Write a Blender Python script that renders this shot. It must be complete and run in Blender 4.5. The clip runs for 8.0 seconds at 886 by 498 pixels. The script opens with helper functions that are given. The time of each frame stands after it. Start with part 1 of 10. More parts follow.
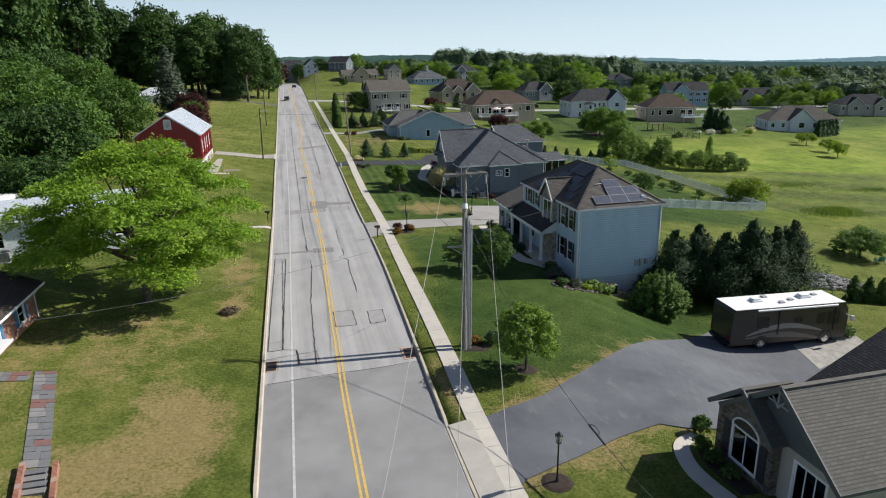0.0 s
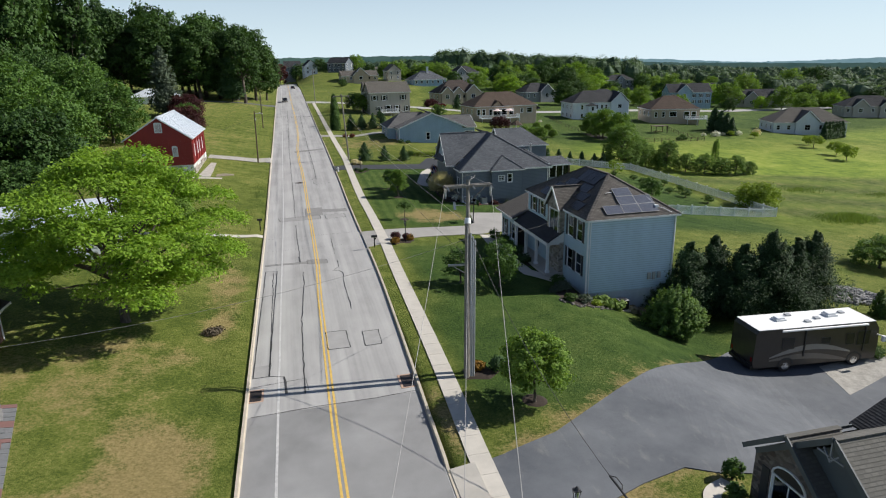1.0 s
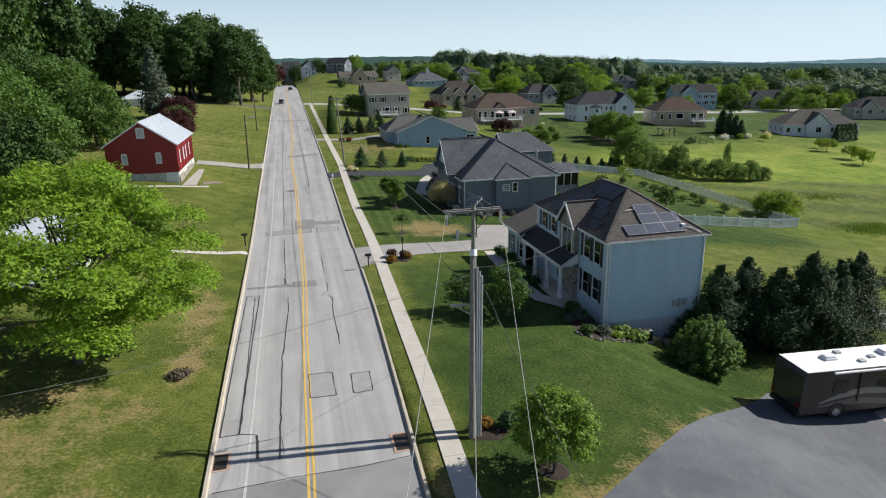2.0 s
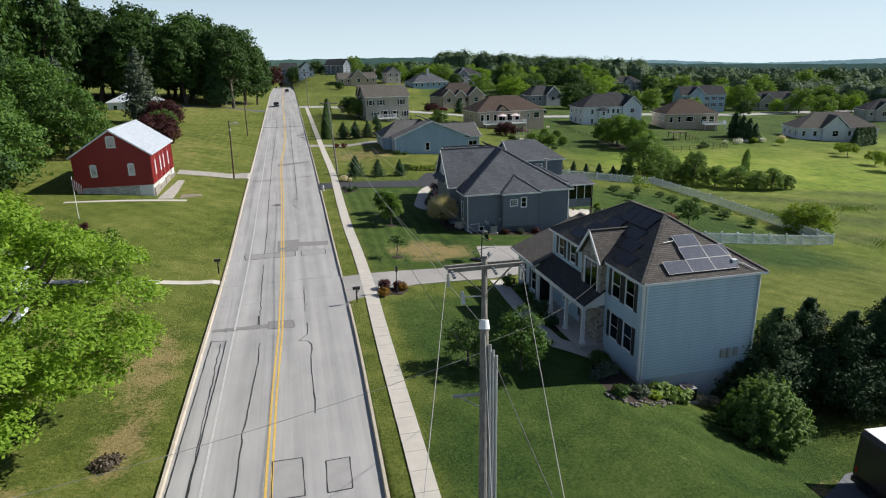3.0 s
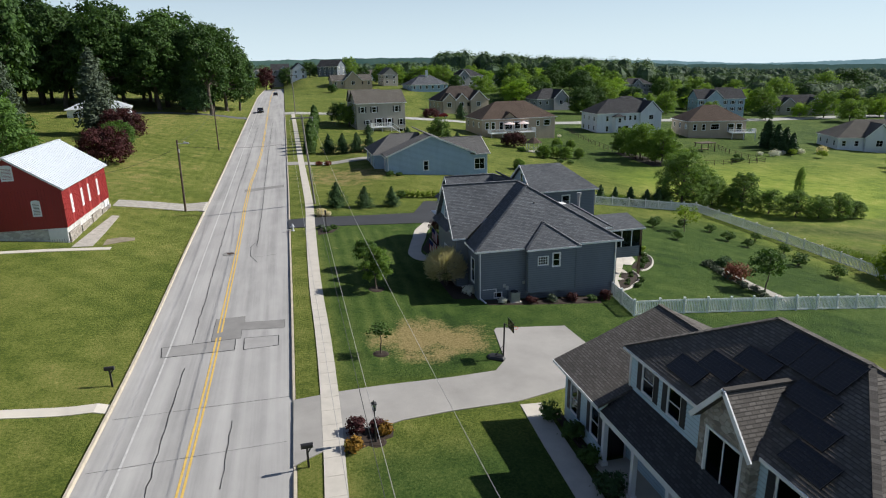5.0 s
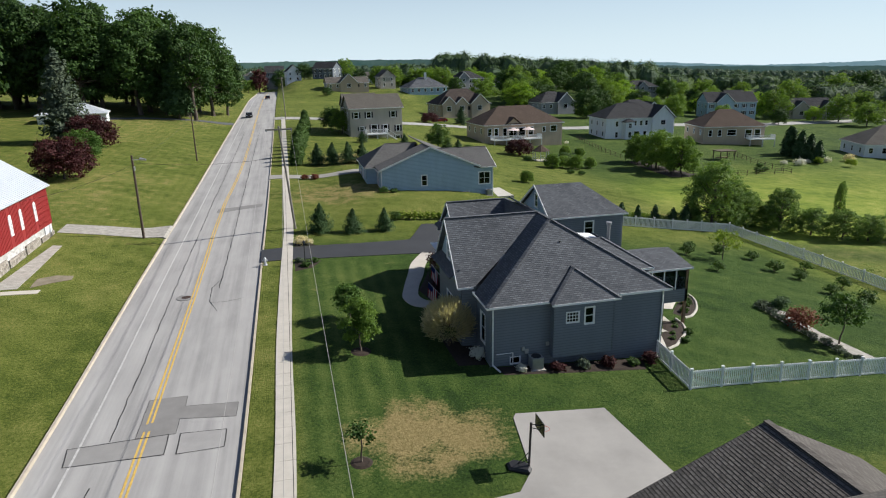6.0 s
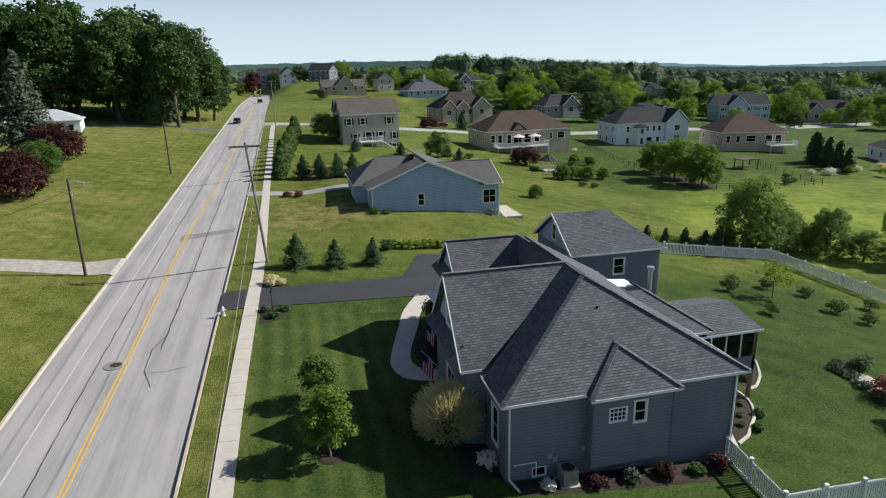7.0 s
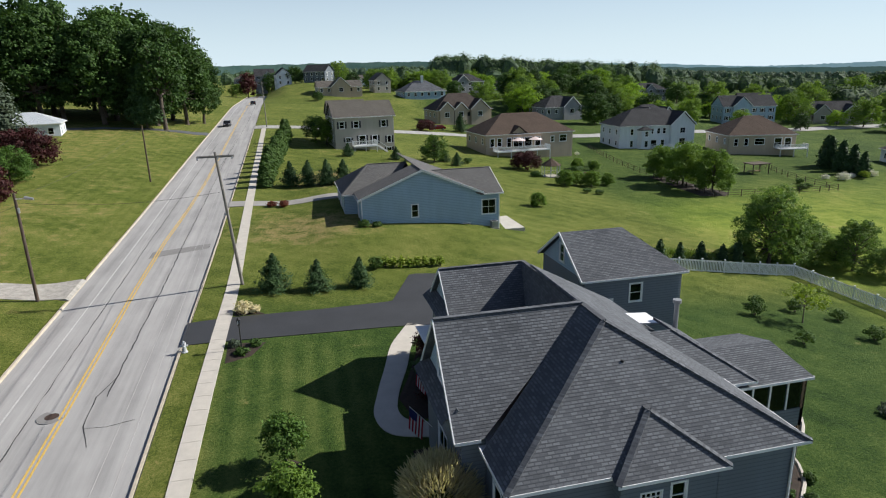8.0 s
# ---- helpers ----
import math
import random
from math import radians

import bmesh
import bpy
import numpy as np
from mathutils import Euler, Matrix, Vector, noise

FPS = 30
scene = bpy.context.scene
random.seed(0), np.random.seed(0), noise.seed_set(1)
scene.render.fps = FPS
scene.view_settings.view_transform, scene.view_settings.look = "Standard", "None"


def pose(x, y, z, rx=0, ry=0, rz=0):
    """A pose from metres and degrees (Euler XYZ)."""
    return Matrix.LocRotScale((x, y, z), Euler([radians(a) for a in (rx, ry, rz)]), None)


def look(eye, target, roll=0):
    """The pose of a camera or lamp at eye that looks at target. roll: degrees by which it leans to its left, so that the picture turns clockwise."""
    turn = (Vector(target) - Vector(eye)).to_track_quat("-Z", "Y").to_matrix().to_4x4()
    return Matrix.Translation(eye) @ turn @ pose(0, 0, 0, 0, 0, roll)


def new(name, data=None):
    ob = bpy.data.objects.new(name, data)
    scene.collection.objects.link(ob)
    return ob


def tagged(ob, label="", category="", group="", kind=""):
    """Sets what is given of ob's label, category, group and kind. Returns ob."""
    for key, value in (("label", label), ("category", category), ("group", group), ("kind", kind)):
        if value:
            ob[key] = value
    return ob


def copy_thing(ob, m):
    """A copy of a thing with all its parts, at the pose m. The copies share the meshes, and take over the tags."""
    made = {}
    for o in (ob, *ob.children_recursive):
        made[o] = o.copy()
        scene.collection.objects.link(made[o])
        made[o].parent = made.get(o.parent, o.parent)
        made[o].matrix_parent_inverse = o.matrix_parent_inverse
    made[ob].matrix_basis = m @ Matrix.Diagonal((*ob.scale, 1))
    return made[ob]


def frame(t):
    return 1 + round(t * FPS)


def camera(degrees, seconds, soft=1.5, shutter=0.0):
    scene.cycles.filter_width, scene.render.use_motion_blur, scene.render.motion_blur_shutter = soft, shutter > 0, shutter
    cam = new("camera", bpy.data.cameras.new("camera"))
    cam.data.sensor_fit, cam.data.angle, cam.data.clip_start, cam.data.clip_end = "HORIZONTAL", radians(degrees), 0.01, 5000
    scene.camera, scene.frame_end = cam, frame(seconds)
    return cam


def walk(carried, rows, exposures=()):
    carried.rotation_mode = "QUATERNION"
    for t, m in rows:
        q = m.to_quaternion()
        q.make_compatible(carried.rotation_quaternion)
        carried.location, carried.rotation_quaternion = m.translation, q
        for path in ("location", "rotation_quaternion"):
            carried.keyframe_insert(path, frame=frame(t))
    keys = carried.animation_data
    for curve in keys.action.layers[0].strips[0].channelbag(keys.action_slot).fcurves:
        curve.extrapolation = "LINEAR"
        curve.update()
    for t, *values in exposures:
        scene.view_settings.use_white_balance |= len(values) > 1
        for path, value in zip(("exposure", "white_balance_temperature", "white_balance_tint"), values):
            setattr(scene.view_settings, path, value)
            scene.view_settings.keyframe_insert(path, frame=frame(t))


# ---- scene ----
cam = camera(70.43, 8.0, soft=1.1)

# the camera glides forward over the road towards the houses
PATH = [
    (0, (-2.056, 1.066, 17.310), (0.178, 10.384, 14.449), -1.06),
    (0.5, (-1.733, 2.476, 17.296), (0.502, 11.797, 14.444), -1.00),
    (1, (-1.291, 4.368, 17.325), (0.944, 13.690, 14.478), -1.04),
    (1.5, (-0.726, 6.839, 17.377), (1.509, 16.161, 14.531), -1.03),
    (3, (2.061, 18.011, 17.458), (4.277, 27.344, 14.632), -1.13),
    (3.5, (3.063, 22.443, 17.560), (5.284, 31.776, 14.737), -1.16),
    (4, (4.157, 27.107, 17.734), (6.375, 36.440, 14.910), -1.19),
    (4.5, (5.279, 32.050, 17.919), (7.498, 41.381, 15.088), -1.14),
    (6, (8.963, 48.630, 18.116), (11.211, 57.963, 15.316), -1.13),
    (6.5, (10.438, 54.386, 18.173), (12.682, 63.723, 15.382), -1.13),
    (7, (11.825, 59.608, 18.341), (14.064, 68.949, 15.559), -1.26),
    (7.5, (12.898, 63.421, 18.326), (15.142, 72.763, 15.554), -1.33),
    (8, (13.664, 65.488, 18.299), (15.920, 74.828, 15.529), -1.31),
]
walk(cam, [(t, look(eye, target, roll)) for t, eye, target, roll in PATH])

# ---- world, sun ----
SUN = Vector((0.98, 0.03, 0.72)).normalized()
world = bpy.data.worlds.new("sky")
scene.world = world
world.use_nodes = True
_wn = world.node_tree
_wn.nodes.clear()
_sky = _wn.nodes.new("ShaderNodeTexSky")
_sky.sky_type = "NISHITA"
_sky.sun_disc = False
_sky.sun_elevation = math.asin(SUN.z)
_sky.sun_rotation = math.atan2(SUN.x, SUN.y)
_sky.altitude, _sky.air_density, _sky.dust_density, _sky.ozone_density = 150.0, 1.0, 0.15, 3.0
_bg = _wn.nodes.new("ShaderNodeBackground")
_bg.inputs[1].default_value = 0.058
_wo = _wn.nodes.new("ShaderNodeOutputWorld")
# a pale summer sky: less saturated than the clear one, a little cooler
_hs = _wn.nodes.new("ShaderNodeHueSaturation")
_hs.inputs["Saturation"].default_value = 0.68
_tint = _wn.nodes.new("ShaderNodeMix")
_tint.data_type, _tint.blend_type = "RGBA", "MULTIPLY"
_tint.inputs[0].default_value = 1.0
_tint.inputs[7].default_value = (0.89, 0.99, 1.17, 1.0)
_wn.links.new(_sky.outputs[0], _hs.inputs["Color"])
_wn.links.new(_hs.outputs[0], _tint.inputs[6])
# summer haze: pale near the horizon, thinning out upwards
_wc = _wn.nodes.new("ShaderNodeTexCoord")
_ws = _wn.nodes.new("ShaderNodeSeparateXYZ")
_wr = _wn.nodes.new("ShaderNodeValToRGB")
_wr.color_ramp.elements[0].position, _wr.color_ramp.elements[0].color = 0.0, (0.85, 0.85, 0.85, 1.0)
_wr.color_ramp.elements[1].position, _wr.color_ramp.elements[1].color = 0.24, (0.0, 0.0, 0.0, 1.0)
_haze = _wn.nodes.new("ShaderNodeMix")
_haze.data_type = "RGBA"
_haze.inputs[7].default_value = (9.9, 12.1, 13.4, 1.0)
_wn.links.new(_wc.outputs["Generated"], _ws.inputs[0])
_wn.links.new(_ws.outputs[2], _wr.inputs[0])
_wn.links.new(_wr.outputs[0], _haze.inputs[0])
_wn.links.new(_tint.outputs[2], _haze.inputs[6])
_wn.links.new(_haze.outputs[2], _bg.inputs[0])
_wn.links.new(_bg.outputs[0], _wo.inputs[0])
_sun = bpy.data.lights.new("sun", "SUN")
_sun.energy, _sun.angle, _sun.color = 5.0, radians(0.53), (1.0, 0.955, 0.885)
new("sun", _sun).matrix_world = look(SUN * 200, (0, 0, 0))
scene.view_settings.exposure = 0.40

# ---- materials ----
class Nodes:
    """A short hand for building one node material."""
    def __init__(self, name):
        self.mat = bpy.data.materials.new(name)
        self.mat.use_nodes = True
        self.t = self.mat.node_tree
        self.b = self.t.nodes["Principled BSDF"]
        self.out = self.t.nodes["Material Output"]

    def node(self, kind):
        return self.t.nodes.new("ShaderNode" + kind)

    def link(self, a, b):
        self.t.links.new(a, b)

    def coords(self, which="Object"):
        return self.node("TexCoord").outputs[which]

    def noise(self, vec, scale, detail=4.0, rough=0.6):
        n = self.node("TexNoise")
        n.inputs["Scale"].default_value, n.inputs["Detail"].default_value, n.inputs["Roughness"].default_value = scale, detail, rough
        if vec is not None:
            self.link(vec, n.inputs["Vector"])
        return n.outputs["Fac"]

    def scaled(self, vec, s):
        n = self.node("Mapping")
        n.inputs["Scale"].default_value = s
        self.link(vec, n.inputs["Vector"])
        return n.outputs[0]

    def ramp(self, fac, stops):
        n = self.node("ValToRGB")
        el = n.color_ramp.elements
        while len(el) < len(stops):
            el.new(0.5)
        for e, (p, c) in zip(el, stops):
            e.position, e.color = p, (*c, 1.0) if len(c) == 3 else c
        self.link(fac, n.inputs[0])
        return n.outputs[0]

    def mix(self, fac, a, b, mode="MIX"):
        n = self.node("Mix")
        n.data_type, n.blend_type = "RGBA", mode
        for sock, v in ((n.inputs[0], fac), (n.inputs[6], a), (n.inputs[7], b)):
            if isinstance(v, (int, float)):
                sock.default_value = v
            elif isinstance(v, (tuple, list)):
                sock.default_value = (*v, 1.0)
            else:
                self.link(v, sock)
        return n.outputs[2]

    def math(self, op, a, b=0.0):
        n = self.node("Math")
        n.operation = op
        for sock, v in ((n.inputs[0], a), (n.inputs[1], b)):
            if isinstance(v, (int, float)):
                sock.default_value = v
            else:
                self.link(v, sock)
        return n.outputs[0]

    def bump(self, height, strength=0.3, distance=0.02):
        n = self.node("Bump")
        n.inputs["Strength"].default_value, n.inputs["Distance"].default_value = strength, distance
        self.link(height, n.inputs["Height"])
        self.link(n.outputs[0], self.b.inputs["Normal"])

    def done(self, color, rough=0.8, metal=0.0, spec=None):
        if isinstance(color, (tuple, list)):
            self.b.inputs["Base Color"].default_value = (*color, 1.0)
        else:
            self.link(color, self.b.inputs["Base Color"])
        if isinstance(rough, (int, float)):
            self.b.inputs["Roughness"].default_value = rough
        else:
            self.link(rough, self.b.inputs["Roughness"])
        self.b.inputs["Metallic"].default_value = metal
        if spec is not None:
            self.b.inputs["Specular IOR Level"].default_value = spec
        return self.mat


def plain(name, color, rough=0.6, metal=0.0, vary=0.12, scale=3.0, bump=0.0, fine=40.0):
    """A surface with slight wear: broad stains and fine grain."""
    n = Nodes(name)
    c = n.coords()
    broad, grain = n.noise(c, scale), n.noise(c, fine, 3.0)
    both = n.math("ADD", n.math("MULTIPLY", broad, 0.65), n.math("MULTIPLY", grain, 0.35))
    lo, hi = tuple(v * (1 - vary) for v in color), tuple(min(1.0, v * (1 + vary)) for v in color)
    col = n.ramp(both, ((0.3, lo), (0.7, hi)))
    if bump:
        n.bump(grain, bump, 0.01)
    return n.done(col, rough, metal)


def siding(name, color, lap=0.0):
    """Painted boards; lap: the boards' height, for a shadow line painted along each lap."""
    n = Nodes(name)
    c = n.coords()
    streak = n.noise(n.scaled(c, (1.2, 1.2, 0.25)), 1.0)
    grain = n.noise(n.scaled(c, (2, 2, 40)), 3.0, 2.0)
    both = n.math("ADD", n.math("MULTIPLY", streak, 0.7), n.math("MULTIPLY", grain, 0.3))
    col = n.ramp(both, ((0.3, tuple(v * 0.88 for v in color)), (0.7, tuple(min(1, v * 1.08) for v in color))))
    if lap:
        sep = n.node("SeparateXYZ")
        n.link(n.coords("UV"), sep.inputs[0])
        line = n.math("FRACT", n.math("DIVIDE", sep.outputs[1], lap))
        # the shade under each lap, put into the colour
        lap_shade = n.ramp(line, ((0.0, (0.62, 0.62, 0.62)), (0.10, (0.5, 0.5, 0.5)), (0.2, (0, 0, 0)), (0.8, (0, 0, 0)), (1.0, (0.62, 0.62, 0.62))))
        col = n.mix(lap_shade, col, tuple(v * 0.45 for v in color))
    return n.done(col, 0.55)


def shingles(name, dark, light, patch=0.24):
    """Asphalt shingles: single tabs of uneven tone in courses, by the roof's own metres."""
    n = Nodes(name)
    uv = n.coords("UV")
    br = n.node("TexBrick")
    br.offset, br.squash = 0.5, 1.0
    br.inputs["Scale"].default_value = 1.0
    br.inputs["Brick Width"].default_value, br.inputs["Row Height"].default_value = 0.30, 0.145
    br.inputs["Mortar Size"].default_value, br.inputs["Bias"].default_value = 0.026, 0.0
    br.inputs["Color1"].default_value, br.inputs["Color2"].default_value = (0, 0, 0, 1), (1, 1, 1, 1)
    br.inputs["Mortar"].default_value = (0.0, 0.0, 0.0, 1)
    n.link(uv, br.inputs["Vector"])
    big = n.noise(uv, 0.35, 5.0)
    fine = n.noise(uv, 60.0, 2.0)
    val = n.math("ADD", n.math("MULTIPLY", br.outputs["Color"], patch), n.math("ADD", n.math("MULTIPLY", big, 0.3), n.math("MULTIPLY", fine, 0.3)))
    col = n.ramp(val, ((0.2, dark), (0.75, light)))
    n.bump(n.math("ADD", fine, br.outputs["Fac"]), 0.35, 0.012)
    return n.done(col, 0.95, spec=0.2)


def leaves(name, dark, light, thin=0.35):
    """Foliage: every leaf its own shade, some light shining through."""
    n = Nodes(name)
    geo = n.node("NewGeometry")
    oi = n.node("ObjectInfo")
    big = n.noise(n.coords(), 0.4, 3.0)
    v = n.math("ADD", n.math("MULTIPLY", geo.outputs["Random Per Island"], 0.3), n.math("ADD", n.math("MULTIPLY", big, 0.5), n.math("MULTIPLY", oi.outputs["Random"], 0.2)))
    col = n.ramp(v, ((0.2, dark), (0.8, light)))
    n.done(col, 0.6, spec=0.2)
    tr = n.node("BsdfTranslucent")
    n.link(n.mix(1.0, col, (1.0, 1.0, 0.55), "MULTIPLY"), tr.inputs["Color"])
    ms = n.node("MixShader")
    ms.inputs[0].default_value = thin
    n.link(n.b.outputs[0], ms.inputs[1])
    n.link(tr.outputs[0], ms.inputs[2])
    n.link(ms.outputs[0], n.out.inputs[0])
    return n.mat


def glass(name="window_glass"):
    n = Nodes(name)
    fr = n.node("Fresnel")
    fr.inputs[0].default_value = 1.5
    tr, gl, ms = n.node("BsdfTransparent"), n.node("BsdfGlossy"), n.node("MixShader")
    tr.inputs[0].default_value = (0.24, 0.27, 0.29, 1)
    gl.inputs["Roughness"].default_value = 0.02
    gl.inputs["Color"].default_value = (0.62, 0.78, 0.95, 1)
    n.link(fr.outputs[0], ms.inputs[0])
    n.link(tr.outputs[0], ms.inputs[1])
    n.link(gl.outputs[0], ms.inputs[2])
    n.link(ms.outputs[0], n.out.inputs[0])
    return n.mat


def lawn_material():
    """Mown grass with dry spots and mowing bands; meadow, reeds and watered lawn where the mesh says so."""
    n = Nodes("lawn")
    c = n.coords()
    atts = {}
    for key in ("dry", "meadow", "reed", "band", "lush"):
        a = n.node("Attribute")
        a.attribute_name = key
        atts[key] = a.outputs["Fac"]
    broad, mid, fine = n.noise(c, 0.09, 6.0, 0.6), n.noise(c, 0.6, 6.0, 0.65), n.noise(c, 6.0, 5.0, 0.75)
    speck = n.noise(c, 32.0, 3.0, 0.85)
    bands = []
    for way in ("X", "DIAGONAL"):
        band = n.node("TexWave")
        band.wave_type, band.bands_direction, band.wave_profile = "BANDS", way, "SIN"
        band.inputs["Scale"].default_value, band.inputs["Distortion"].default_value = 0.24 if way == "X" else 0.15, 2.5
        band.inputs["Detail"].default_value, band.inputs["Detail Scale"].default_value = 3.0, 0.3
        n.link(c, band.inputs["Vector"])
        bands.append(band.outputs["Fac"])
    mown = n.math("ADD", n.math("MULTIPLY", bands[0], atts["band"]), n.math("MULTIPLY", bands[1], 0.3))
    tone = n.math("ADD", n.math("ADD", n.math("MULTIPLY", broad, 0.30), n.math("MULTIPLY", mid, 0.26)), n.math("ADD", n.math("MULTIPLY", fine, 0.5), n.math("MULTIPLY", speck, 0.5)))
    tone = n.math("ADD", n.math("SUBTRACT", tone, 0.27), n.math("MULTIPLY", mown, 0.085))
    green = n.ramp(tone, ((0.42, (0.045, 0.072, 0.012)), (0.53, (0.106, 0.137, 0.025)), (0.64, (0.20, 0.202, 0.058))))
    rich = n.ramp(tone, ((0.42, (0.02, 0.042, 0.011)), (0.53, (0.044, 0.084, 0.017)), (0.66, (0.098, 0.132, 0.034))))
    straw = n.ramp(fine, ((0.3, (0.17, 0.13, 0.055)), (0.7, (0.37, 0.285, 0.135))))
    field = n.math("ADD", n.math("MULTIPLY", mid, 0.4), n.math("ADD", n.math("MULTIPLY", broad, 0.5), n.math("MULTIPLY", fine, 0.2)))
    tall = n.ramp(field, ((0.42, (0.10, 0.16, 0.022)), (0.55, (0.195, 0.26, 0.038)), (0.68, (0.32, 0.34, 0.08))))
    reed = n.ramp(n.math("ADD", n.math("MULTIPLY", mid, 0.5), n.math("MULTIPLY", fine, 0.5)), ((0.38, (0.04, 0.07, 0.015)), (0.5, (0.085, 0.115, 0.03)), (0.64, (0.17, 0.165, 0.065))))
    green = n.mix(atts["lush"], green, rich)
    green = n.mix(atts["meadow"], green, tall)
    green = n.mix(atts["reed"], green, reed)
    thin = n.math("SUBTRACT", n.math("ADD", n.math("MULTIPLY", mid, 0.5), n.math("ADD", n.math("MULTIPLY", fine, 0.3), n.math("MULTIPLY", broad, 0.2))), n.math("ADD", 0.56, n.math("MULTIPLY", atts["lush"], 0.06)))
    d = n.math("ADD", n.math("MULTIPLY", atts["dry"], n.math("ADD", 0.55, n.math("MULTIPLY", n.math("ADD", mid, fine), 0.72))), n.math("MULTIPLY", thin, 5.0))
    d = n.ramp(d, ((0.2, (0, 0, 0)), (1.0, (0.85, 0.85, 0.85))))
    col = n.mix(d, green, straw)
    n.bump(n.math("ADD", fine, speck), 0.8, 0.08)
    return n.done(col, 0.95, spec=0.1)


def road_material():
    """Worn asphalt: paler wheel tracks, darker oil line, coarse speckle."""
    n = Nodes("road_asphalt")
    c = n.coords()
    long = n.noise(n.scaled(c, (1.3, 0.02, 1.0)), 1.0, 4.0)
    mid, fine = n.noise(n.scaled(c, (1.0, 0.4, 1.0)), 0.5, 6.0), n.noise(c, 60.0, 4.0, 0.85)
    tone = n.math("ADD", n.math("MULTIPLY", long, 0.5), n.math("ADD", n.math("MULTIPLY", mid, 0.3), n.math("MULTIPLY", fine, 0.2)))
    col = n.ramp(tone, ((0.36, (0.245, 0.242, 0.238)), (0.5, (0.34, 0.335, 0.327)), (0.64, (0.42, 0.413, 0.402))))
    n.bump(fine, 0.3, 0.008)
    return n.done(col, 0.9, spec=0.25)


def bark(name, a, b):
    n = Nodes(name)
    c = n.coords()
    g = n.noise(n.scaled(c, (9, 9, 1.2)), 1.0, 5.0, 0.7)
    n.bump(g, 0.8, 0.04)
    return n.done(n.ramp(g, ((0.3, a), (0.7, b))), 0.95)


def rubble(name, cols, scale=3.0, mortar=(0.2, 0.19, 0.17)):
    """Uneven stones: one tone a stone."""
    n = Nodes(name)
    c = n.coords()
    v = n.node("TexVoronoi")
    v.inputs["Scale"].default_value = scale
    n.link(n.scaled(c, (1, 1, 1.7)), v.inputs["Vector"])
    e = n.node("TexVoronoi")
    e.feature = "DISTANCE_TO_EDGE"
    e.inputs["Scale"].default_value = scale
    n.link(n.scaled(c, (1, 1, 1.7)), e.inputs["Vector"])
    sep = n.node("SeparateColor")
    n.link(v.outputs["Color"], sep.inputs[0])
    col = n.ramp(sep.outputs[0], tuple((i / max(1, len(cols) - 1), k) for i, k in enumerate(cols)))
    edge = n.ramp(e.outputs["Distance"], ((0.0, (0, 0, 0)), (0.06, (1, 1, 1))))
    n.bump(edge, 0.6, 0.03)
    return n.done(n.mix(edge, mortar, col), 0.9)


M_LAWN = lawn_material()
M_ROAD = road_material()
M_ROAD_NEW = plain("newer_asphalt", (0.235, 0.234, 0.232), 0.9, vary=0.3, scale=0.25, bump=0.3, fine=90)
M_TAR = plain("crack_sealer", (0.04, 0.039, 0.038), 0.6, vary=0.3)
M_PATCHED = plain("asphalt_patch", (0.215, 0.21, 0.203), 0.9, vary=0.15, scale=1.0, bump=0.3, fine=80)
M_YELLOW = plain("yellow_paint", (0.60, 0.40, 0.10), 0.7, vary=0.25, scale=4, fine=60)
M_WHITE_LINE = plain("white_line_paint", (0.47, 0.465, 0.455), 0.7, vary=0.25, scale=4, fine=60)
M_CONCRETE = plain("sidewalk_concrete", (0.46, 0.43, 0.38), 0.85, vary=0.13, scale=1.2, bump=0.2, fine=60)
M_DRIVE = plain("driveway_concrete", (0.28, 0.27, 0.255), 0.85, vary=0.22, scale=0.35, bump=0.2, fine=60)
M_KERB = plain("kerb_concrete", (0.43, 0.38, 0.30), 0.9, vary=0.22, scale=1.6, bump=0.3, fine=50)
def blacktop():
    """Old blacktop with pale scuffs and washed-out stains."""
    n = Nodes("drive_blacktop")
    c = n.coords()
    big, scuff, fine = n.noise(c, 0.22, 6.0, 0.65), n.noise(n.scaled(c, (1, 0.45, 1)), 1.3, 6.0, 0.7), n.noise(c, 90.0, 3.0, 0.8)
    col = n.ramp(n.math("ADD", n.math("MULTIPLY", big, 0.75), n.math("MULTIPLY", fine, 0.25)), ((0.36, (0.07, 0.077, 0.089)), (0.62, (0.128, 0.136, 0.149))))
    col = n.mix(n.ramp(scuff, ((0.57, (0, 0, 0)), (0.8, (0.55, 0.55, 0.55)))), col, (0.22, 0.215, 0.20))
    n.bump(fine, 0.25, 0.008)
    return n.done(col, 0.8, spec=0.3)


M_BLACKTOP = blacktop()
M_BLACKTOP_DARK = plain("sealed_blacktop", (0.032, 0.034, 0.038), 0.7, vary=0.25, scale=0.4, bump=0.25, fine=110)
M_GRAVEL = plain("gravel", (0.32, 0.305, 0.275), 0.95, vary=0.35, scale=2.0, bump=0.8, fine=14)
M_GRAVEL_DIRT = plain("dusty_gravel", (0.19, 0.165, 0.12), 0.95, vary=0.4, scale=1.5, bump=0.8, fine=14)
M_MULCH = plain("mulch", (0.028, 0.018, 0.012), 0.95, vary=0.5, scale=4.0, bump=0.9, fine=22)
M_TRIM = plain("white_trim_paint", (0.74, 0.75, 0.76), 0.45, vary=0.06)
M_VINYL = plain("white_vinyl", (0.78, 0.79, 0.80), 0.4, vary=0.06)
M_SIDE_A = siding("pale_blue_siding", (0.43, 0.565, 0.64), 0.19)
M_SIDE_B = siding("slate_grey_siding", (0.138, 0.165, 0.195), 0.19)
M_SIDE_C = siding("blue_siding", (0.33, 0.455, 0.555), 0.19)
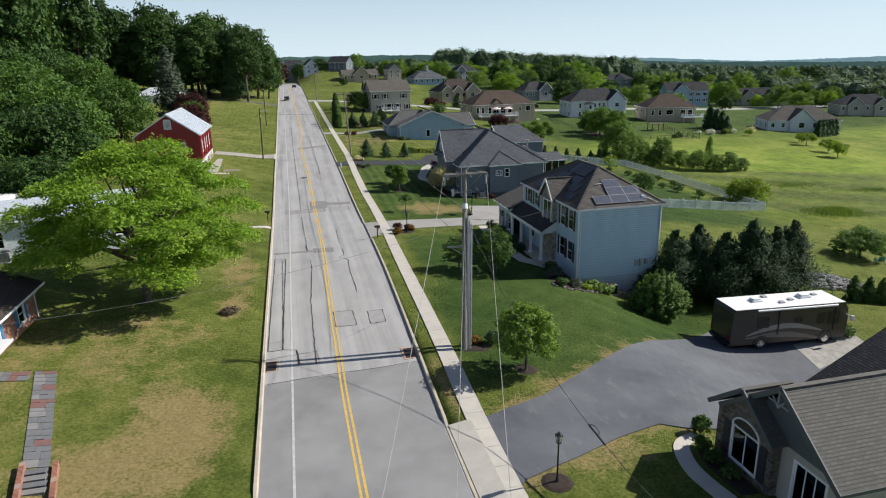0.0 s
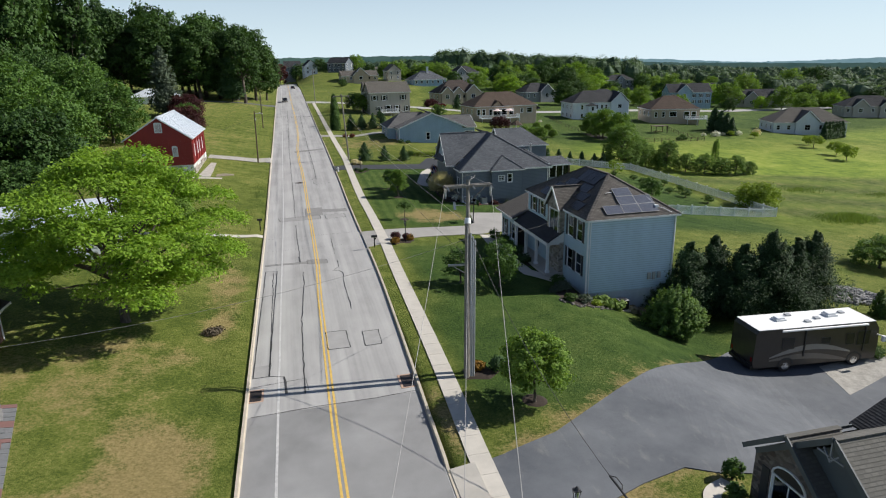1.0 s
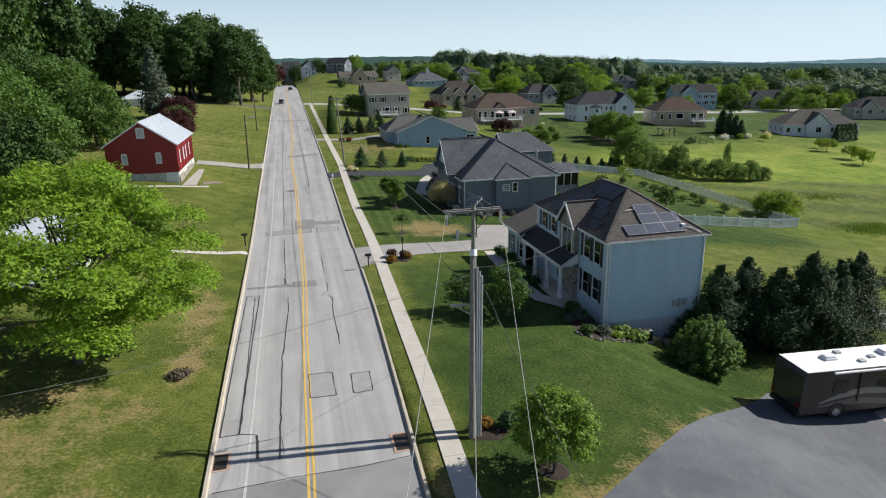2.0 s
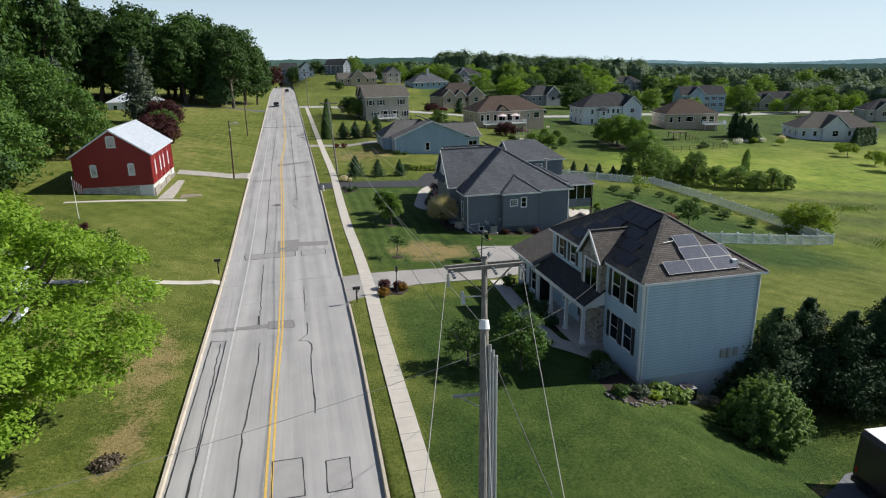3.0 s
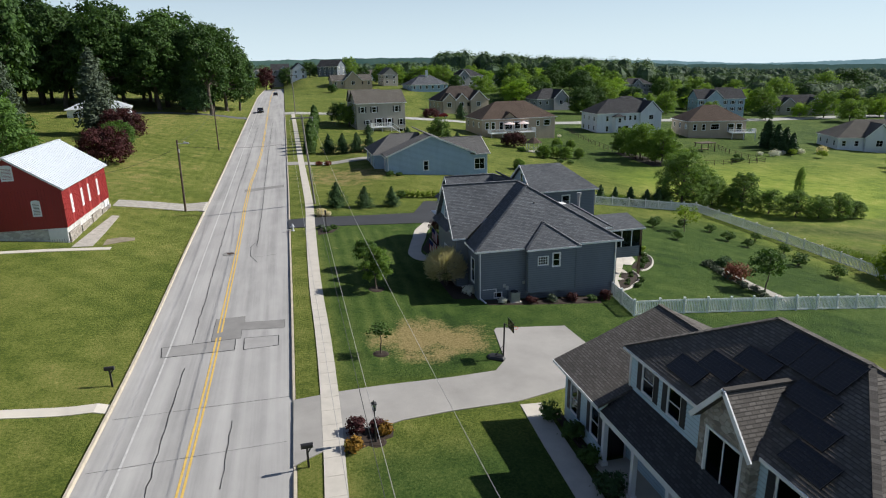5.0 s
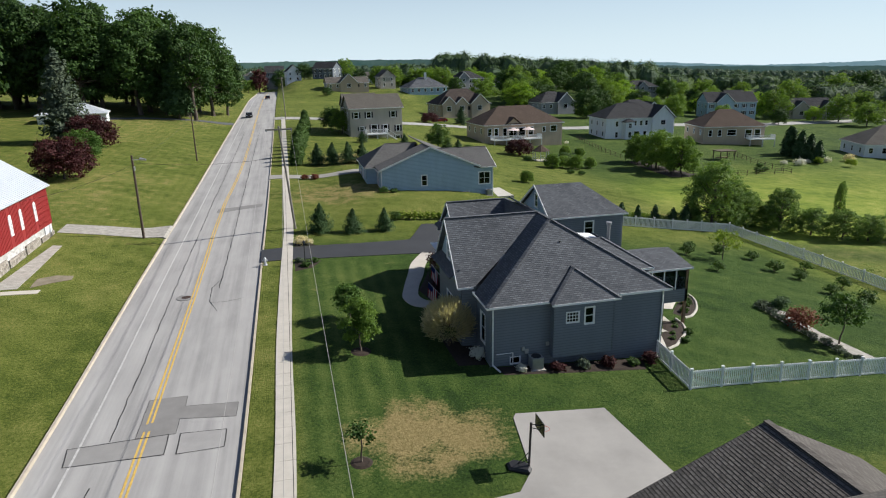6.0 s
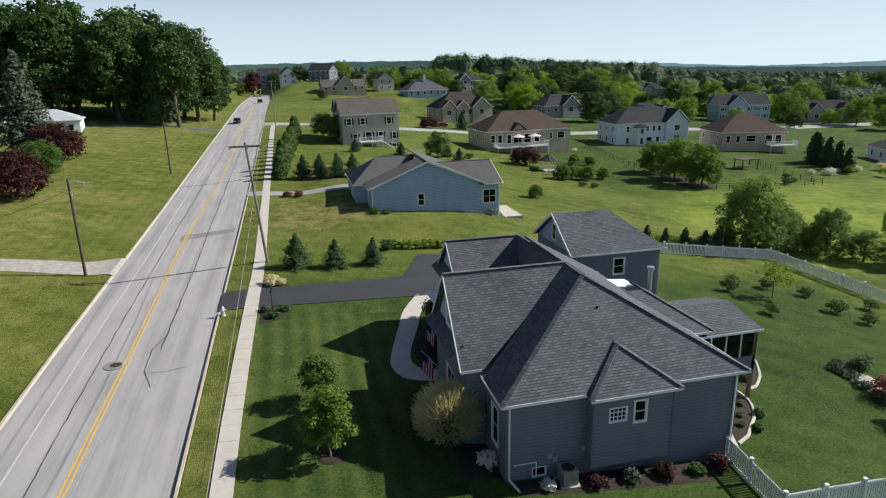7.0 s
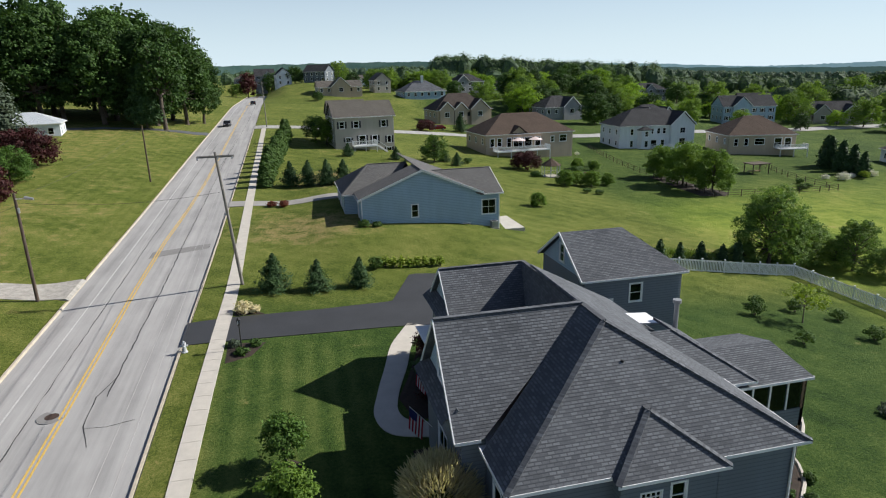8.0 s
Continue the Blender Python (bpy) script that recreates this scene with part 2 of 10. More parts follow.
M_SIDE_TAN = siding("tan_siding", (0.40, 0.37, 0.32))
M_SIDE_WHITE = siding("white_siding", (0.64, 0.68, 0.72))
M_SIDE_BUFF = siding("buff_siding", (0.42, 0.34, 0.25))
M_SIDE_DARK = siding("dark_grey_green_boards", (0.085, 0.10, 0.105))
M_SIDE_GREY = siding("grey_siding", (0.26, 0.27, 0.29))
M_SHINGLE = shingles("grey_shingles", (0.052, 0.056, 0.064), (0.225, 0.241, 0.262), 0.2)
M_SHINGLE_A = shingles("weathered_brown_grey_shingles", (0.058, 0.053, 0.048), (0.205, 0.189, 0.173), 0.22)
M_SHINGLE_GREY = shingles("plain_grey_shingles", (0.085, 0.084, 0.083), (0.19, 0.188, 0.185), 0.25)
M_SHINGLE_BROWN = shingles("brown_shingles", (0.062, 0.045, 0.036), (0.15, 0.112, 0.088))
M_SHINGLE_TAN = shingles("taupe_shingles", (0.085, 0.078, 0.068), (0.20, 0.185, 0.165))
M_SHINGLE_DARK = shingles("charcoal_shingles", (0.028, 0.029, 0.031), (0.095, 0.095, 0.10))
M_SHINGLE_OLIVE = shingles("grey_green_shingles", (0.098, 0.095, 0.086), (0.195, 0.187, 0.17), 0.2)
M_SHINGLE_RED = shingles("dark_red_brown_shingles", (0.045, 0.037, 0.033), (0.12, 0.095, 0.082))
M_BARN = siding("red_barn_boards", (0.27, 0.022, 0.022))
M_METAL_ROOF = plain("pale_metal_roofing", (0.62, 0.66, 0.70), 0.35, metal=0.2, vary=0.08)
M_BARN_STONE = rubble("whitewashed_rubble", ((0.36, 0.35, 0.33), (0.5, 0.49, 0.47), (0.6, 0.6, 0.58)), 2.6, (0.42, 0.41, 0.4))
M_STONE = rubble("stone_veneer", ((0.16, 0.14, 0.12), (0.30, 0.27, 0.23), (0.42, 0.39, 0.35), (0.25, 0.2, 0.16)), 3.4)
M_STONE_DARK = rubble("dark_stone_veneer", ((0.06, 0.05, 0.045), (0.14, 0.115, 0.095), (0.21, 0.18, 0.155), (0.10, 0.075, 0.06)), 4.2, (0.12, 0.11, 0.1))
M_GLASS = glass()
M_BLACK = plain("black_paint", (0.018, 0.018, 0.02), 0.5, vary=0.2)
M_SHUTTER = plain("dark_shutters", (0.022, 0.024, 0.03), 0.6, vary=0.2)
# near-black, standing in for the darkness of rooms that are not built
M_ROOM_SHADE = plain("room_shade", (0.03, 0.028, 0.027), 0.8)
M_DOOR = plain("dark_door", (0.05, 0.03, 0.025), 0.5)
M_SOLAR = plain("solar_cells", (0.085, 0.096, 0.13), 0.42, vary=0.2, scale=1.5)
M_SOLAR.node_tree.nodes["Principled BSDF"].inputs["Specular IOR Level"].default_value = 0.08
M_CELL_LINE = plain("solar_cell_lines", (0.12, 0.13, 0.16), 0.4)
M_ALU = plain("aluminium", (0.33, 0.335, 0.34), 0.5, metal=0.5)
M_STEEL = plain("galvanised_steel", (0.42, 0.43, 0.44), 0.5, metal=0.6)
M_WOOD_POLE = bark("weathered_pole_wood", (0.13, 0.12, 0.105), (0.29, 0.27, 0.24))
M_WOOD_POLE_DARK = bark("dark_pole_wood", (0.05, 0.035, 0.027), (0.12, 0.09, 0.07))
M_TIMBER = bark("brown_timber", (0.16, 0.10, 0.06), (0.28, 0.19, 0.12))
M_BARK = bark("bark", (0.045, 0.036, 0.028), (0.13, 0.105, 0.085))
M_CABLE = plain("cable", (0.02, 0.02, 0.02), 0.6)
M_WIRE = plain("bare_wire", (0.30, 0.29, 0.28), 0.5, metal=0.0)
M_RUBBER = plain("rubber", (0.015, 0.015, 0.016), 0.8)
M_LEAF_OAK = leaves("oak_leaves", (0.018, 0.044, 0.013), (0.088, 0.17, 0.037), 0.3)
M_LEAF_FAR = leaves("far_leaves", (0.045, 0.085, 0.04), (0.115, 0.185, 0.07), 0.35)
# distance haze put into the leaf colour: paler and bluer
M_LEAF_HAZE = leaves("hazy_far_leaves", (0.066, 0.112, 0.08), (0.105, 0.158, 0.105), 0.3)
# the shade inside far crowns, put into the colour of their solid cores
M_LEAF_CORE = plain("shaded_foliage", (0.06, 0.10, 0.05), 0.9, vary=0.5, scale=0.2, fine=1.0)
M_LEAF_MID = leaves("maple_leaves", (0.036, 0.085, 0.02), (0.14, 0.25, 0.05), 0.38)
M_LEAF_LOCUST = leaves("fresh_locust_leaves", (0.10, 0.205, 0.022), (0.32, 0.48, 0.058), 0.5)
M_LEAF_LIME = leaves("yellow_green_leaves", (0.13, 0.21, 0.022), (0.32, 0.42, 0.055), 0.45)
M_LEAF_YOUNG = leaves("fresh_green_leaves", (0.075, 0.15, 0.025), (0.24, 0.365, 0.065), 0.45)
M_LEAF_HEDGE = leaves("hedgerow_leaves", (0.065, 0.13, 0.034), (0.215, 0.335, 0.08), 0.45)
M_LEAF_HOSTA = leaves("hosta_leaves", (0.09, 0.17, 0.035), (0.30, 0.40, 0.12), 0.35)
M_LEAF_CEDAR = leaves("cedar_needles", (0.012, 0.032, 0.013), (0.055, 0.105, 0.036), 0.2)
M_LEAF_MAROON = leaves("maroon_leaves", (0.026, 0.008, 0.009), (0.105, 0.034, 0.034), 0.3)
M_LEAF_FIR = leaves("fir_needles", (0.022, 0.055, 0.022), (0.085, 0.155, 0.055), 0.25)
M_LEAF_BLUE = leaves("grey_green_needles", (0.05, 0.075, 0.05), (0.13, 0.165, 0.11), 0.25)
M_LEAF_BUSH = leaves("shrub_leaves", (0.034, 0.078, 0.018), (0.11, 0.19, 0.045))
M_LEAF_WILLOW = leaves("pale_straw_shrub_leaves", (0.42, 0.39, 0.26), (0.88, 0.80, 0.60), 0.5)
M_HOOP = plain("faded_red_paint", (0.55, 0.12, 0.10), 0.5, vary=0.2)
M_LEAF_RUST = leaves("russet_leaves", (0.09, 0.025, 0.015), (0.22, 0.07, 0.04), 0.25)
M_LEAF_REED = leaves("reed_blades", (0.10, 0.165, 0.035), (0.19, 0.26, 0.065), 0.5)
M_LEAF_DRY = leaves("withered_leaves", (0.09, 0.07, 0.05), (0.2, 0.165, 0.12), 0.3)
M_LEAF_GOLD = leaves("golden_shrub_leaves", (0.16, 0.09, 0.015), (0.36, 0.2, 0.03), 0.3)
M_PETAL_WHITE = leaves("white_petals", (0.6, 0.6, 0.56), (0.8, 0.8, 0.76), 0.3)
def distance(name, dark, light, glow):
    """Wooded hills far off; summer haze is put into their colour and glow."""
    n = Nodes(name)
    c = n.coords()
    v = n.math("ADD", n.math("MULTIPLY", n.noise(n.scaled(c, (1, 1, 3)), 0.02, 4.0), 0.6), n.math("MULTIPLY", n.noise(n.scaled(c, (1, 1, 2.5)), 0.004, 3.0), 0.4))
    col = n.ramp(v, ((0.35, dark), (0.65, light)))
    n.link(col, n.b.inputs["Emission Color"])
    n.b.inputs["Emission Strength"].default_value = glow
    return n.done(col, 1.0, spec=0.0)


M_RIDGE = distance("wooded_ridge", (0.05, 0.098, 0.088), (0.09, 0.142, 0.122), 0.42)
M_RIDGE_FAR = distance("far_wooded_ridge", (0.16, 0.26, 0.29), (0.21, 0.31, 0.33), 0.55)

# ---- mesh tools ----
class Mesh:
    """Collects faces with metre-true texture coordinates, for one mesh."""
    def __init__(self):
        self.v, self.f, self.uv, self.smooth, self.cuts = [], [], [], False, []

    def mark(self):
        """A new piece begins here, for pieces()."""
        self.cuts.append((len(self.v), len(self.f)))

    def split(self):
        ends = self.cuts[1:] + [(len(self.v), len(self.f))]
        for (v0, f0), (v1, f1) in zip(self.cuts, ends):
            m = Mesh()
            m.v, m.uv = self.v[v0:v1], self.uv[f0:f1]
            m.f = [tuple(i - v0 for i in q) for q in self.f[f0:f1]]
            yield m

    def face(self, pts, uv=None):
        k = len(self.v)
        self.v.extend(tuple(p) for p in pts)
        self.f.append(tuple(range(k, k + len(pts))))
        self.uv.append(uv if uv else [(p[0] + p[1], p[2]) for p in pts])

    def box(self, x0, x1, y0, y1, z0, z1, m=None):
        c = [Vector((x, y, z)) for z in (z0, z1) for y in (y0, y1) for x in (x0, x1)]
        if m is not None:
            c = [m @ p for p in c]
        k = len(self.v)
        self.v.extend(tuple(p) for p in c)
        for q in ((0, 2, 3, 1), (4, 5, 7, 6), (0, 1, 5, 4), (2, 6, 7, 3), (0, 4, 6, 2), (1, 3, 7, 5)):
            self.f.append(tuple(k + i for i in q))
            self.uv.append([(c[i][0] + c[i][1], c[i][2]) for i in q])
        return self

    def beam(self, a, b, w, h=None, up=(0, 0, 1)):
        """A squared bar from a to b."""
        a, b = Vector(a), Vector(b)
        d = (b - a).normalized()
        side = d.cross(Vector(up))
        if side.length < 1e-4:
            side = d.cross(Vector((1, 0, 0)))
        side.normalize()
        top = side.cross(d)
        m = Matrix((side, d, top)).transposed().to_4x4()
        m.translation = a
        h = h or w
        return self.box(-w / 2, w / 2, 0, (b - a).length, -h / 2, h / 2, m)

    def tube(self, a, b, r0, r1=None, n=8, caps=True):
        a, b = Vector(a), Vector(b)
        r1 = r0 if r1 is None else r1
        d = (b - a).normalized()
        s = d.cross(Vector((0, 0, 1)))
        if s.length < 1e-3:
            s = Vector((1, 0, 0))
        s.normalize()
        t = d.cross(s)
        k = len(self.v)
        for p, r in ((a, r0), (b, r1)):
            for i in range(n):
                w = 2 * math.pi * i / n
                self.v.append(tuple(p + s * (r * math.cos(w)) + t * (r * math.sin(w))))
        for i in range(n):
            j = (i + 1) % n
            self.f.append((k + i, k + n + i, k + n + j, k + j))
            self.uv.append([(0, 0)] * 4)
        if caps:
            self.f.append(tuple(k + i for i in range(n)))
            self.uv.append([(0, 0)] * n)
            self.f.append(tuple(k + n + i for i in reversed(range(n))))
            self.uv.append([(0, 0)] * n)
        return self

    def prism(self, poly, z0, z1):
        """A flat plate over a plan polygon, counter-clockwise; z0 and z1 may be functions of x and y."""
        lo = z0 if callable(z0) else (lambda x, y: z0)
        hi = z1 if callable(z1) else (lambda x, y: z1)
        self.face([(x, y, hi(x, y)) for x, y in poly], [(x, y) for x, y in poly])
        for (x, y), (p, q) in zip(poly, poly[1:] + poly[:1]):
            self.face([(x, y, lo(x, y)), (p, q, lo(p, q)), (p, q, hi(p, q)), (x, y, hi(x, y))])
        return self

    def blob(self, c, r, n=10, m=6, rough=0.0, seed=0):
        """A lumpy rounded body."""
        rnd = random.Random(seed)
        rx, ry, rz = r if isinstance(r, tuple) else (r, r, r)
        k = len(self.v)
        for i in range(m + 1):
            th = math.pi * i / m
            for j in range(n):
                ph = 2 * math.pi * j / n
                q = 1 + rough * (rnd.random() - 0.5) * 2
                self.v.append((c[0] + q * rx * math.sin(th) * math.cos(ph), c[1] + q * ry * math.sin(th) * math.sin(ph), c[2] + q * rz * math.cos(th)))
        for i in range(m):
            for j in range(n):
                a, b = k + i * n + j, k + i * n + (j + 1) % n
                self.f.append((a, a + n, b + n, b))
                self.uv.append([(0, 0)] * 4)
        return self

    def path(self, pts, r, n=6):
        """One unbroken round line through the points."""
        pts = [Vector(p) for p in pts]
        k = len(self.v)
        for i, p in enumerate(pts):
            d = (pts[min(i + 1, len(pts) - 1)] - pts[max(i - 1, 0)]).normalized()
            s = d.cross(Vector((0, 0, 1)))
            s = s.normalized() if s.length > 1e-3 else Vector((1, 0, 0))
            t = d.cross(s)
            for j in range(n):
                w = 2 * math.pi * j / n
                self.v.append(tuple(p + s * (r * math.cos(w)) + t * (r * math.sin(w))))
        for i in range(len(pts) - 1):
            for j in range(n):
                a, b = k + i * n + j, k + i * n + (j + 1) % n
                self.f.append((a, a + n, b + n, b))
                self.uv.append([(0, 0)] * 4)
        return self

    def lattice(self, xs, zs, solid, y0, y1, m):
        """A plate on a grid of cells, open where solid(i, j) is false."""
        k = len(self.v)
        for y in (y0, y1):
            for z in zs:
                for x in xs:
                    self.v.append(tuple(m @ Vector((x, y, z))))
        nx, nz = len(xs), len(zs)
        at = lambda s, i, j: k + s * nx * nz + j * nx + i
        inside = lambda i, j: 0 <= i < nx - 1 and 0 <= j < nz - 1 and solid(i, j)
        for j in range(nz - 1):
            for i in range(nx - 1):
                if not solid(i, j):
                    continue
                q = [(at(0, i, j), at(0, i + 1, j), at(0, i + 1, j + 1), at(0, i, j + 1)), (at(1, i + 1, j), at(1, i, j), at(1, i, j + 1), at(1, i + 1, j + 1))]
                for di, dj, (a, b), (c, d) in ((-1, 0, (0, 1), (0, 0)), (1, 0, (1, 0), (1, 1)), (0, -1, (0, 0), (1, 0)), (0, 1, (1, 1), (0, 1))):
                    if not inside(i + di, j + dj):
                        q.append((at(0, i + c, j + d), at(0, i + a, j + b), at(1, i + a, j + b), at(1, i + c, j + d)))
                for f in q:
                    self.f.append(f)
                    self.uv.append([(0, 0)] * 4)
        return self

    def data(self, name, mat):
        me = bpy.data.meshes.new(name)
        me.from_pydata(self.v, [], self.f)
        lay = me.uv_layers.new(name="UVMap")
        lay.data.foreach_set("uv", [c for face in self.uv for p in face for c in p])
        me.materials.append(mat)
        if self.smooth:
            me.polygons.foreach_set("use_smooth", [True] * len(me.polygons))
        me.update()
        return me


def pieces(name, mesh, mat, parent, label="", put=None):
    """Each marked piece of the mesh as a part of its own."""
    return [(put or part)(name, m, mat, parent, label) for m in mesh.split()]


def world_of(ob):
    own = ob.matrix_parent_inverse @ ob.matrix_basis
    return world_of(ob.parent) @ own if ob.parent else ob.matrix_basis.copy()


def part(name, mesh, mat, parent, label=""):
    """One mesh object under a thing or under a part, given in the world's metres."""
    ob = new(name, mesh.data(name, mat) if isinstance(mesh, Mesh) else mesh)
    ob.parent = parent
    ob.matrix_parent_inverse = world_of(parent).inverted()
    return tagged(ob, label)


def local(name, mesh, mat, parent, label=""):
    """As part(), but the mesh is given in its thing's own space."""
    ob = new(name, mesh.data(name, mat) if isinstance(mesh, Mesh) else mesh)
    ob.parent = parent
    if label:
        tagged(ob, label)
    return ob


def thing(name, x, y, z, label, category, group="", turn=0.0):
    ob = new(name)
    ob.empty_display_size = 0.3
    ob.location = (x, y, z)
    ob.rotation_euler = (0, 0, radians(turn))
    return tagged(ob, label, category, group)


def single(name, mesh, mat, label, category, group="", kind=""):
    ob = new(name, mesh.data(name, mat) if isinstance(mesh, Mesh) else mesh)
    return tagged(ob, label, category, group, kind)


def clip(poly, v0, v1):
    """The part of a convex polygon in (u, v) with v between v0 and v1."""
    for lim, sign in ((v0, 1), (v1, -1)):
        got = []
        for p, q in zip(poly, poly[1:] + poly[:1]):
            a, b = sign * (p[1] - lim), sign * (q[1] - lim)
            if a >= 0:
                got.append(p)
            if (a > 0 > b) or (a < 0 < b):
                w = a / (a - b)
                got.append((p[0] + (q[0] - p[0]) * w, p[1] + (q[1] - p[1]) * w))
        poly = got
        if len(poly) < 3:
            return []
    return poly


def courses(mesh, o, u, v, poly, step, lift, start=0.0):
    """Lays overlapping courses on a plane: each one's lower edge stands proud by lift."""
    o, u, v = Vector(o), Vector(u), Vector(v)
    n = u.cross(v)
    lo, hi = min(p[1] for p in poly), max(p[1] for p in poly)
    k = math.floor((lo - start) / step)
    while start + k * step < hi:
        a, b = start + k * step, start + (k + 1) * step
        c = clip(list(poly), max(a, lo), min(b, hi))
        k += 1
        if len(c) < 3:
            continue
        mesh.face([o + u * p[0] + v * p[1] + n * (lift * (b - p[1]) / step) for p in c], c)
        low = [p for p in c if abs(p[1] - max(a, lo)) < 1e-5]
        if len(low) == 2:
            p, q = low
            up = lift * (b - p[1]) / step
            mesh.face([o + u * q[0] + v * q[1], o + u * p[0] + v * p[1], o + u * p[0] + v * p[1] + n * up, o + u * q[0] + v * q[1] + n * up], [q, p, p, q])


def slope(mesh, pts, step=0.145, lift=0.012, thick=0.12):
    """A shingled roof face. pts counter-clockwise from outside; the first two are the eave."""
    mesh.mark()
    pts = [Vector(p) for p in pts]
    u = (pts[1] - pts[0]).normalized()
    n = Vector((0, 0, 0))
    for a, b in zip(pts, pts[1:] + pts[:1]):
        n += a.cross(b)
    n.normalize()
    v = n.cross(u)
    poly = [((p - pts[0]).dot(u), (p - pts[0]).dot(v)) for p in pts]
    courses(mesh, pts[0], u, v, poly, step, lift)
    mesh.face([p - n * thick for p in reversed(pts)])
    for a, b in zip(pts, pts[1:] + pts[:1]):
        mesh.face([a - n * thick, b - n * thick, b, a])


def wall(mesh, p, q, z0, z1, holes=(), step=0.19, lift=0.042, thick=0.0):
    """A boarded wall from p to q, its outer face to the right. holes: (u0, u1, low, high) openings that go through."""
    p, q = Vector((*p, 0)), Vector((*q, 0))
    d = (q - p).normalized()
    length = (q - p).length
    cuts = sorted({0.0, length, *(min(length, max(0.0, h[i])) for h in holes for i in (0, 1))})
    for a, b in zip(cuts, cuts[1:]):
        if b - a < 1e-3:
            continue
        inside = sorted((h[2], h[3]) for h in holes if h[0] <= a + 1e-4 and h[1] >= b - 1e-4)
        z = z0
        for lo, hi in inside + [(z1, z1)]:
            if lo - z > 0.01:
                courses(mesh, p, d, (0, 0, 1), [(a, z), (b, z), (b, lo), (a, lo)], step, lift)
            z = max(z, hi)
    nrm = d.cross(Vector((0, 0, 1)))
    for a, b, lo, hi in holes:
        c = [p + d * a, p + d * b]
        for s, e, zz, zw in ((c[0], c[0], lo, hi), (c[1], c[1], hi, lo)):
            mesh.face([(*s.xy, zz), (*s.xy, zw), (*(s - nrm * 0.15).xy, zw), (*(s - nrm * 0.15).xy, zz)])
        for zz, s, e in ((lo, c[1], c[0]), (hi, c[0], c[1])):
            mesh.face([(*s.xy, zz), (*e.xy, zz), (*(e - nrm * 0.15).xy, zz), (*(s - nrm * 0.15).xy, zz)])


def gable(mesh, pts, step=0.19, lift=0.042):
    """A boarded upright polygon (x, y, z points, counter-clockwise from outside, lowest edge first)."""
    pts = [Vector(p) for p in pts]
    u = (pts[1] - pts[0]).normalized()
    courses(mesh, (pts[0].x, pts[0].y, 0), u, (0, 0, 1), [((p - pts[0]).dot(u), p.z) for p in pts], step, lift)


def window(parent, p, q, hole, frame_mat=None, bars=(1, 1), trim=0.1, shutter=0.0, shutter_mat=None, name="window", put=part):
    """A window in the wall from p to q, in the opening hole; with bars of the grid and shutters if any."""
    frame_mat = frame_mat or M_TRIM
    p, q = Vector((*p, 0)), Vector((*q, 0))
    d = (q - p).normalized()
    nrm = d.cross(Vector((0, 0, 1)))
    m = Matrix((d, -nrm, Vector((0, 0, 1)))).transposed().to_4x4()
    m.translation = p
    a, b, lo, hi = hole
    t = 0.045 if trim > 0.05 else 0.03
    f = Mesh().lattice((a - trim, a, b, b + trim), (lo - trim, lo, hi, hi + trim), lambda i, j: i != 1 or j != 1, -0.045, 0.06, m)
    w = put(name, f, frame_mat, parent)
    nx, nz = bars
    xs, zs, bx, bz = [a, a + t], [lo, lo + t], set(), set()
    for i in range(1, nx):
        bx.add(len(xs))
        xs += [a + (b - a) * i / nx - 0.022, a + (b - a) * i / nx + 0.022]
    for i in range(1, nz):
        bz.add(len(zs))
        zs += [lo + (hi - lo) * i / nz - 0.022, lo + (hi - lo) * i / nz + 0.022]
    xs, zs = xs + [b - t, b], zs + [hi - t, hi]
    put("sash", Mesh().lattice(xs, zs, lambda i, j: i in bx or j in bz or i in (0, len(xs) - 2) or j in (0, len(zs) - 2), 0.0, 0.045, m), frame_mat, w)
    g = Mesh().box(a + t * 0.5, b - t * 0.5, 0.02, 0.03, lo + t * 0.5, hi - t * 0.5, m)
    put("pane", g, M_GLASS, w)
    if shutter:
        for x0 in (a - trim - shutter - 0.01, b + trim + 0.01):
            s = Mesh()
            s.box(x0, x0 + shutter, -0.05, -0.012, lo - 0.02, hi + 0.02, m)
            k = int((hi - lo) / 0.12)
            for i in range(k):
                z = lo + (hi - lo) * (i + 0.2) / k
                s.box(x0 + 0.05, x0 + shutter - 0.05, -0.065, -0.05, z, z + 0.05, m)
            put("shutter", s, shutter_mat or M_SHUTTER, w, "dark louvred shutter")
    return w


def hip_roof(mesh, x0, x1, y0, y1, z, ridge, axis="y", ends=(1, 1), run=None):
    """A roof over a rectangle; ends: 1 hipped, 0 gabled, at the low and the high end of the ridge."""
    if axis == "y":
        xm, half = (x0 + x1) / 2, (x1 - x0) / 2
        h0, h1 = ((run or half) if ends[0] else 0), ((run or half) if ends[1] else 0)
        a, b = (xm, y0 + h0, ridge), (xm, y1 - h1, ridge)
        slope(mesh, [(x1, y0, z), (x1, y1, z), b, a])
        slope(mesh, [(x0, y1, z), (x0, y0, z), a, b])
        if ends[0]:
            slope(mesh, [(x0, y0, z), (x1, y0, z), a])
        if ends[1]:
            slope(mesh, [(x1, y1, z), (x0, y1, z), b])
    else:
        ym, half = (y0 + y1) / 2, (y1 - y0) / 2
        h0, h1 = ((run or half) if ends[0] else 0), ((run or half) if ends[1] else 0)
        a, b = (x0 + h0, ym, ridge), (x1 - h1, ym, ridge)
        slope(mesh, [(x0, y0, z), (x1, y0, z), b, a])
        slope(mesh, [(x1, y1, z), (x0, y1, z), a, b])
        if ends[0]:
            slope(mesh, [(x0, y1, z), (x0, y0, z), a])
        if ends[1]:
            slope(mesh, [(x1, y0, z), (x1, y1, z), b])


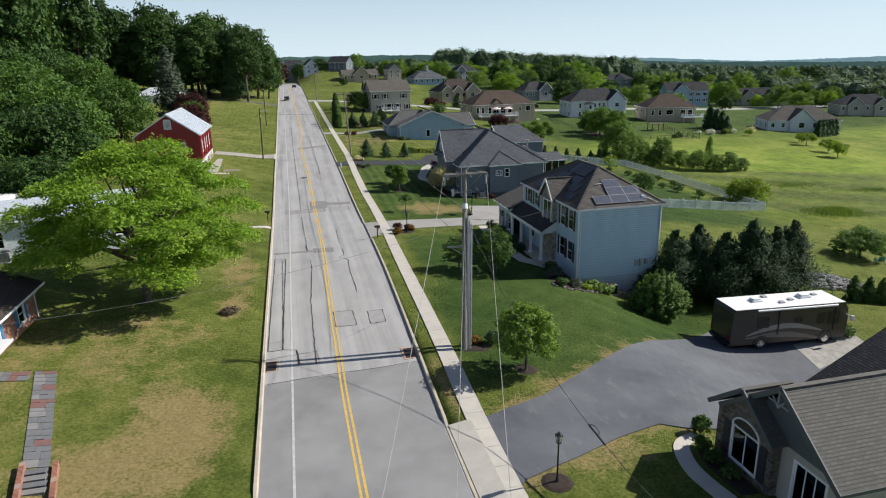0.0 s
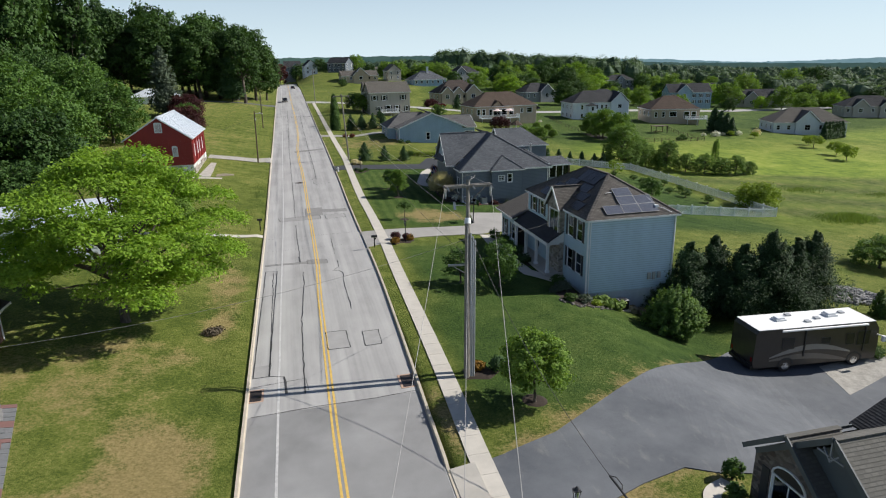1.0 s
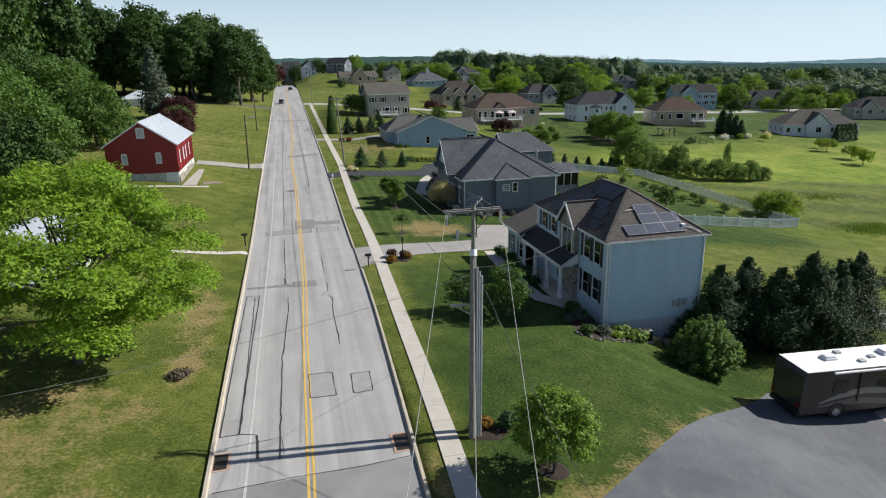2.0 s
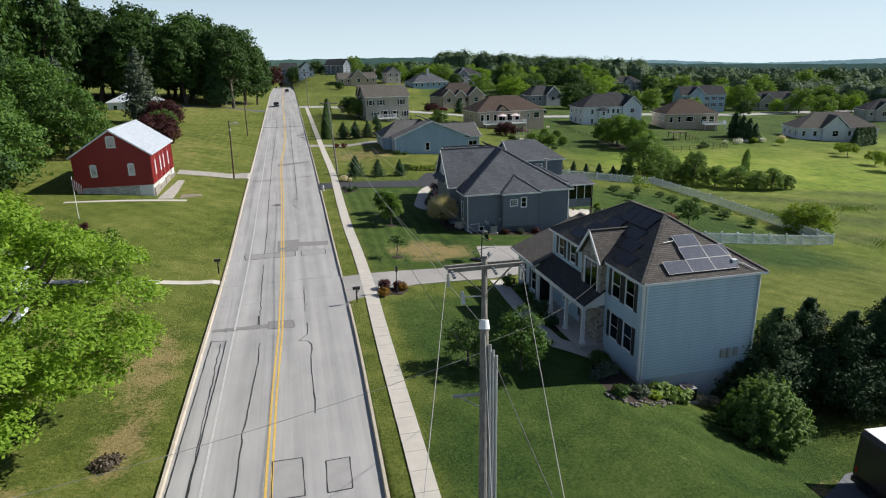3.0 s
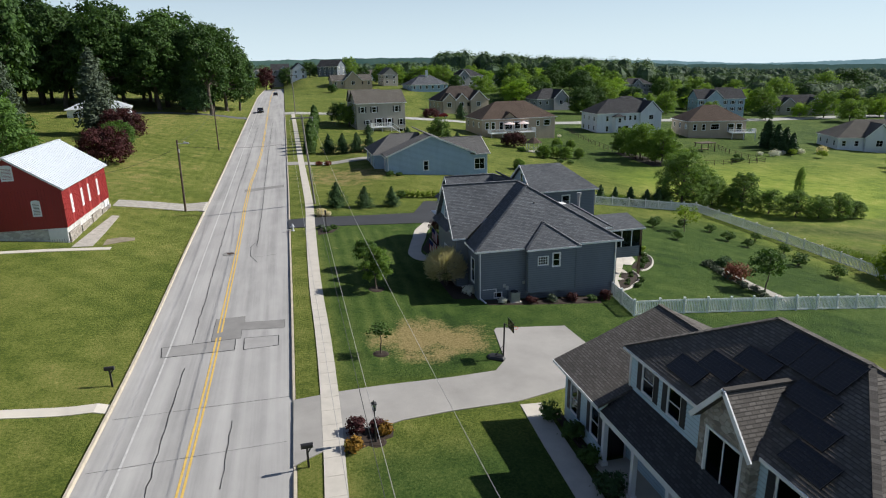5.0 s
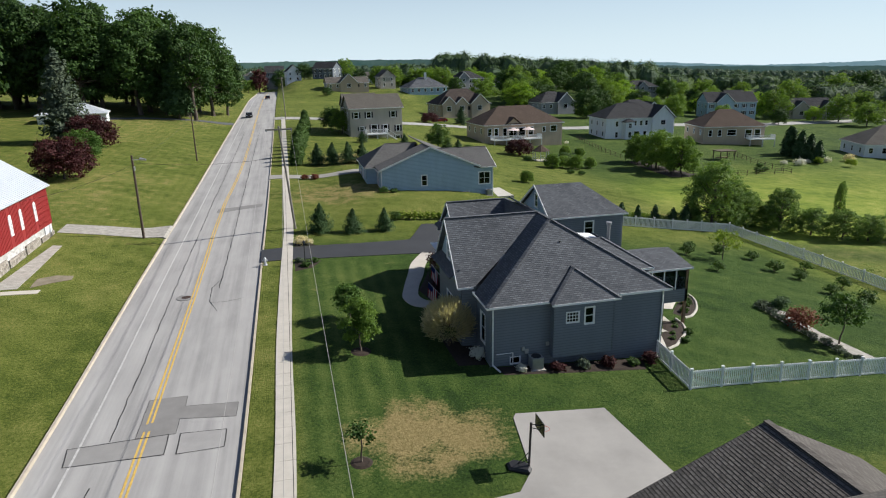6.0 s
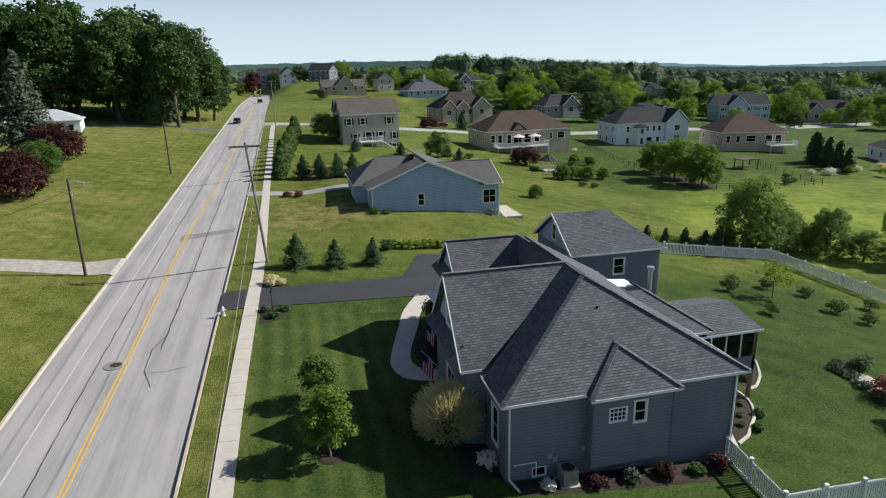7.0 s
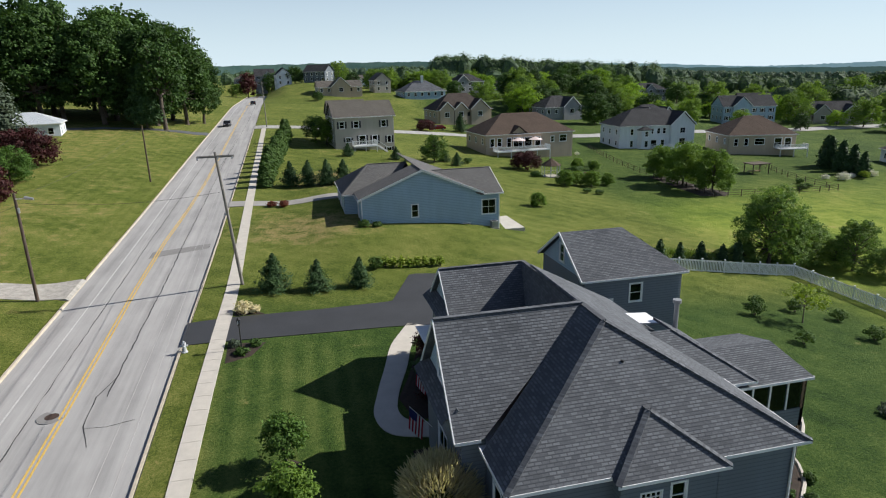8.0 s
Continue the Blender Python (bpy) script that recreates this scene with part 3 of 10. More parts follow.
def ridge_cap(mesh, *lines):
    for a, b in lines:
        mesh.mark()
        mesh.beam(Vector(a) + Vector((0, 0, 0.02)), Vector(b) + Vector((0, 0, 0.02)), 0.24, 0.05)


def gutters(mesh, z, *runs, size=0.07):
    """White gutter and fascia along eaves."""
    for a, b in runs:
        mesh.mark()
        mesh.beam((*a, z - 0.06), (*b, z - 0.06), size, 0.14)

# ---- lie of the land ----
def _lerp(tab, v):
    if v <= tab[0][0]:
        return tab[0][1]
    for (a, p), (b, q) in zip(tab, tab[1:]):
        if v <= b:
            u = (v - a) / (b - a)
            return p + (q - p) * u
    return tab[-1][1]

ROAD_Z = ((-150, 0.0), (40, 0.0), (58, -0.12), (72, -0.38), (80, -0.38), (90, 0.0), (100, 0.42), (125, 1.0), (150, 1.65), (205, 3.4), (310, 6.5), (420, 6.0), (600, 3.0))
SIDE_Z = ((-400, 6.0), (-80, 4.5), (-40, 3.4), (-20, 1.95), (-12, 0.95), (-7, 0.15), (-4.9, 0.05), (4.9, 0.22), (8, 0.22), (12, 0.0), (20, -0.5), (26, -0.95), (33, -1.4), (50, -3.4), (68, -5.7), (95, -6.4), (140, -8.0), (200, -12.0), (400, -14.0))

def road_z(y):
    return sum(_lerp(ROAD_Z, y + d) for d in (-9, -4.5, 0, 4.5, 9)) / 5

def side_z(x):
    w = min(4.0, max(0.0, (abs(x) - 5.5) * 0.35))
    return sum(_lerp(SIDE_Z, x + w * d) for d in (-1, -0.5, 0, 0.5, 1)) / 5

def smooth(a, b, v):
    u = min(1.0, max(0.0, (v - a) / (b - a)))
    return u * u * (3 - 2 * u)

def ground_z(x, y):
    if abs(x) <= 4.9:
        return road_z(y) + 0.028 * x
    dip = -2.5 * smooth(17, 29, x) * (1 - 0.65 * smooth(30, 46, x)) * smooth(62, 46, y) * smooth(90, 60, x)
    rise = 0.9 * smooth(12, 20, x) * smooth(45, 30, x) * smooth(118, 132, y) * smooth(190, 150, y)
    return road_z(y) + side_z(x) + dip + rise


KERB_L = -4.6
KERB_R = ((20, 4.02), (27, 4.12), (36, 4.5), (46, 4.85), (58, 5.22), (85, 5.4), (130, 5.6), (400, 5.7))
WALK_L = ((14, 5.05), (21, 5.12), (28, 5.3), (33, 5.6), (42, 5.95), (49, 6.15), (57, 6.42), (67, 6.85), (78, 7.05), (88, 6.98), (96, 7.12), (104, 7.3), (118, 7.7), (150, 7.6), (400, 7.6))


def kerb_r(y):
    return sum(_lerp(KERB_R, y + d) for d in (-5, 0, 5)) / 3


def walk_l(y):
    return sum(_lerp(WALK_L, y + d) for d in (-3, 0, 3)) / 3


def spot(x, y, cx, cy, rx, ry):
    return max(0.0, 1 - ((x - cx) / rx) ** 2 - ((y - cy) / ry) ** 2)


DRIVE_EDGES = (((6.9, 27.7), (10.0, 28.9), (15.0, 32.2), (22.7, 36.9), (28.0, 40.2)), ((6.6, 22.4), (9.2, 23.3), (12.1, 24.5), (14.6, 25.2), (16.0, 24.5)))


def seg_gap(x, y, a, b):
    """How far a place lies from a stretch of the drive's edge."""
    dx, dy = b[0] - a[0], b[1] - a[1]
    u = min(1.0, max(0.0, ((x - a[0]) * dx + (y - a[1]) * dy) / (dx * dx + dy * dy)))
    return math.hypot(x - a[0] - u * dx, y - a[1] - u * dy)


def dryness(x, y):
    d = 0.0
    for cx, cy, rx, ry, k in ((15.0, 77.0, 6.2, 5.4, 1.5), (-8.5, 30, 3.2, 6.0, 1.30), (-10.5, 26.5, 5.0, 3.5, 1.04), (-10.5, 33.5, 1.0, 1.5, 1.2), (-7.0, 47.5, 1.6, 4.0, 1.17), (-9.0, 42, 2.0, 1.2, 1.04), (-13, 43.5, 2.5, 1.2, 0.91), (-7.2, 56, 2.0, 9, 0.91), (-12, 40, 6, 8, 0.45), (-7, 50, 2.5, 6, 0.6), (13.6, 31.4, 9, 1.6, 0.5),
                              (18, 35.5, 4, 1.5, 0.5), (9.5, 23.5, 6, 2.2, 0.8), (20, 40, 6, 1.2, 0.4), (15, 136, 12, 9, 0.85), (-18, 38, 6, 8, 0.35), (19, 164, 9, 12, 0.9), (10.5, 101, 3.5, 6, 0.42), (16, 106, 6, 2.0, 0.5), (44, 97, 8, 12, 0.36), (52, 90, 6, 8, 0.3), (56, 104, 6, 9, 0.4), (12, 140, 5, 10, 0.6), (14, 113.3, 6, 1.0, 0.8),
                              (5.4, 31, 1.0, 5, 1.0), (-30, 225, 30, 12, 0.3), (35, 75, 5, 4.5, 0.5), (43, 80, 6, 2.5, 0.35), (60, 128, 14, 4, 0.5), (84, 136, 22, 3.5, 0.4), (70, 148, 16, 3, 0.4), (22, 210, 8, 30, 0.4)):
        d = max(d, k * spot(x, y, cx, cy, rx, ry))
    if 5 < x < 30 and y < 42:
        d = max(d, 1.35 * max(0.0, 1 - min(seg_gap(x, y, a, b) for line in DRIVE_EDGES for a, b in zip(line, line[1:])) / 1.25))
    return d + 0.16 * smooth(-4, -12, x) * smooth(70, 30, y) + 0.3 * smooth(-4, -9, x) * smooth(95, 130, y)


def meadowness(x, y):
    m = smooth(60, 75, x - 0.02 * (y - 100)) * smooth(168, 142, y - 0.25 * (x - 70))
    m *= 0.7 + 0.3 * math.sin(0.05 * y + 0.02 * x)
    return m * smooth(60, 84, y)


def reediness(x, y):
    """Rank weeds and reeds in the wet hollow behind the back fence."""
    low = 82 - 0.45 * (x - 69)
    high = 116 - 0.24 * (x - 75)
    a = smooth(68.6, 70.6, x + 0.055 * (y - 100)) * smooth(low - 1, low + 2, y) * smooth(high + 1, high - 3, y) * smooth(190, 130, x)
    return max(a * (0.75 + 0.25 * math.sin(0.3 * x + 0.5 * y)), 0.7 * spot(x, y, 57, 127, 10, 3.5))


def mowing(x, y):
    """1 where the grass is mown along the road, 0 where across."""
    if x < -4:
        return 0.3 * smooth(100, 120, y)
    return smooth(8, 9, x) * smooth(20, 14, x) * smooth(70, 76, y) * smooth(108, 104, y)


def lushness(x, y):
    """Watered grass round the newer houses."""
    a = smooth(7.5, 9, x) * smooth(70, 60, x) * smooth(69, 73, y) * smooth(118, 108, y)
    return max(a, 0.85 * smooth(60, 72, x) * smooth(132, 156, y - 0.25 * (x - 70)), smooth(8, 9, x) * smooth(24, 18, x) * smooth(38, 46, y) * smooth(66, 62, y), 0.95 * smooth(30, 32, y) * smooth(36, 28, x) * smooth(6.5, 8, x) * smooth(52, 44, y))


def steps_to(vals):
    out = []
    for a, b, s in vals:
        k = max(1, round((b - a) / s))
        out += [a + (b - a) * i / k for i in range(k)]
    return out + [vals[-1][1]]


def far_z(x, y):
    """The ground everywhere: a rise behind the houses, then rolling country that falls away to the east."""
    r = math.hypot(x, y)
    base = ground_z(x, min(y, 420.0)) + 3.0 * smooth(285, 400, y) * smooth(6, 30, x) * smooth(300, 150, x)
    base += (5.0 * smooth(320, 395, y) * smooth(60, 40, x) + 4.4 * smooth(290, 340, y) * smooth(40, 60, x)) * max(smooth(2, 16, x), smooth(414, 430, y) * smooth(-40, -8, x)) * smooth(300, 150, x)
    if r < 430:
        return base
    way = math.degrees(math.atan2(x, y))
    k = smooth(430, 900, r)
    land = 4 - 14 * smooth(15, 50, way) + 8 * noise.noise(Vector((x * 0.0015, y * 0.0015, 3.0))) + (12 - 40 * smooth(12, 48, way)) * smooth(700, 3000, r)
    return base * (1 - k) + land * k


ROWS = steps_to(((-1500, -150, 150), (-150, 0, 15), (0, 15, 3), (15, 135, 1.5), (135, 260, 3), (260, 460, 10), (460, 1100, 40), (1100, 4600, 250)))
WEST = steps_to(((-4400, -900, 250), (-900, -200, 50), (-200, -60, 10), (-60, -25, 2.5), (-25, -8, 1.25), (-8, -4.85, 0.8)))
EAST = steps_to(((5.2, 12, 0.85), (12, 50, 1.25), (50, 100, 2.5), (100, 260, 8), (260, 900, 50), (900, 4400, 250)))


def build_ground():
    verts, faces, dry, mead, reed, band, lush = [], [], [], [], [], [], []
    cols = len(WEST) + 4 + len(EAST)
    for y in ROWS:
        k = kerb_r(y)
        xs = list(WEST) + [KERB_L - 0.2, KERB_L - 0.12, k + 0.12, k + 0.2] + [max(x, k + 0.3 + 0.05 * i) if i < 2 else x for i, x in enumerate(EAST)]
        for i, x in enumerate(xs):
            if i in (len(WEST) + 1, len(WEST) + 2):
                z = road_z(min(y, 420)) - 0.5
            else:
                z = far_z(x, y)
            verts.append((x, y, z))
            dry.append(dryness(x, y))
            mead.append(meadowness(x, y))
            reed.append(reediness(x, y))
            band.append(mowing(x, y))
            lush.append(lushness(x, y))
    for j in range(len(ROWS) - 1):
        for i in range(cols - 1):
            a = j * cols + i
            faces.append((a, a + 1, a + cols + 1, a + cols))
    me = bpy.data.meshes.new("ground")
    me.from_pydata(verts, [], faces)
    for key, vals in (("dry", dry), ("meadow", mead), ("reed", reed), ("band", band), ("lush", lush)):
        me.attributes.new(key, "FLOAT", "POINT").data.foreach_set("value", vals)
    me.polygons.foreach_set("use_smooth", [True] * len(faces))
    me.materials.append(M_LAWN)
    me.update()
    return tagged(new("ground", me), "mown lawns and meadow sloping away from the road, with dry patches", "lawn", kind="structure")


build_ground()


def ribbon(mesh, ys, left, right, up, down=0.3, n=1):
    """A strip along the road between two edges, given as functions of y, its top at up(x, y)."""
    rows = []
    for y in ys:
        a, b = left(y), right(y)
        rows.append([(a + (b - a) * i / n, y) for i in range(n + 1)])
    for p, q in zip(rows, rows[1:]):
        for i in range(n):
            c = (p[i], p[i + 1], q[i + 1], q[i])
            mesh.face([(x, y, up(x, y)) for x, y in c], c)
        for a, b in ((p[0], q[0]), (q[-1], p[-1])):
            mesh.face([(*b, up(*b) - down), (*a, up(*a) - down), (*a, up(*a)), (*b, up(*b))])


def road_top(x, y):
    return road_z(y) + 0.028 * x


NEAR_Y = [y for y in ROWS if 15 <= y <= 420]
FULL_Y = [-150, -100, -50, -20, 0, 8] + NEAR_Y
m = Mesh()
ribbon(m, FULL_Y, lambda y: KERB_L - 0.05, lambda y: kerb_r(y) + 0.05, road_top, n=6)
road = single("road", m, M_ROAD, "worn pale grey asphalt road with tar-sealed cracks", "road", kind="structure")


def flat_on(mesh, poly, up=0.006):
    """A thin sheet on the road."""
    mesh.face([(x, y, road_top(x, y) + up) for x, y in poly], list(poly))


m = Mesh()
ribbon(m, [-150, -50, 0, 8, 15, 20, 25, 30, 34.6], lambda y: KERB_L + 0.02, lambda y: kerb_r(y) - 0.02, lambda x, y: road_top(x, y) + 0.004, 0.0, n=6)
part("newer_surface", m, M_ROAD_NEW, road, "smoother darker grey asphalt overlay")


def centre(y):
    return _lerp(((20, -0.27), (32, -0.28), (40, -0.16), (51, 0.0), (60, 0.28), (72, 0.36), (87, 0.36), (100, 0.4), (110, 0.32), (120, 0.15), (135, 0.18), (150, 0.68), (168, 0.95), (200, 0.88), (250, 0.6), (420, 0.5)), y)


for off in (-1, 1):
    m = Mesh()
    ribbon(m, FULL_Y, lambda y: centre(y) + off * 0.125 - 0.06, lambda y: centre(y) + off * 0.125 + 0.06, lambda x, y: road_top(x, y) + 0.009, 0.0)
    part("yellow_line", m, M_YELLOW, road, "faded double yellow centre line")
m = Mesh()
ribbon(m, FULL_Y, lambda y: -3.1 + 0.006 * min(60, max(0, y - 25)) - 0.06, lambda y: -3.1 + 0.006 * min(60, max(0, y - 25)) + 0.06, lambda x, y: road_top(x, y) + 0.009, 0.0)
part("edge_line", m, M_WHITE_LINE, road, "worn white edge line")


def kerb(name, line, side, y0, y1, drops=()):
    """A concrete kerb, lowered at the drives."""
    mesh = Mesh()
    ys = sorted({y for y in NEAR_Y if y0 <= y <= y1} | {y0, y1} | {d for a, b in drops for d in (a, a - 0.6, b, b + 0.6)})
    def top(y):
        h = 0.15
        for a, b in drops:
            h = min(h, 0.03 + 0.12 * max(smooth(a, a - 0.6, y), smooth(b, b + 0.6, y)))
        return h
    rows = []
    for y in ys:
        x, z = line(y), road_top(line(y), y)
        rows.append([(x, y, z - 0.02), (x + side * 0.03, y, z + top(y) - 0.02), (x + side * 0.06, y, z + top(y)), (x + side * 0.2, y, z + top(y)), (x + side * 0.22, y, z - 0.3)])
    for p, q in zip(rows, rows[1:]):
        for i in range(4):
            c = [p[i], p[i + 1], q[i + 1], q[i]]
            mesh.face(c if side < 0 else c[::-1])
    return single(name, mesh, M_KERB, "weathered concrete kerb along the road", "kerb", kind="structure")


kerb("kerb", lambda y: KERB_L, -1, 15, 420, ((119.3, 124.3), (21.0, 24.6)))
kerb("kerb", lambda y: kerb_r(y), 1, 15, 232, ((17, 27.5), (63.6, 70.2), (107.0, 111.0), (148.0, 151.5)))

# sidewalk in slabs
walkway = tagged(new("pavement"), "pale concrete sidewalk in jointed slabs beside the kerb", "sidewalk", kind="structure")
y = 16.0
while y < 232:
    g = 1.5 if y < 150 else 6.0
    m = Mesh()
    xa, xb, za = walk_l(y), walk_l(y + g), lambda x, yy: ground_z(x, yy) + 0.06
    e = 0.007
    c = [(xa, y + e), (xa + 1.03, y + e), (xb + 1.03, y + g - e), (xb, y + g - e)]
    m.prism(c, lambda x, yy: ground_z(x, yy) - 0.1, za)
    part("slab", m, M_CONCRETE, walkway)
    y += g


def sheet(name, edge_a, edge_b, mat, label, category, up=0.03, n=8, kind="structure", curvy=False, level=None):
    """A paved area between two plan lines with as many points each, on the ground or on a level of its own."""
    level = level or (lambda x, y: ground_z(x, y) + up)
    mesh = Mesh()
    def along(line, w):
        k = w * (len(line) - 1)
        i = min(int(k), len(line) - 2)
        u = k - i
        if curvy:
            p = [Vector(line[max(0, min(len(line) - 1, i + d))]) for d in (-1, 0, 1, 2)]
            return tuple(0.5 * ((2 * p[1]) + (p[2] - p[0]) * u + (2 * p[0] - 5 * p[1] + 4 * p[2] - p[3]) * u * u + (3 * p[1] - p[0] - 3 * p[2] + p[3]) * u ** 3))
        return tuple(line[i][c] + (line[i + 1][c] - line[i][c]) * u for c in (0, 1))
    m1 = max(12, 8 * len(edge_a))
    rows = []
    for i in range(m1 + 1):
        a, b = along(edge_a, i / m1), along(edge_b, i / m1)
        rows.append([(a[0] + (b[0] - a[0]) * j / n, a[1] + (b[1] - a[1]) * j / n) for j in range(n + 1)])
    for p, q in zip(rows, rows[1:]):
        for j in range(n):
            c = [p[j], q[j], q[j + 1], p[j + 1]]
            area = sum(s[0] * t[1] - t[0] * s[1] for s, t in zip(c, c[1:] + c[:1]))
            c = c if area > 0 else c[::-1]
            mesh.face([(x, y, level(x, y)) for x, y in c], c)
    rim = [r[0] for r in rows] + rows[-1][1:] + [r[-1] for r in reversed(rows[:-1])] + rows[0][-2:0:-1]
    for a, b in zip(rim, rim[1:] + rim[:1]):
        mesh.face([(*a, level(*a)), (*b, level(*b)), (*b, ground_z(*b) - 0.15), (*a, ground_z(*a) - 0.15)])
    return single(name, mesh, mat, label, category, kind=kind)

# ---- drives and paths ----
sheet("driveway", [(6.2, 27.5), (6.9, 27.7), (10.0, 28.9), (15.0, 32.2), (18.5, 34.4), (22.7, 36.9), (28.9, 40.6), (33.0, 41.2), (39.4, 40.6)],
      [(6.0, 22.0), (6.6, 22.4), (9.2, 23.3), (12.1, 24.5), (14.6, 25.2), (16.0, 24.5), (21.0, 23.6), (33.0, 27.0), (39.0, 36.0)], M_BLACKTOP, "worn grey blacktop driveway spreading out before the house", "driveway", 0.05, 14)
sheet("driveway_apron", [(4.36, 27.4), (4.32, 24), (4.27, 20.5), (4.25, 16)], [(5.5, 27.4), (5.45, 24), (5.4, 20.5), (5.35, 16)], M_CONCRETE, "pale concrete apron between kerb and sidewalk", "driveway", 0.1, 6, level=lambda x, y: road_z(y) + 0.17 + (x - 4.3) * 0.14)
sheet("driveway", [(5.3, 63.8), (8.0, 65.4), (11.0, 66.7), (14.0, 67.2), (18.0, 67.6), (23.6, 69.5), (26.0, 71.0)], [(5.4, 70.2), (10.5, 70.8), (15.0, 71.15), (17.9, 71.6), (19.0, 73.0), (19.9, 78.2), (25.5, 78.0)], M_DRIVE, "pale concrete driveway with a parking pad", "driveway", 0.05, 10)
sheet("driveway", [(5.5, 107.2), (9.0, 107.2), (15, 107.6), (20, 108.0), (24.0, 108.0), (33.0, 105.0)], [(5.5, 111.0), (9.4, 111.4), (15, 112.0), (20.8, 113.0), (23.5, 119.6), (33.0, 119.0)], M_BLACKTOP_DARK, "dark sealed blacktop driveway curving to the garage", "driveway", 0.05, 10)
sheet("driveway", [(5.6, 148.3), (11.4, 148.0), (15, 148.2), (21.5, 148.5)], [(5.6, 151.4), (11.4, 150.6), (15, 150.9), (21.5, 152.0)], M_DRIVE, "pale concrete driveway beside a lawn", "driveway", 0.05, 6)
sheet("side_street", [(5.6, 234), (15, 235.5), (39, 233), (60, 239), (100, 236), (150, 246), (205, 262), (300, 262)], [(5.6, 241), (15, 241.5), (39, 240), (60, 246), (100, 243), (150, 254), (205, 270), (300, 271)], M_ROAD, "pale grey side street past the houses", "road", 0.06, 4)
sheet("farm_lane", [(-4.7, 119.4), (-8, 119.4), (-15.2, 119.6)], [(-4.7, 124.4), (-8, 123.0), (-15.2, 123.0)], M_GRAVEL, "pale gravel lane to the barn", "lane", 0.04, 5)
sheet("footpath", [(-4.9, 72.2), (-12, 71.6), (-26, 70.5)], [(-4.9, 73.2), (-12, 72.5), (-26, 71.4)], M_CONCRETE, "narrow concrete footpath across the lawn", "footpath", 0.04, 2)
sheet("footpath", [(17.9, 67.2), (17.6, 63), (17.3, 57), (17.6, 53.0), (19.6, 51.2)], [(19.2, 67.2), (18.9, 63), (18.6, 57), (18.8, 54.2), (20.4, 52.6)], M_CONCRETE, "concrete front walk beside the flower beds", "footpath", 0.05, 3)
sheet("footpath", [(21.2, 108.5), (19.4, 105.0), (18.5, 102.0), (17.5, 98.6), (17.0, 96.2), (17.7, 94.4), (19.9, 93.8)], [(22.4, 107.9), (20.8, 104.8), (19.9, 101.8), (18.8, 98.6), (18.4, 96.6), (18.9, 95.5), (20.2, 95.2)], M_CONCRETE, "curving concrete front walk", "footpath", 0.05, 3, curvy=True)
sheet("woodland_drive", [(-4.7, 226.5), (-15, 228.2), (-28, 226.5), (-34, 222)], [(-4.7, 231.5), (-15, 231.4), (-28, 229.6), (-36, 226)], M_BLACKTOP, "dark drive along the edge of the woods", "driveway", 0.05, 3)
sheet("barn_pad", [(-14.9, 102.4), (-14.6, 108), (-14.2, 115.0)], [(-13.2, 103.0), (-13.2, 108), (-13.4, 115.0)], M_GRAVEL, "worn concrete apron beside the barn", "apron", 0.04, 3)
sheet("barn_pad", [(-12.4, 103.3), (-11.2, 104.6), (-10.0, 105.6)], [(-12.5, 105.4), (-11.4, 106.4), (-10.1, 106.5)], M_GRAVEL_DIRT, "bare gravel patch beside the barn", "gravel", 0.04, 3)
sheet("footpath", [(-24.5, 98.8), (-18, 100.4), (-11.5, 102.1)], [(-24.5, 99.4), (-18, 101.2), (-11.5, 102.9)], M_CONCRETE, "narrow concrete path before the barn", "footpath", 0.04, 2)
sheet("footpath", [(15.7, 24.2), (14.6, 23.75), (13.95, 22.9), (13.55, 21.3), (13.7, 19.7), (14.2, 16)], [(16.1, 23.5), (15.1, 23.3), (14.65, 22.6), (14.4, 21.4), (14.6, 19.6), (15.2, 16)], M_CONCRETE, "curved concrete walk to the front door", "footpath", 0.06, 3, curvy=True)


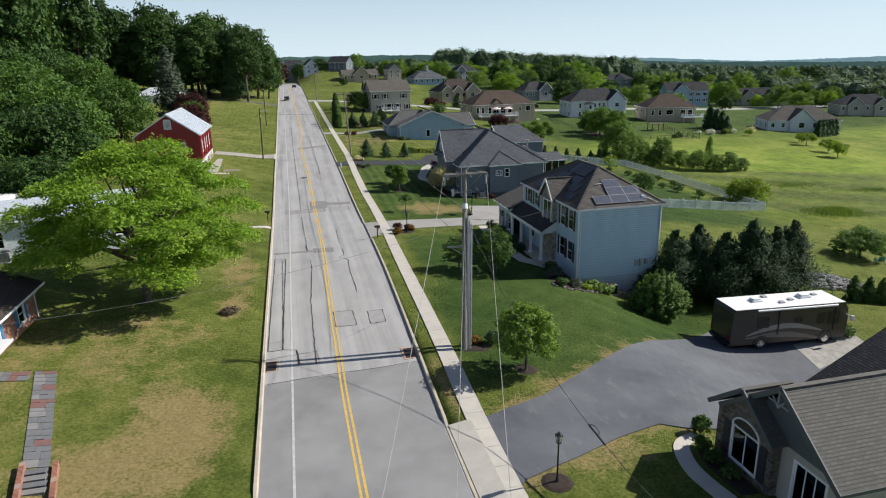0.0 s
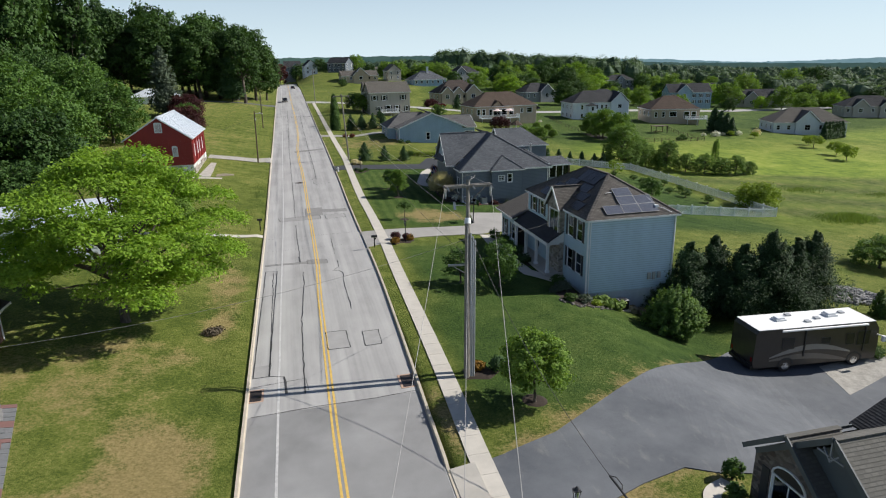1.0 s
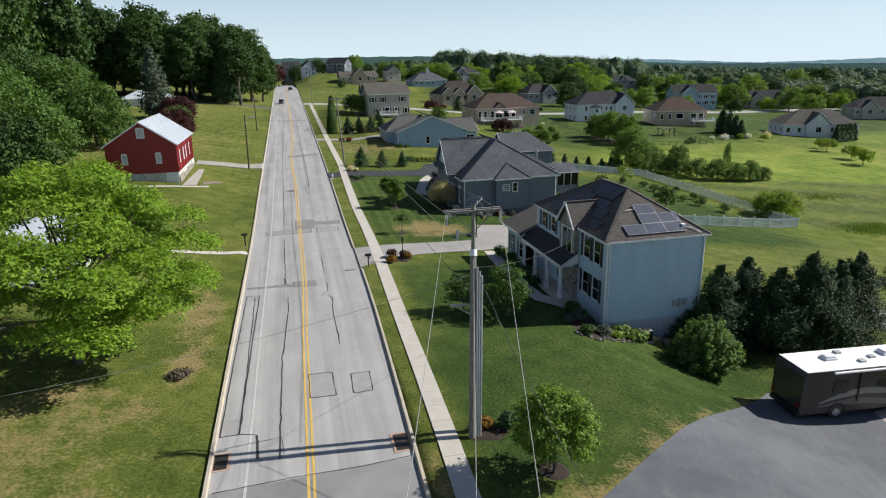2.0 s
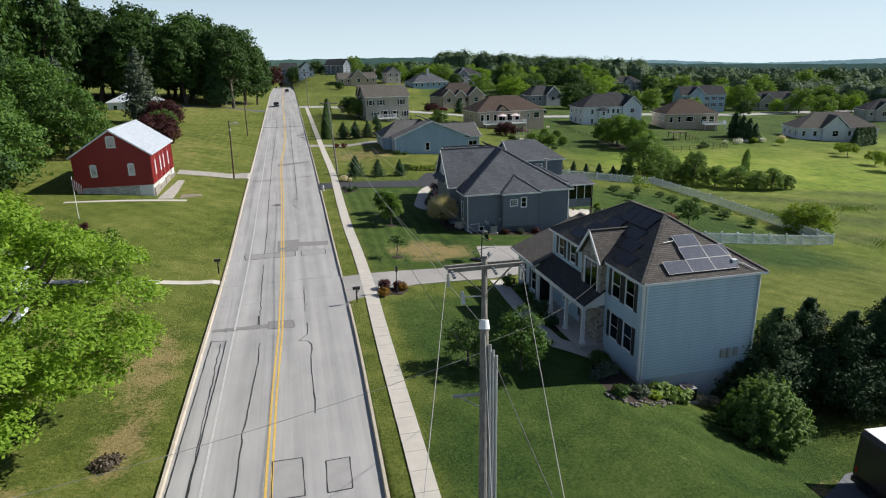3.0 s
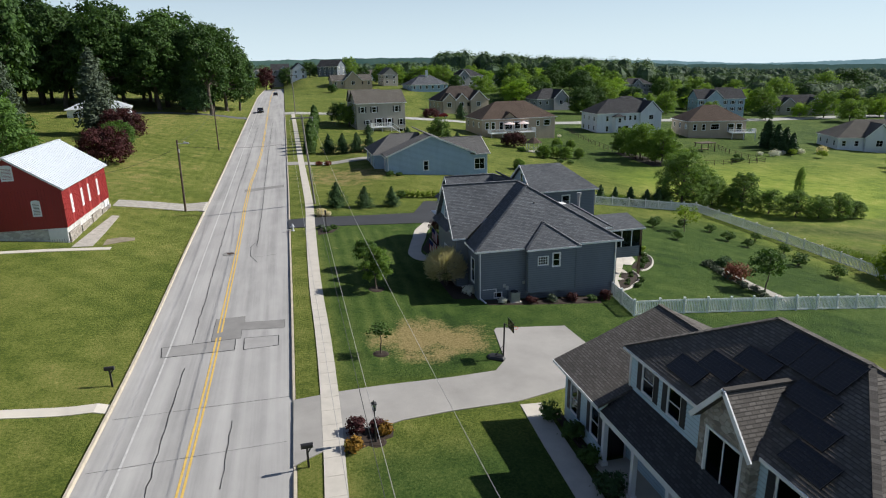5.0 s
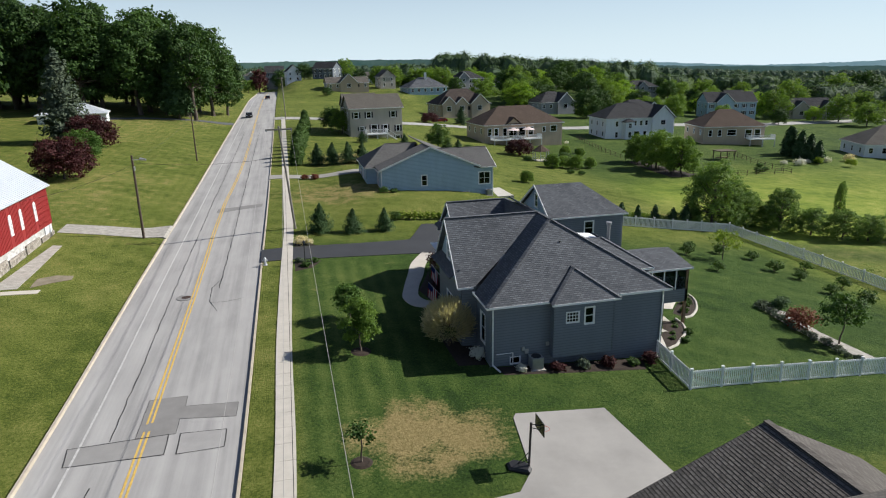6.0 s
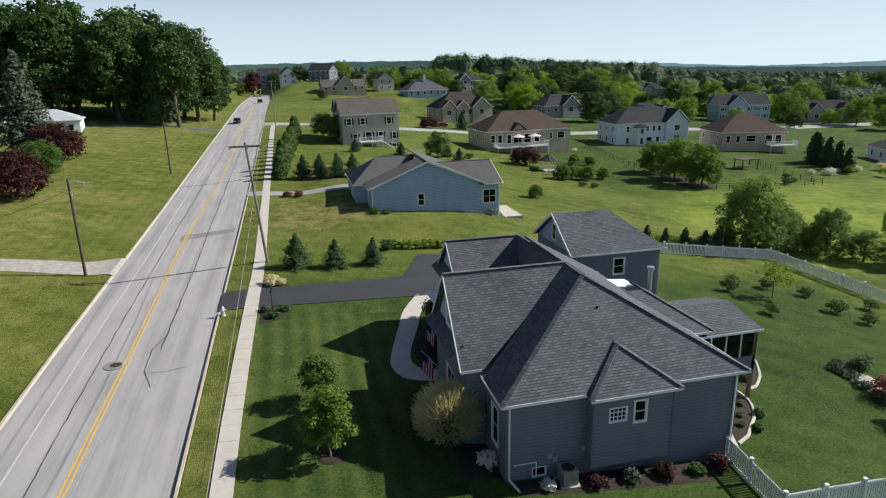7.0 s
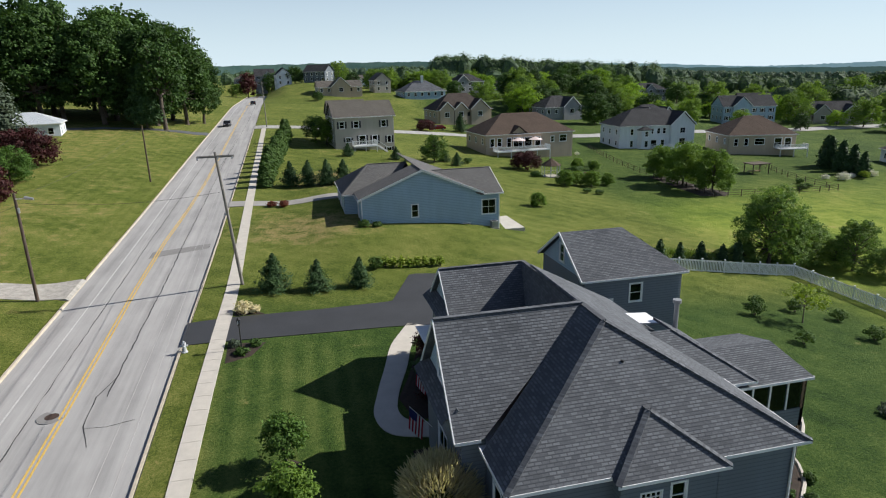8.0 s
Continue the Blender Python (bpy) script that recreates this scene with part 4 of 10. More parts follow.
# ---- pale blue house with solar panels ----
def house_a():
    h = thing("house", 25, 55, -1.5, "two-storey pale blue siding house with dark shutters and rooftop solar panels", "house")
    X0, X1, Y0, Y1, E = 21.1, 28.8, 48.3, 61.2, 5.2
    F = -1.0
    # front wall runs from the far end to the near corner
    fw = [(12.9 - 2.0, 12.9 - 1.0, 3.15, 4.85), (12.9 - 3.65, 12.9 - 2.65, 3.15, 4.85), (12.9 - 2.0, 12.9 - 1.0, 0.35, 2.05), (12.9 - 3.65, 12.9 - 2.65, 0.35, 2.05),
          (1.0, 1.9, 3.55, 4.85), (3.0, 3.9, 3.55, 4.85), (2.0, 3.0, 0.2, 1.9), (4.6, 5.6, 0.0, 2.1)]
    m = Mesh()
    wall(m, (X0, Y1), (X0, Y0), F, E, fw)
    wall(m, (X0, Y0), (X1, Y0), F, E)
    wall(m, (X1, Y0), (X1, Y1), F, E)
    wall(m, (X1, Y1), (X0, Y1), F, E)
    part("wall", m, M_SIDE_A, h)
    for w in fw[:6]:
        window(h, (X0, Y1), (X0, Y0), w, bars=(1, 2), trim=0.03, frame_mat=M_TRIM)
    window(h, (X0, Y1), (X0, Y0), fw[6], bars=(1, 2), trim=0.05)
    # shutters as one wide dark pair beside each window
    for w in fw[:6]:
        for u in (w[0] - 0.39, w[1] + 0.04):
            s = Mesh().box(X0 - 0.05, X0 - 0.012, Y1 - u - 0.35, Y1 - u, w[2] - 0.03, w[3] + 0.03)
            for i in range(12):
                z = w[2] + (w[3] - w[2]) * (i + 0.2) / 12
                s.box(X0 - 0.065, X0 - 0.05, Y1 - u - 0.28, Y1 - u - 0.04, z, z + 0.06)
            part("shutter", s, M_SHUTTER, h, "dark louvred shutter")
    d = Mesh().box(X0 - 0.02, X0 + 0.04, Y1 - 5.6, Y1 - 4.6, 0.0, 2.1)
    part("door", d, M_DOOR, h, "dark front door under the porch")
    # added dark box behind the panes, so that the rooms look unlit
    part("inner_wall", Mesh().box(X0 + 0.4, X1 - 0.4, Y0 + 0.4, Y1 - 0.4, F, E - 0.2), M_ROOM_SHADE, h)
    # corner boards and base
    for x, y in ((X0, Y0), (X1, Y0), (X0, Y1), (X1, Y1)):
        part("corner_board", Mesh().box(x - 0.06, x + 0.06, y - 0.06, y + 0.06, F, E), M_TRIM, h)
    m = Mesh().box(X0 + 0.02, X1 - 0.02, Y0 + 0.02, Y1 - 0.02, -4.4, F + 0.02)
    part("foundation", m, M_PARGE, h, "pale blue painted foundation")
    # main hipped roof
    x0, x1, y0, y1 = 20.8, 29.1, 48.0, 61.5
    a, b = (24.95, 52.65, 7.98), (24.95, 56.9, 7.98)
    m = Mesh()
    slope(m, [(x0, y0, E + .05), (x1, y0, E + .05), a])
    slope(m, [(x1, y0, E + .05), (x1, y1, E + .05), b, a])
    slope(m, [(x1, y1, E + .05), (x0, y1, E + .05), b])
    slope(m, [(x0, y1, E + .05), (x0, y0, E + .05), a, b])
    # front gable over the stone bay
    ga, gb = (20.45, 54.15, 6.9), (23.4, 54.15, 6.9)
    slope(m, [(20.45, 52.55, 5.1), (21.0, 52.55, 5.1), gb, ga])
    slope(m, [(21.0, 55.75, 5.1), (20.45, 55.75, 5.1), ga, gb])
    # side wing
    wx0, wx1, wy0, wy1, we = 19.3, 30.3, 60.9, 66.0, 2.6
    wa, wb = (25.5, 66.0, 5.08), (25.5, wy0, 5.08)
    slope(m, [(wx0, wy1, we), (wx0, wy0, we), wb, wa])
    slope(m, [(wx1, wy0, we), (wx1, wy1, we), wa, wb])
    pieces("roof_slope", m, M_SHINGLE_A, h, "weathered brown-grey asphalt shingles")
    m = Mesh()
    ridge_cap(m, (a, b), ((x0, y0, E + .05), a), ((x1, y0, E + .05), a), ((x0, y1, E + .05), b), ((x1, y1, E + .05), b), (ga, gb), (wa, wb))
    pieces("ridge_cap", m, M_SHINGLE_A, h)
    m = Mesh()
    gutters(m, E + 0.03, ((x0, y0), (x1, y0)), ((x1, y0), (x1, y1)), ((x0, y0), (x0, 52.5)), ((x0, 55.8), (x0, y1)))
    gutters(m, we, ((wx0, wy0), (wx0, wy1)))
    pieces("gutter", m, M_TRIM, h)
    m = Mesh().box(x0 + 0.03, x1 - 0.03, y0 + 0.03, y1 - 0.03, E - 0.1, E - 0.06)
    part("soffit", m, M_TRIM, h)
    part("downpipe", Mesh().tube((28.75, 48.18, E - 0.1), (28.75, 48.18, -2.6), 0.05), M_TRIM, h)
    part("downpipe", Mesh().tube((X0 + 0.15, Y0 - 0.1, E - 0.1), (X0 + 0.15, Y0 - 0.1, -2.2), 0.045), M_TRIM, h)
    # stone bay
    m = Mesh()
    hole = (0.5, 2.3, 2.95, 4.85)
    wall(m, (20.7, 55.55), (20.7, 52.75), -1.2, 5.1, [hole], step=0.4, lift=0.0)
    wall(m, (20.7, 52.75), (21.1, 52.75), -1.2, 5.1, step=0.4, lift=0.0)
    wall(m, (21.1, 55.55), (20.7, 55.55), -1.2, 5.1, step=0.4, lift=0.0)
    gable(m, [(20.7, 55.55, 5.1), (20.7, 52.75, 5.1), (20.7, 54.15, 6.68)], step=0.4, lift=0.0)
    part("stone_bay", m, M_STONE, h, "grey stone veneer gable bay")
    window(h, (20.7, 55.55), (20.7, 52.75), hole, bars=(2, 1), trim=0.09)
    m = Mesh()
    for (p, q) in (((20.42, 52.5, 5.02), (20.42, 54.15, 6.87)), ((20.42, 55.8, 5.02), (20.42, 54.15, 6.87))):
        m.beam(p, q, 0.06, 0.2)
    part("bargeboard", m, M_TRIM, h)
    part("inner_wall", Mesh().box(20.3, 29.5, 61.6, 65.2, -2.0, we - 0.1), M_ROOM_SHADE, h)
    # porch
    m = Mesh()
    slope(m, [(19.5, 61.0, 2.3), (19.5, 52.7, 2.3), (21.05, 52.7, 3.25), (21.05, 61.0, 3.25)], step=0.3)
    part("porch_roof", m, M_SHINGLE_DARK, h, "dark shingled porch roof")
    m = Mesh()
    m.box(19.55, 21.05, 52.75, 61.0, 2.05, 2.16)
    m.box(19.5, 19.62, 52.7, 61.0, 2.0, 2.3)
    m.face([(19.5, 52.7, 2.2), (21.05, 52.7, 2.2), (21.05, 52.7, 3.2)])
    part("porch_ceiling", m, M_TRIM, h)
    for y in (53.0, 55.6, 58.2, 60.8):
        m = Mesh().box(19.6, 19.82, y - 0.11, y + 0.11, -0.5, 2.05).box(19.55, 19.87, y - 0.16, y + 0.16, -0.5, -0.3).box(19.56, 19.86, y - 0.15, y + 0.15, 1.9, 2.05)
        part("porch_post", m, M_TRIM, h, "square white porch post")
    m = Mesh().box(19.35, 21.1, 52.6, 61.0, -1.5, -0.5)
    m.box(19.0, 19.35, 53.6, 55.6, -1.5, -0.75)
    part("porch_floor", m, M_CONCRETE, h)
    # wing walls
    wholes = [(0.7, 1.5, 0.1, 1.7), (3.0, 3.85, 0.1, 1.7)]
    m = Mesh()
    wall(m, (19.9, 65.6), (19.9, 61.0), -1.6, we, wholes)
    wall(m, (29.9, 65.6), (19.9, 65.6), -2.6, we)
    gable(m, [(29.9, 65.6, we), (19.9, 65.6, we), (25.5, 65.6, 4.9)])
    wall(m, (29.9, 61.2), (29.9, 65.6), -2.6, we)
    wall(m, (28.8, 61.2), (29.9, 61.2), -2.6, we)
    part("wing_wall", m, M_SIDE_A, h)
    for w in wholes:
        window(h, (19.9, 65.6), (19.9, 61.0), w, bars=(1, 2), trim=0.045)
        for u in (w[0] - 0.39, w[1] + 0.04):
            s = Mesh().box(19.85, 19.888, 65.6 - u - 0.32, 65.6 - u, w[2] - 0.03, w[3] + 0.03)
            part("shutter", s, M_SHUTTER, h)
    # meters on the side wall
    for x, w, z0, z1 in ((26.6, 0.3, -0.2, 0.35), (27.05, 0.22, -0.25, 0.4), (27.5, 0.3, -0.15, 0.35)):
        part("meter_box", Mesh().box(x, x + w, Y0 - 0.16, Y0 - 0.01, z0 + 0.0, z1), M_STEEL, h, "grey electric meter box")
    # solar panels
    n = (Vector((x0, y0, E)) - Vector(a)).cross(Vector((x1, y0, E)) - Vector(a)).normalized()
    if n.z < 0:
        n = -n
    def panels(o, u, v, n, cells, mat, label, pw, ph, rows, cols):
        for i, j in cells:
            mm = Matrix((u, v, n)).transposed().to_4x4()
            mm.translation = o + u * i + v * j + n * 0.12
            fr = Mesh()
            e = 0.02
            for c in ((0, pw, 0, e), (0, pw, ph - e, ph), (0, e, e, ph - e), (pw - e, pw, e, ph - e)):
                fr.box(c[0], c[1], c[2], c[3], -0.04, 0.012, mm)
            p = part("solar_panel", fr, M_ALU if mat is M_SOLAR else M_BLACK, h, label)
            part("cell_sheet", Mesh().box(e, pw - e, e, ph - e, -0.03, 0.0, mm), mat, p)
            turned = mm @ Matrix(((1, 0, 0, 0), (0, 0, 1, 0), (0, -1, 0, 0), (0, 0, 0, 1)))
            xs = [v for k in range(cols + 1) for v in (e + (pw - 2 * e) * k / cols - 0.004, e + (pw - 2 * e) * k / cols + 0.004)]
            zs = [v for k in range(rows + 1) for v in (e + (ph - 2 * e) * k / rows - 0.004, e + (ph - 2 * e) * k / rows + 0.004)]
            g = Mesh().lattice(xs, zs, lambda i, j: i % 2 == 0 or j % 2 == 0, -0.003, 0.0, turned)
            part("cell_grid", g, M_CELL_LINE if mat is M_SOLAR else M_BLACK, p)
            for k in (0.2, 0.8):
                part("mount_rail", Mesh().box(pw * k - 0.02, pw * k + 0.02, 0.05, ph - 0.05, -0.11, -0.04, mm), M_ALU, p)
    u = Vector((1, 0, 0))
    v = (Vector(a) - Vector((24.95, y0, E + 0.05))).normalized()
    o = Vector((21.0, y0, E + 0.05))
    panels(o, u, v, u.cross(v), [(1.64, 0.42), (3.2, 0.42), (4.75, 0.42), (3.2, 1.42), (4.75, 1.42), (3.26, 2.43)], M_SOLAR, "blue-grey solar panel in a silver frame", 1.53, 0.98, 6, 10)
    # conduit from the panels over the eave
    n = u.cross(v)
    for i, (p, q) in enumerate((((6.35, 0.9), (6.75, 0.72)), ((6.75, 0.72), (7.3, 0.12)), ((6.3, 0.95), (5.9, 2.3)), ((3.2, 3.0), (2.5, 2.9)))):
        part("conduit", Mesh().tube(o + u * p[0] + v * p[1] + n * 0.1, o + u * q[0] + v * q[1] + n * 0.1, 0.03, n=7), M_TRIM if i < 2 else M_STEEL, h)
    part("junction_box", Mesh().box(24.1 + 3.0, 24.1 + 3.3, y0 + 0.62, y0 + 0.9, E + 0.55, E + 0.75), M_TRIM, h)
    u = Vector((0, -1, 0))
    v = (Vector((24.95, 55, 7.98)) - Vector((x0, 55, E + 0.05))).normalized()
    o = Vector((x0, y1, E + 0.05))
    panels(o, u, v, u.cross(v), [(2.93, 0.42), (3.9, 1.36), (4.9, 2.33), (7.6, 2.25), (8.5, 1.36), (9.4, 0.36)], M_SOLAR_BLACK, "black solar panel on the brown roof", 1.8, 0.93, 6, 10)
    panels(o, u, v, u.cross(v), [(5.74, 3.3), (6.84, 3.3), (7.94, 3.3)], M_SOLAR_BLACK, "black solar panel on the brown roof", 1.08, 1.45, 10, 6)
    return h


M_PARGE = plain("pale_blue_painted_wall", (0.42, 0.47, 0.52), 0.8, vary=0.12)
M_SOLAR_BLACK = plain("black_solar_cells", (0.012, 0.013, 0.016), 0.25, vary=0.2)
house_a()


# ---- slate grey house ----
def house_b():
    h = thing("house", 26, 90, -0.5, "slate grey single-storey house with a broad grey shingle hip roof", "house")
    X0, X1, Y0, Y1, E = 20.5, 32.8, 83.95, 104.0, 3.4
    F = -2.2
    m = Mesh()
    south = [(1.35, 2.0, -0.7, -0.25)]
    wall(m, (X0, Y0), (X1, Y0), F, E, south)
    wall(m, (X1, Y0), (X1, 100.0), F, E, [(1.5, 2.6, 0.3, 1.7), (3.4, 4.5, 0.3, 1.7)])
    wall(m, (X1, 100.0), (25, 100.0), F, E)
    wall(m, (X0, 87.0), (X0, Y0), F, E, [(1.0, 1.9, 0.4, 2.4)])
    part("wall", m, M_SIDE_B, h)
    window(h, (X0, Y0), (X1, Y0), south[0], bars=(1, 1), trim=0.05)
    window(h, (X0, 87.0), (X0, Y0), (1.0, 1.9, 0.4, 2.4), bars=(1, 2))
    for hole in ((1.5, 2.6, 0.3, 1.7), (3.4, 4.5, 0.3, 1.7)):
        window(h, (X1, Y0), (X1, 100.0), hole, bars=(1, 2))
    # bay on the south side, hung clear of the ground
    m = Mesh()
    bh = [(0.85, 1.7, 2.0, 2.7), (2.15, 2.75, 1.8, 2.9)]
    wall(m, (24.6, 83.35), (28.8, 83.35), -0.35, E, bh)
    wall(m, (24.6, 83.95), (24.6, 83.35), -0.35, E)
    wall(m, (28.8, 83.35), (28.8, 83.95), -0.35, E)
    m.face([(24.6, 83.95, -0.35), (28.8, 83.95, -0.35), (28.8, 83.35, -0.35), (24.6, 83.35, -0.35)])
    part("bay", m, M_SIDE_B, h)
    window(h, (24.6, 83.35), (28.8, 83.35), bh[0], bars=(4, 3), trim=0.06)
    window(h, (24.6, 83.35), (28.8, 83.35), bh[1], bars=(1, 2), trim=0.08)
    # front gables
    m = Mesh()
    wall(m, (19.45, 93.3), (19.45, 87.1), F + 0.6, 3.85, [(2.3, 3.9, 0.2, 2.3)])
    wall(m, (19.45, 87.1), (X0, 87.1), F + 0.6, 3.85)
    wall(m, (X0, 93.3), (19.45, 93.3), F + 0.6, 3.85)
    wall(m, (X0, 97.0), (X0, 93.3), F + 0.6, 3.85, [(0.6, 1.4, 0.0, 2.1)])
    wall(m, (22.0, 103.2), (22.0, 96.8), F + 0.6, 3.6)
    wall(m, (26, 103.2), (22.0, 103.2), F + 0.6, 3.6)
    part("front_wall", m, M_SIDE_B, h)
    m = Mesh()
    gable(m, [(19.45, 93.3, 3.85), (19.45, 87.1, 3.85), (19.45, 90.2, 7.6)], 0.19)
    gable(m, [(22.0, 103.2, 3.6), (22.0, 96.8, 3.6), (22.0, 100.0, 6.6)], 0.19)
    part("gable", m, M_SIDE_C, h, "blue-grey shingled gable end")
    window(h, (19.45, 93.3), (19.45, 87.1), (2.3, 3.9, 0.2, 2.3), bars=(2, 2))
    window(h, (19.40, 93.3), (19.40, 87.1), (2.65, 3.5, 4.9, 6.0), bars=(2, 2))
    window(h, (X0, 97.0), (X0, 93.3), (0.6, 1.4, 0.0, 2.1), bars=(1, 1), name="door")
    # roofs
    m = Mesh()
    e = E + 0.12
    P, R = (26.13, 88.1, 7.78), (26.13, 90.2, 7.78)
    x0, x1, y0 = 20.13, 33.2, 83.55
    slope(m, [(x0, y0, e), (x1, y0, e), P])
    slope(m, [(x0, 86.4, e), (x0, y0, e), P, R])
    slope(m, [(x1, y0, e), (x1, 100.4, e), (26.13, 96.5, 7.78), P])
    # front gable 1, ridge running to the main ridge
    g0, g1 = (19.1, 90.2, 7.85), (26.13, 90.2, 7.85)
    slope(m, [(19.1, 86.75, 3.85), (20.3, 86.75, 3.85), (26.1, 90.0, 7.6), g1, g0])
    slope(m, [(25.9, 93.65, 3.85), (19.1, 93.65, 3.85), g0, g1])
    # front gable 2
    k0, k1 = (21.7, 100.0, 6.85), (27.0, 100.0, 6.85)
    slope(m, [(21.7, 96.5, 3.6), (27.0, 96.5, 3.6), k1, k0])
    slope(m, [(30.5, 103.5, 3.6), (21.7, 103.5, 3.6), k0, k1])
    slope(m, [(30.5, 96.5, 3.6), (30.5, 103.5, 3.6), k1])
    slope(m, [(26.1, 96.5, 3.9), (30.5, 96.5, 3.6), k1, (26.13, 90.3, 7.7)])
    # small hip over the bay
    b0, b1, ap, back = (24.3, 83.05, 3.45), (29.1, 83.05, 3.45), (26.6, 85.05, 5.15), (26.6, 86.3, 5.15)
    slope(m, [b0, b1, ap])
    slope(m, [(24.3, 83.9, 3.45), b0, ap, (26.6, 85.6, 5.15)])
    slope(m, [b1, (29.1, 83.9, 3.45), (26.6, 85.6, 5.15), ap])
    # rear lower roof and screened porch roof
    slope(m, [(30.0, 89.0, 3.1), (35.2, 89.0, 3.1), (32.4, 92.3, 4.85), (28.5, 92.3, 4.85)])
    slope(m, [(35.2, 89.0, 3.1), (35.2, 96.0, 3.1), (32.4, 94.0, 4.85), (32.4, 92.3, 4.85)])
    slope(m, [(34.0, 89.1, 2.75), (38.7, 89.1, 2.75), (38.2, 91.8, 3.65), (33.5, 91.8, 3.65)])
    slope(m, [(38.7, 89.1, 2.75), (38.7, 94.8, 2.75), (38.2, 91.8, 3.65)])
    slope(m, [(38.7, 94.8, 2.75), (34.0, 94.8, 2.75), (33.5, 91.8, 3.65), (38.2, 91.8, 3.65)])
    pieces("roof_slope", m, M_SHINGLE, h, "grey asphalt shingles")
    m = Mesh()
    ridge_cap(m, (P, (26.13, 90.3, 7.78)), ((x0, y0, e), P), ((x1, y0, e), P), (g0, g1), (k0, k1), (b0, ap), (b1, ap), (ap, (26.6, 85.6, 5.15)), (k1, (26.13, 90.3, 7.75)), ((35.2, 89.0, 3.1), (32.4, 92.3, 4.85)))
    pieces("ridge_cap", m, M_SHINGLE, h)
    m = Mesh()
    gutters(m, e, ((x0, y0), (24.3, y0)), ((29.1, y0), (x1, y0)), ((x0, 86.7), (x0, y0)), ((x1, y0), (x1, 89)))
    gutters(m, 3.45, ((24.3, 83.05), (29.1, 83.05)))
    gutters(m, 2.75, ((34.0, 89.1), (38.7, 89.1)), ((38.7, 89.1), (38.7, 94.8)))
    gutters(m, 3.1, ((33.3, 89.0), (35.2, 89.0)))
    gutters(m, 3.85, ((19.1, 86.75), (20.2, 86.75)))
    for s in (86.75, 93.65):
        m.mark()
        m.beam((19.08, s, 3.8), (19.08, 90.2, 7.8), 0.05, 0.13)
    for s in (96.5, 103.5):
        m.mark()
        m.beam((21.68, s, 3.55), (21.68, 100.0, 6.8), 0.05, 0.13)
    pieces("gutter", m, M_TRIM, h)
    m = Mesh().box(x0 + 0.05, x1 - 0.05, y0 + 0.05, 100.0, E - 0.06, E - 0.02)
    part("soffit", m, M_TRIM, h)
    for x, y in ((X0, Y0), (X1, Y0), (24.6, 83.35), (28.8, 83.35)):
        part("corner_board", Mesh().box(x - 0.05, x + 0.05, y - 0.05, y + 0.05, F if y > 83.5 else -0.35, E), M_SIDE_B, h)
    part("downpipe", Mesh().tube((X0 + 0.12, Y0 - 0.09, E), (X0 + 0.12, Y0 - 0.09, -0.6), 0.05), M_TRIM, h)
    part("downpipe", Mesh().tube((X1 - 0.1, Y0 - 0.09, E), (X1 - 0.1, Y0 - 0.09, -1.3), 0.05), M_TRIM, h)
    part("drain_pipe", Mesh().tube((X0 + 0.12, Y0 - 0.12, -0.6), (20.85, 83.0, ground_z(20.85, 83.0) + 0.08), 0.06), M_VINYL, h, "white drain pipe laid out from the downpipe")
    part("service_pipe", Mesh().tube((X0 + 1.5, Y0 - 0.07, 0.1), (X0 + 1.5, Y0 - 0.07, -0.75), 0.03).tube((X0 + 0.35, Y0 - 0.07, 0.1), (X0 + 1.5, Y0 - 0.07, 0.1), 0.025), M_VINYL, h, "white service pipe")
    for x, z, q in ((X0 + 2.2, 0.3, 0.1), (X0 + 2.45, 0.1, 0.12), (X0 + 3.9, 0.45, 0.1), (X0 + 5.4, 0.0, 0.09)):
        part("meter_box", Mesh().box(x - q, x + q, Y0 - 0.12, Y0 - 0.005, z - q * 1.3, z + q * 1.3), M_STEEL, h, "small grey service box")
    part("vent_pipe", Mesh().tube((26.3, 86.7, 6.1), (26.3, 86.7, 6.55), 0.06), M_BLACK, h)
    part("chimney_flue", Mesh().tube((34.5, 95.0, 2.6), (34.5, 95.0, 5.1), 0.14, n=12).tube((34.5, 95.0, 5.1), (34.5, 95.0, 5.3), 0.24, n=12), M_ALU, h, "white metal flue pipe with a cap")
    part("inner_wall", Mesh().box(X0 + 0.4, X1 - 0.4, Y0 + 0.4, 99.6, F, E - 0.2), M_ROOM_SHADE, h)
    # screened porch on posts
    for x in (34.3, 38.4):
        for y in (89.4, 94.4):
            part("porch_post", Mesh().box(x - 0.1, x + 0.1, y - 0.1, y + 0.1, -3.2, 2.6), M_TIMBER, h, "brown timber post")
    m = Mesh().box(34.0, 38.5, 89.3, 94.6, -0.1, 0.12)
    m.box(38.35, 38.5, 89.3, 94.6, 0.12, 0.95).box(34.0, 38.5, 89.3, 89.45, 0.12, 0.95)
    part("porch_floor", m, M_SIDE_B, h)
    part("porch_wall", Mesh().box(33.0, 33.2, 89.4, 94.5, 0.12, 2.65).box(33.2, 38.3, 94.4, 94.5, 0.12, 2.65), M_SIDE_B, h)
    for x in (34.25, 35.3, 36.35, 37.4, 38.45):
        part("screen_frame", Mesh().box(x - 0.04, x + 0.04, 89.3, 89.4, 0.95, 2.65), M_TRIM, h, "white screen frame")
    for y in (90.7, 91.95, 93.2, 94.45):
        part("screen_frame", Mesh().box(38.4, 38.5, y - 0.04, y + 0.04, 0.95, 2.65), M_TRIM, h, "white screen frame")
    part("porch_screen", Mesh().box(34.2, 38.38, 89.34, 89.36, 0.95, 2.65), M_GLASS, h)
